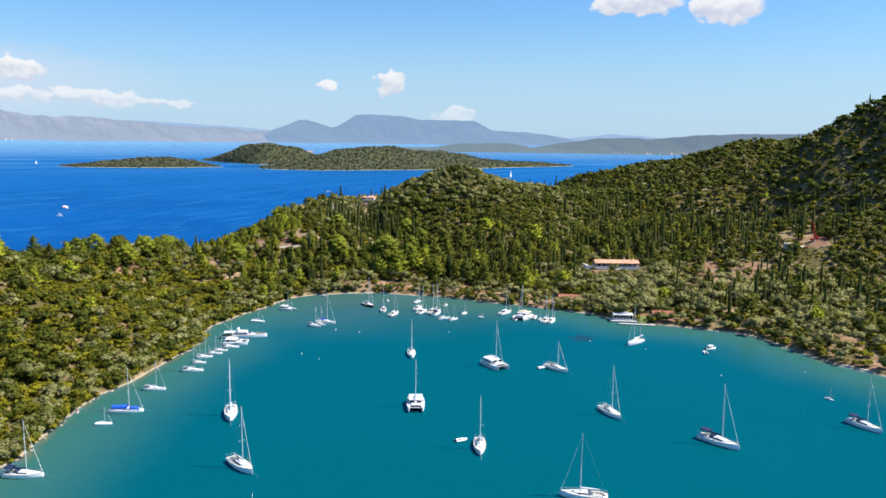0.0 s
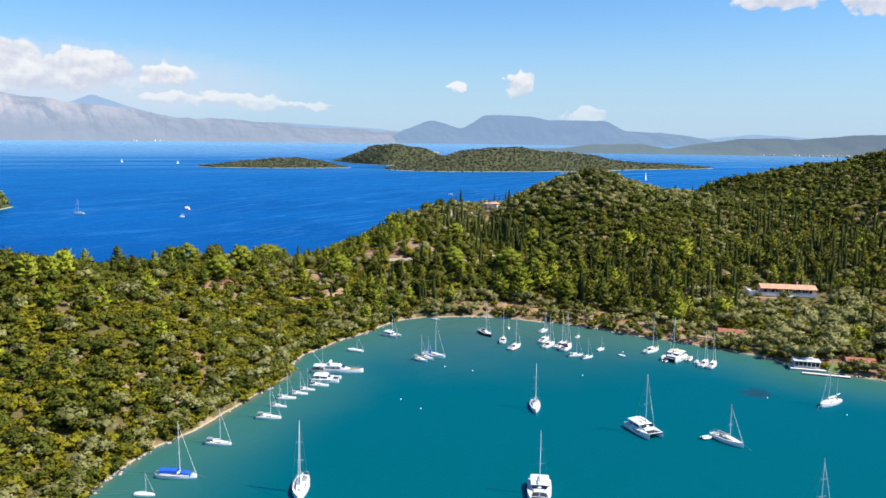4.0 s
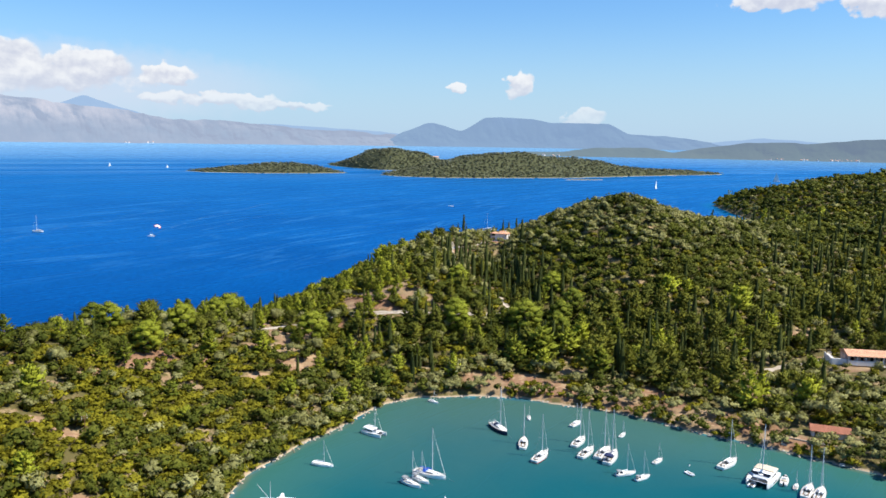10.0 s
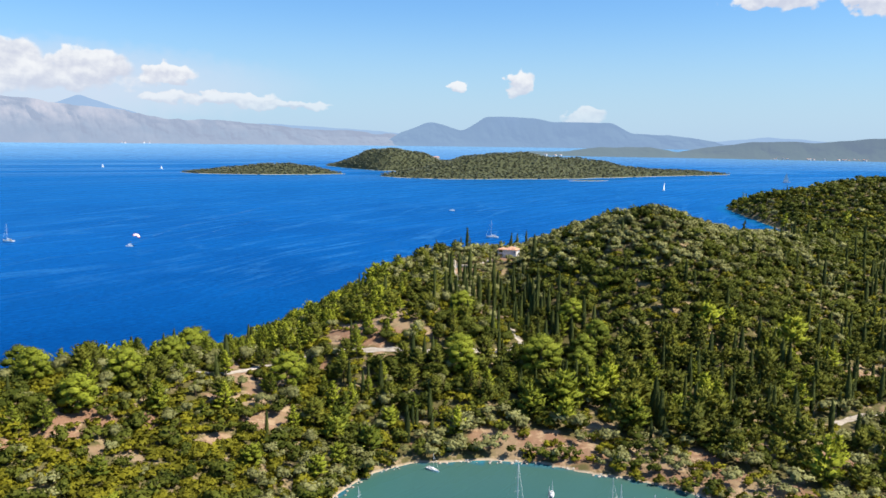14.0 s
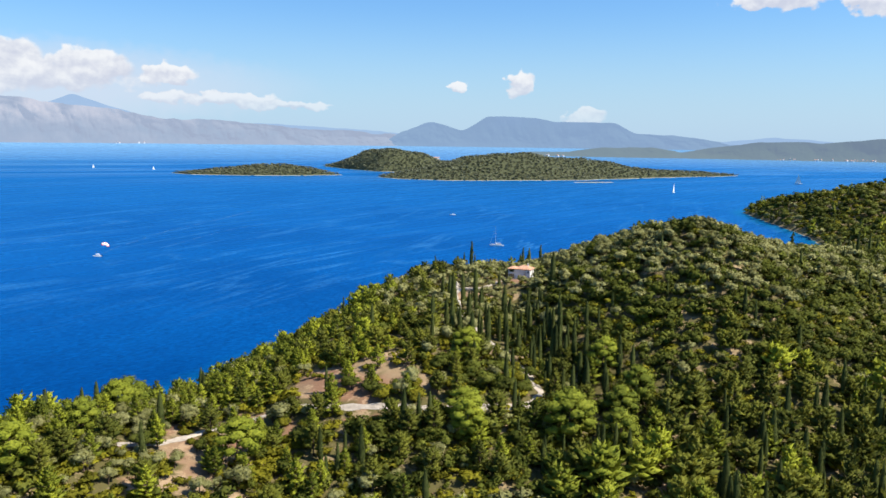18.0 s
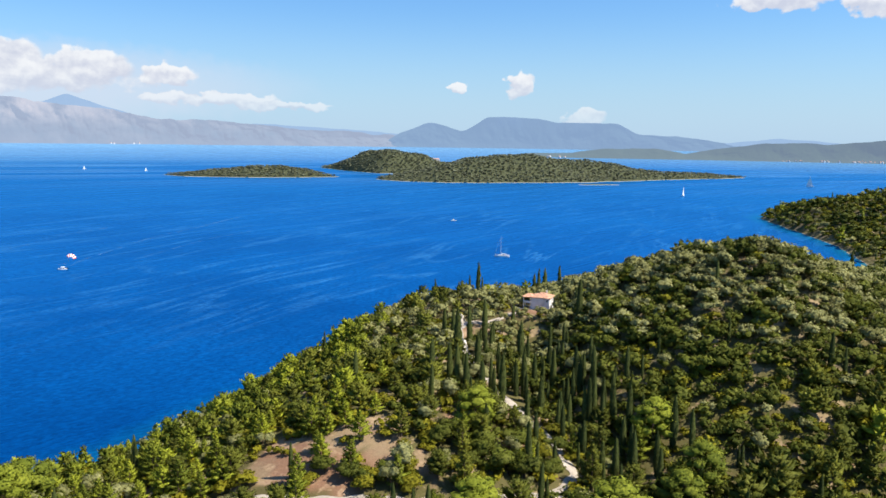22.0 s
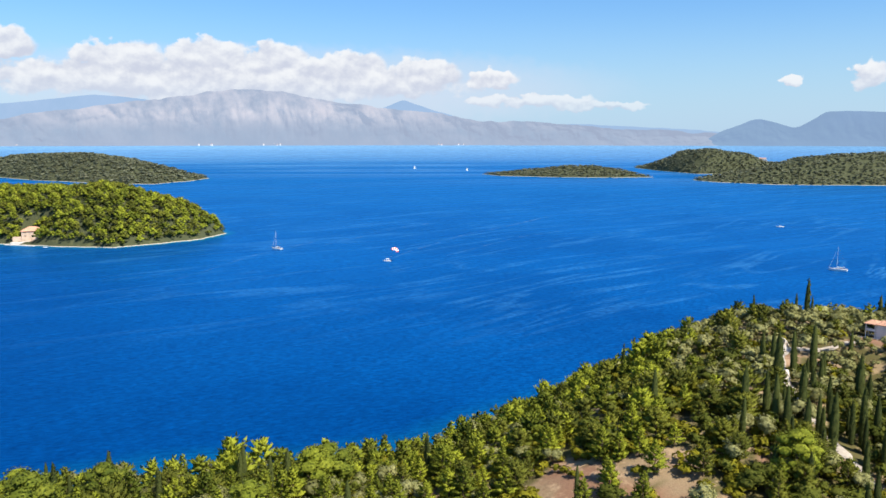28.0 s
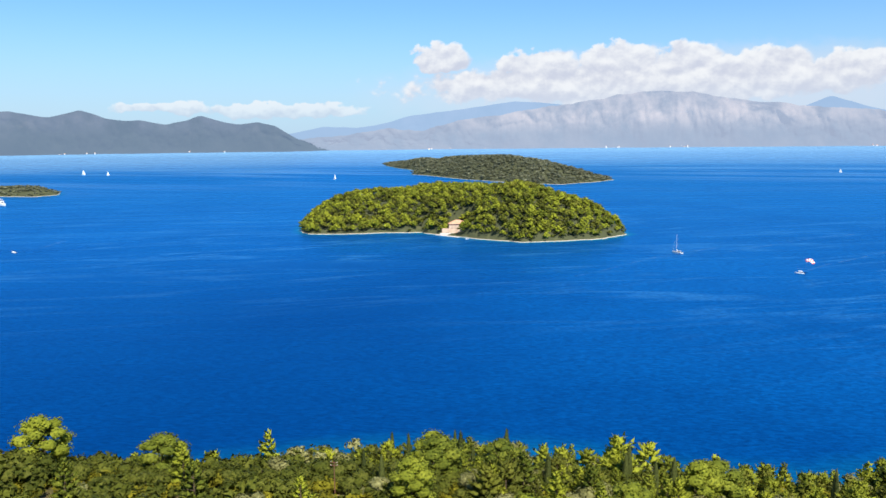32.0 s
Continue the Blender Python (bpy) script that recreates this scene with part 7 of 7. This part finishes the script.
    low = np.clip((30 - d) / 8, 0, 1) * (x > 2) * (x < 190) * (y > 330) * (y < 450)
    w[0] *= 1 - 0.9 * low
    w[1] *= 1 - 0.9 * low
    w[2] += 1.5 * low
    share = np.cumsum(w, 0) / w.sum(0)
    kind = (rng.random(len(x)) > share).sum(0)
    bare = 0.74 * bareness(x, y)
    bare = np.maximum(bare, np.clip((3.1 - road_gap(x, y)) / 0.8, 0, 1))
    beach = np.clip((2.6 - d) / 1.5, 0, 1) * 0.6 + 0.0
    thin = 0.06 + 0.94 * np.clip(np.maximum(bare, beach), 0, 1)
    stay = (rng.random(len(x)) > np.where(np.maximum(bare, beach) > 0, thin, 0.07)) & (d > 0.4)
    house_gap = np.minimum(to_line(x, y, 40, 612, 36, 604)[0] + 2, to_line(x, y, 191, 436, 222, 431)[0] - 1.0)
    house_gap = np.minimum(house_gap, np.minimum(to_line(x, y, 141, 361, 152, 356)[0] + 2.5, to_line(x, y, 181, 310, 191, 308)[0] + 3.5))
    house_gap = np.minimum(house_gap, to_line(x, y, 357, 422, 353, 414)[0] + 3)
    stay &= house_gap > 9
    # low growth only on the open ground before the houses
    open_front = (to_line(x, y, 186, 421, 216, 415)[0] < 11) | (to_line(x, y, 36, 598, 33, 586)[0] < 9) | (to_line(x, y, 139, 352, 150, 347)[0] < 4) | (to_line(x, y, 176, 304, 190, 301)[0] < 8) | (to_line(x, y, 350, 412, 334, 386)[0] < 9)
    kind = np.where(open_front & (kind != 2), 4, kind)
    # pines stand well apart, shrubs fill the room between them
    pines = np.flatnonzero(kind == 0)
    gap = np.where((x[pines] < -35) & (y[pines] > 440), 6.2, 7.8)
    cell = np.floor(x[pines] / gap).astype(int) * 10007 + np.floor(y[pines] / gap).astype(int)
    kept = pines[np.unique(cell, return_index=True)[1]]
    kind[pines] = 4
    kind[kept] = 0
    size = rng.uniform(0.6, 1.0, len(x)) * rng.uniform(0.85, 1.6, len(x)) * np.array([1.12, 1.12, 1.08, 1.0, 1.08])[kind]
    size = np.where(kind == 0, (1 + 0.28 * np.clip(head, 0, 1) + 0.22 * np.exp(-((ridge_d / 40) ** 2)) * (x < 20) * (y < 480)) * rng.uniform(0.72, 1.2, len(x)) * np.where(rng.random(len(x)) < 0.12, 1.35, 1.0), size)
    size *= 1 - 0.22 * (kind == 0) * (x < 40) * np.clip((y - 415) / 40 + np.clip((-120 - x) / 30, 0, 1), 0, 1)
    size *= np.where(open_front, np.where(kind == 2, 0.75, 0.55), 1.0)
    size *= 1 + 0.35 * (kind == 2) * np.clip(grove, 0, 1)
    stay &= in_sight(x, y, z)
    return x[stay], y[stay], z[stay] - 0.25, kind[stay], size[stay], rng.random(len(x))[stay]


def plant_stuff(name, label, kind, shapes, x, y, z, size, tint, wide=1.0, leaf=None, tall=1.0):
    """Uncounted plants of one kind as one mesh."""
    rng = np.random.default_rng(len(x))
    pick, turn = rng.integers(0, len(shapes), len(x)), rng.uniform(0, 6.283, len(x))
    verts, tris, normals, tints, count = [], [], [], [], 0
    for s, (v, t, nv) in enumerate(shapes):
        m = np.flatnonzero(pick == s)
        if not len(m):
            continue
        c, sn = np.cos(turn[m])[:, None], np.sin(turn[m])[:, None]
        girth = size[m][:, None] * wide * rng.uniform(0.85, 1.15, (len(m), 1))
        px = (v[:, 0] * c - v[:, 1] * sn) * girth + x[m][:, None]
        py = (v[:, 0] * sn + v[:, 1] * c) * girth + y[m][:, None]
        pz = v[:, 2] * (size[m][:, None] * tall) + z[m][:, None]
        verts.append(np.stack([px, py, pz], -1).reshape(-1, 3))
        normals.append(np.stack([nv[:, 0] * c - nv[:, 1] * sn, nv[:, 0] * sn + nv[:, 1] * c, np.repeat(nv[None, :, 2], len(m), 0)], -1).reshape(-1, 3))
        tris.append((t[None] + (np.arange(len(m)) * len(v))[:, None, None]).reshape(-1, 3) + count)
        tints.append(np.repeat(tint[m], len(v)))
        count += len(v) * len(m)
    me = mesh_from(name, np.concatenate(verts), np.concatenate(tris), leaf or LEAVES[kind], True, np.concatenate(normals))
    point_values(me, "tint", np.concatenate(tints))
    return tagged(new(name, me), label, "woods", kind="stuff")


LABELS = {"pine": ("pine_tree", "bright green pine with tiers of upturned needles", "pines of the headland"),
          "cypress": ("cypress_tree", "tall narrow dark green cypress", "cypresses of the headland"),
          "olive": ("olive_tree", "silvery grey-green olive with a loose round head", "olives of the headland"),
          "oak": ("holm_oak", "dark green holm oak with a dense rounded head", "oaks of the headland"),
          "shrub": ("maquis_shrub", "low rounded evergreen maquis shrub on dry ground", "shrubs of the headland")}
STUFF = {"pine": ("pine_woods", "bright green pines across the slopes"), "umbrella": ("umbrella_pine_woods", "broad domed bright green pines"), "shade": ("dark_pine_woods", "broad domed dark green pines"), "cypress": ("cypress_woods", "dark narrow cypresses in rows and groups"),
         "olive": ("olive_groves", "silvery olive trees in loose groves"), "oak": ("oak_woods", "dense dark green oak scrub over the hills"),
         "shrub": ("maquis_scrub", "dense green and olive maquis scrub on the slopes")}
FULL = {"pine": (1500, 34), "cypress": (420, 10), "olive": (440, 6), "oak": (440, 6), "shrub": (300, 4)}
MIDDLE = {"pine": (190, 20), "cypress": (50, 6), "olive": (84, 4), "oak": (74, 4), "shrub": (56, 3)}
SPARE = {"pine": (110, 13), "cypress": (26, 5), "olive": (50, 3), "oak": (42, 3), "shrub": (30, 2)}
DISTANT = {"pine": (30, 7), "cypress": (10, 4), "olive": (22, 2), "oak": (24, 2), "shrub": (18, 1)}


def shore_fringe():
    """Shrubs and olives right down to the rocks of the bay."""
    rng = np.random.default_rng(57)
    rows = []
    for (ax, ay), (bx, by) in zip(BAY, BAY[1:]):
        far = math.hypot(bx - ax, by - ay)
        nx, ny = -(by - ay) / far, (bx - ax) / far
        if not inside(np.array([(ax + bx) / 2 + nx * 4]), np.array([(ay + by) / 2 + ny * 4]), COAST + COAST_SEA)[0]:
            nx, ny = -nx, -ny
        thick = 1.0 if ay < 385 and ax < 0 else 0.25
        for _ in range(int(far * 1.5 * thick)):
            u, d = rng.random(), rng.uniform(0.3, 4.8)
            rows.append((ax + (bx - ax) * u + nx * d, ay + (by - ay) * u + ny * d, rng.choice((2, 3, 4, 4)), rng.uniform(0.7, 1.15)))
    x, y, kind, size = (np.array(c) for c in zip(*rows))
    z = ground_z(x, y)
    stay = (z > 0.05) & (road_gap(x, y) > 1.5)
    return tuple(c[stay] for c in (x, y, z - 0.3, kind.astype(int), size, rng.random(len(x))))


def tall_trees():
    """The tall pines and cypresses that stand out on the spine of the headland."""
    pines = ((-162, 354, 1.2), (-142, 398, 1.3), (-140, 432, 1.25), (-150, 480, 1.15), (-142, 476, 1.1), (-122, 438, 1.2), (-116, 452, 1.1), (-100, 422, 1.0), (-88, 440, 1.0), (-80, 488, 1.1), (-82, 555, 1.0), (-124, 368, 1.15),
             (-142, 372, 1.1), (-70, 432, 0.85), (-174, 262, 1.1), (-164, 274, 1.2), (-160, 284, 1.1), (-180, 358, 1.2), (-148, 222, 0.9), (-184, 436, 1.5), (-174, 454, 1.3), (-162, 496, 1.3), (-154, 502, 1.2), (-128, 454, 0.95),
             (-216, 334, 1.5), (-202, 360, 1.35), (-158, 418, 1.45), (-194, 455, 1.1), (-150, 405, 1.15), (-133, 415, 1.1))
    spires = ((-170, 402, 0.9), (-158, 400, 0.9), (-182, 406, 0.9), (-216, 442, 1.0), (-212, 446, 1.0), (-214, 434, 0.8), (-206, 462, 1.0), (-196, 458, 0.9), (-6, 640, 0.95), (44, 652, 1.25), (54, 652, 1.1), (16, 642, 0.9), (10, 636, 0.95), (-52, 600, 1.0),
              (43, 648, 0.8), (190, 568, 1.05), (186, 570, 0.95), (206, 612, 0.8), (220, 625, 0.8), (164, 400, 1.5), (26, 590, 0.9), (52, 592, 1.0))
    x, y, kind, size = (np.array(c) for c in zip(*((px, py, 0, s) for px, py, s in pines), *((px, py, 1, s) for px, py, s in spires)))
    x, y = x.astype(float), y.astype(float)
    return x, y, ground_z(x, y) - 0.25, kind.astype(int), size, np.linspace(0.1, 0.9, len(x))


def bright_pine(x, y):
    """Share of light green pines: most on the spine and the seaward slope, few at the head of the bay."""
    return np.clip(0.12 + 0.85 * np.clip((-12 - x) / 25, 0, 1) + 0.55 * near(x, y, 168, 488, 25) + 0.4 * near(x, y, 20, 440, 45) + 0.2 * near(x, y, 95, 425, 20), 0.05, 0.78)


def plant_woods():
    track = lambda x, y: np.minimum(to_line(x, y, 0, 60, 0, 300)[0], 1e9)  # noqa: E731
    inner = scatter(4.05, (-470, 470, 60, 740), lambda x, y: (track(x, y) < 430) & (ground_z(x, y) > 0.6) & (y > 90 - 0.3 * x) & ((x < 60) | (y > 190)), 51)
    outer = scatter(5.6, (-560, 760, 60, 1150), lambda x, y: (track(x, y) >= 430) & (ground_z(x, y) > 0.6) & (np.hypot(x, y - 100) < 1000) & (y > 0.42 * x + 60) & ((x > 0) | (y > 150)), 52)
    brink = scatter(7.2, (380, 1150, 850, 1620), lambda x, y: (ground_z(x, y) > 0.6) & (np.hypot(x, y - 100) >= 1000) & (y > 0.9 * x + 60), 53)
    behind = scatter(8.5, (-420, -90, -190, 200), lambda x, y: (ground_z(x, y) > 0.6) & (y <= 90 - 0.3 * x), 56)
    eastern = scatter(8.5, (225, 520, -190, 192), lambda x, y: (ground_z(x, y) > 0.6) & (y <= 190), 57)
    thickets = [scatter(gap, box, lambda x, y: (ground_z(x, y) > 0.6) & (bareness(x, y) < 0.2), seed) for gap, box, seed in ((4.9, (20, 330, 500, 700), 54), (4.2, (-260, -45, 110, 430), 55), (4.9, (-150, 40, 412, 570), 58))]
    thickets = [tuple(c[low[3] >= 2] for c in low) for low in thickets]   # low growth only
    inner = tuple(np.concatenate(group) for group in zip(inner, *thickets, shore_fringe(), tall_trees()))
    for k, kind in enumerate(KINDS):
        rng = np.random.default_rng(60 + k)
        x, y, z, kinds, size, tint = inner
        mine = np.flatnonzero(kinds == k)
        # the plants nearest to the way stand as things of their own
        far = np.minimum(to_line(x[mine], y[mine], -205, 330, -150, 415)[0], to_line(x[mine], y[mine], -150, 415, 30, 500)[0])
        mine = mine[np.argsort(far)]
        count = 170 if kind in ("shrub", "oak") else 220
        single, rest = mine[:count], mine[count:]
        models = []
        for turn in range(11 if kind == "pine" else 5):
            name, label, group = LABELS[kind]
            leaf = LEAVES[kind]
            if turn >= 8:
                label = "old bright green pine with a rounded head of cushions"
            elif turn >= 5:
                label, leaf = "pine with tiers of upturned needles in a darker green", M_PINE_DARK
            thing = tagged(new(name), label, "shrub" if kind == "shrub" else "tree", group)
            bark = new("trunk", mesh_from("trunk", *stem(kind, rng), M_BARK))
            head = new("crown", leafy("crown", crown("round_pine", rng, 1500, 22) if turn >= 8 else crown(kind, rng, *FULL[kind]), leaf))
            bark.parent = head.parent = thing
            models.append(thing)
        base_girth, used = 1.25 if kind in ("shrub", "oak") else 1.05, set()
        for n, i in enumerate(single):
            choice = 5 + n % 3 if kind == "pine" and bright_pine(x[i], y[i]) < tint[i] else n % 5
            if kind == "pine" and size[i] >= 1.27:
                choice = 8 + n % 3
            model = models[choice] if choice not in used else copy_thing(models[choice], Matrix())
            used.add(choice)
            s = size[i]
            girth = base_girth * (1.12 if kind == "pine" and s >= 1.27 else 1.0)
            model.matrix_basis = Matrix.LocRotScale((x[i], y[i], z[i]), Euler((0, 0, rng.uniform(0, 6.28))), (s * girth * rng.uniform(0.88, 1.12), s * girth * rng.uniform(0.88, 1.12), s))
        wide = {"shrub": 1.25, "oak": 1.12, "olive": 1.12, "pine": 1.05, "cypress": 1.0}[kind]
        tall = {"oak": 1.06}.get(kind, 1.0)
        off = track(x[rest], y[rest])
        for detail, band in ((MIDDLE, rest[off < 300]), (SPARE, rest[off >= 300])):
            if len(band):
                shapes = [crown(kind, rng, *detail[kind]) for _ in range(6)]
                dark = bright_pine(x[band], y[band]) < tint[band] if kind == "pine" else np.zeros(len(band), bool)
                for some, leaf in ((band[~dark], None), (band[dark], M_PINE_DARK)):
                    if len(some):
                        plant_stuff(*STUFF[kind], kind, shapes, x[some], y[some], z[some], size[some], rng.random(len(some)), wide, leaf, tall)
        x, y, z, kinds, size, tint = (np.concatenate(four) for four in zip(outer, brink, behind, eastern))
        mine = np.flatnonzero(kinds == k)
        wide = np.where(np.hypot(x, y - 100)[mine] < 1000, 1.25, 1.7)
        if len(mine):
            shapes = [crown(kind, rng, *DISTANT[kind]) for _ in range(6)]
            plant_stuff(*STUFF[kind], kind, shapes, x[mine], y[mine], z[mine], size[mine] * np.where(kind == "cypress", 1.05, wide), tint[mine], 1.35 if kind in ("shrub", "oak") else 1.1)


plant_woods()


def shore_rocks():
    """Pale boulders along the waterline."""
    rng = np.random.default_rng(91)
    iv, it = ico()
    verts, tris, count = [], [], 0
    for ring, density in ((BAY, 0.9), (NEAR_ISLE[:9], 0.22)):
        pts = np.array(ring, float)
        for a, b in zip(pts, pts[1:]):
            for _ in range(int(np.hypot(*(b - a)) * density)):
                p = a + (b - a) * rng.random() + rng.normal(0, 0.9, 2)
                s = rng.uniform(0.25, 0.8) * (1 if ring[0][0] > -500 else 1.5)
                verts.append(iv * s * rng.uniform(0.6, 1.25, (12, 1)) * (1, 1, 0.6) + (*p, 0.15))
                tris.append(it + count)
                count += 12
    tagged(new("shore_rocks", mesh_from("shore_rocks", np.concatenate(verts), np.concatenate(tris), M_ROCK, False)), "pale limestone boulders along the waterline", "rocks", kind="stuff")


shore_rocks()


def plant_islands():
    rng = np.random.default_rng(77)
    for name in ISLES:
        spacing = {"near_island": 5.6, "far_island": 11.5, "west_islet": 8.5, "domed_island": 9.0, "long_island": 9.5}.get(name, 8.5)
        x0, y0, x1, y1 = island_box(name, 10)
        gx, gy = np.meshgrid(np.arange(x0, x1, spacing), np.arange(y0, y1, spacing))
        x, y = (g.ravel() + rng.uniform(-0.5, 0.5, g.size) * spacing for g in (gx, gy))
        z = island_z(x, y, name)
        ok = (z > (0.7 if name == "near_island" else 1.6)) & (rng.random(len(x)) > 0.04)
        if name == "near_island":
            ok &= (to_line(x, y, -739, 892, -731, 866)[0] > 12.5)
        if name == "domed_island":
            ok &= np.hypot(x + 33, y - 3040) > 22
        if name == "sand_bar" or not ok.any():
            continue
        x, y, z = x[ok], y[ok], z[ok]
        share = rng.random(len(x))
        tint = rng.random(len(x))
        if name == "near_island":
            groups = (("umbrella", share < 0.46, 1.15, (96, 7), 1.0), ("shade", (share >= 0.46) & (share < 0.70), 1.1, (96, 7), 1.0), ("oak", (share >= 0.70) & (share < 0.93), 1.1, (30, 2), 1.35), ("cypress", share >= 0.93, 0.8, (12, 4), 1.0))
        else:
            grow = spacing / 7.0
            groups = (("oak", share < 0.85, 0.95 * grow, (11, 1), 1.9), ("shrub", share >= 0.85, 1.15 * grow, (10, 1), 2.0))
        for kind, m, size, detail, wide in groups:
            shapes = [crown(kind, rng, *detail) for _ in range(5)]
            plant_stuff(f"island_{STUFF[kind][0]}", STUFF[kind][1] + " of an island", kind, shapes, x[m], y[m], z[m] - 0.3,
                        size * rng.uniform(0.75, 1.2, m.sum()), tint[m], wide, None if name == "near_island" else M_SCRUB_HAZED, 1.0 if name == "near_island" else 0.8)


plant_islands()


WAKES = ((((-328, 936), (-333, 993), (-332, 1141), (-310, 1274), (-292, 1421)), 2.4), (((-437, 1000), (-435, 1058), (-433, 1179), (-421, 1234)), 2.2),
         (((-290, 980), (-283, 1027), (-265, 1147), (-239, 1223)), 2.0), (((-440, 780), (-463, 928), (-461, 1018)), 2.0), (((-932, 438), (-960, 470), (-1010, 505)), 3.0),
         (((12, 1374), (60, 1382), (120, 1384)), 2.5))


def wakes():
    """Pale lines of foam and ruffled water that boats have left behind them."""
    mat, n = material("wake_foam", 0.6, 0.0, 0.2)
    n.put((0.10, 0.26, 0.46), n.bsdf.inputs["Base Color"])
    broken = n.math("MULTIPLY", n.ramp(n.noise(0.05, 5.0, 0.7, n.place), 0.40, 0.66), n.ramp(n.noise(0.4, 3.0, 0.6, n.place), 0.3, 0.7))
    n.put(n.math("MULTIPLY", broken, 0.55), n.bsdf.inputs["Alpha"])
    for line, wide in WAKES:
        pts = np.array(line, float)
        u = np.linspace(0, len(pts) - 1, 60)
        x, y = (np.interp(u, np.arange(len(pts)), pts[:, k]) + 3.0 * ripples(u * 40, u * 0 + wide, 60, 71 + k) for k in (0, 1))
        tx, ty = np.gradient(x), np.gradient(y)
        s = np.hypot(tx, ty)
        w = wide * (0.25 + 0.75 * u / u[-1])
        rows = np.stack([np.stack([x + ty / s * w * k, y - tx / s * w * k, x * 0 + 0.12], -1) for k in (-1, 1)], 1).reshape(-1, 3)
        k = np.arange(59) * 2
        me = mesh_from("wake", rows, np.stack([k, k + 1, k + 3, k + 2], -1), mat)
        tagged(new("water_wake", me), "pale broken line of foam left behind a boat", "wake", kind="stuff")


wakes()
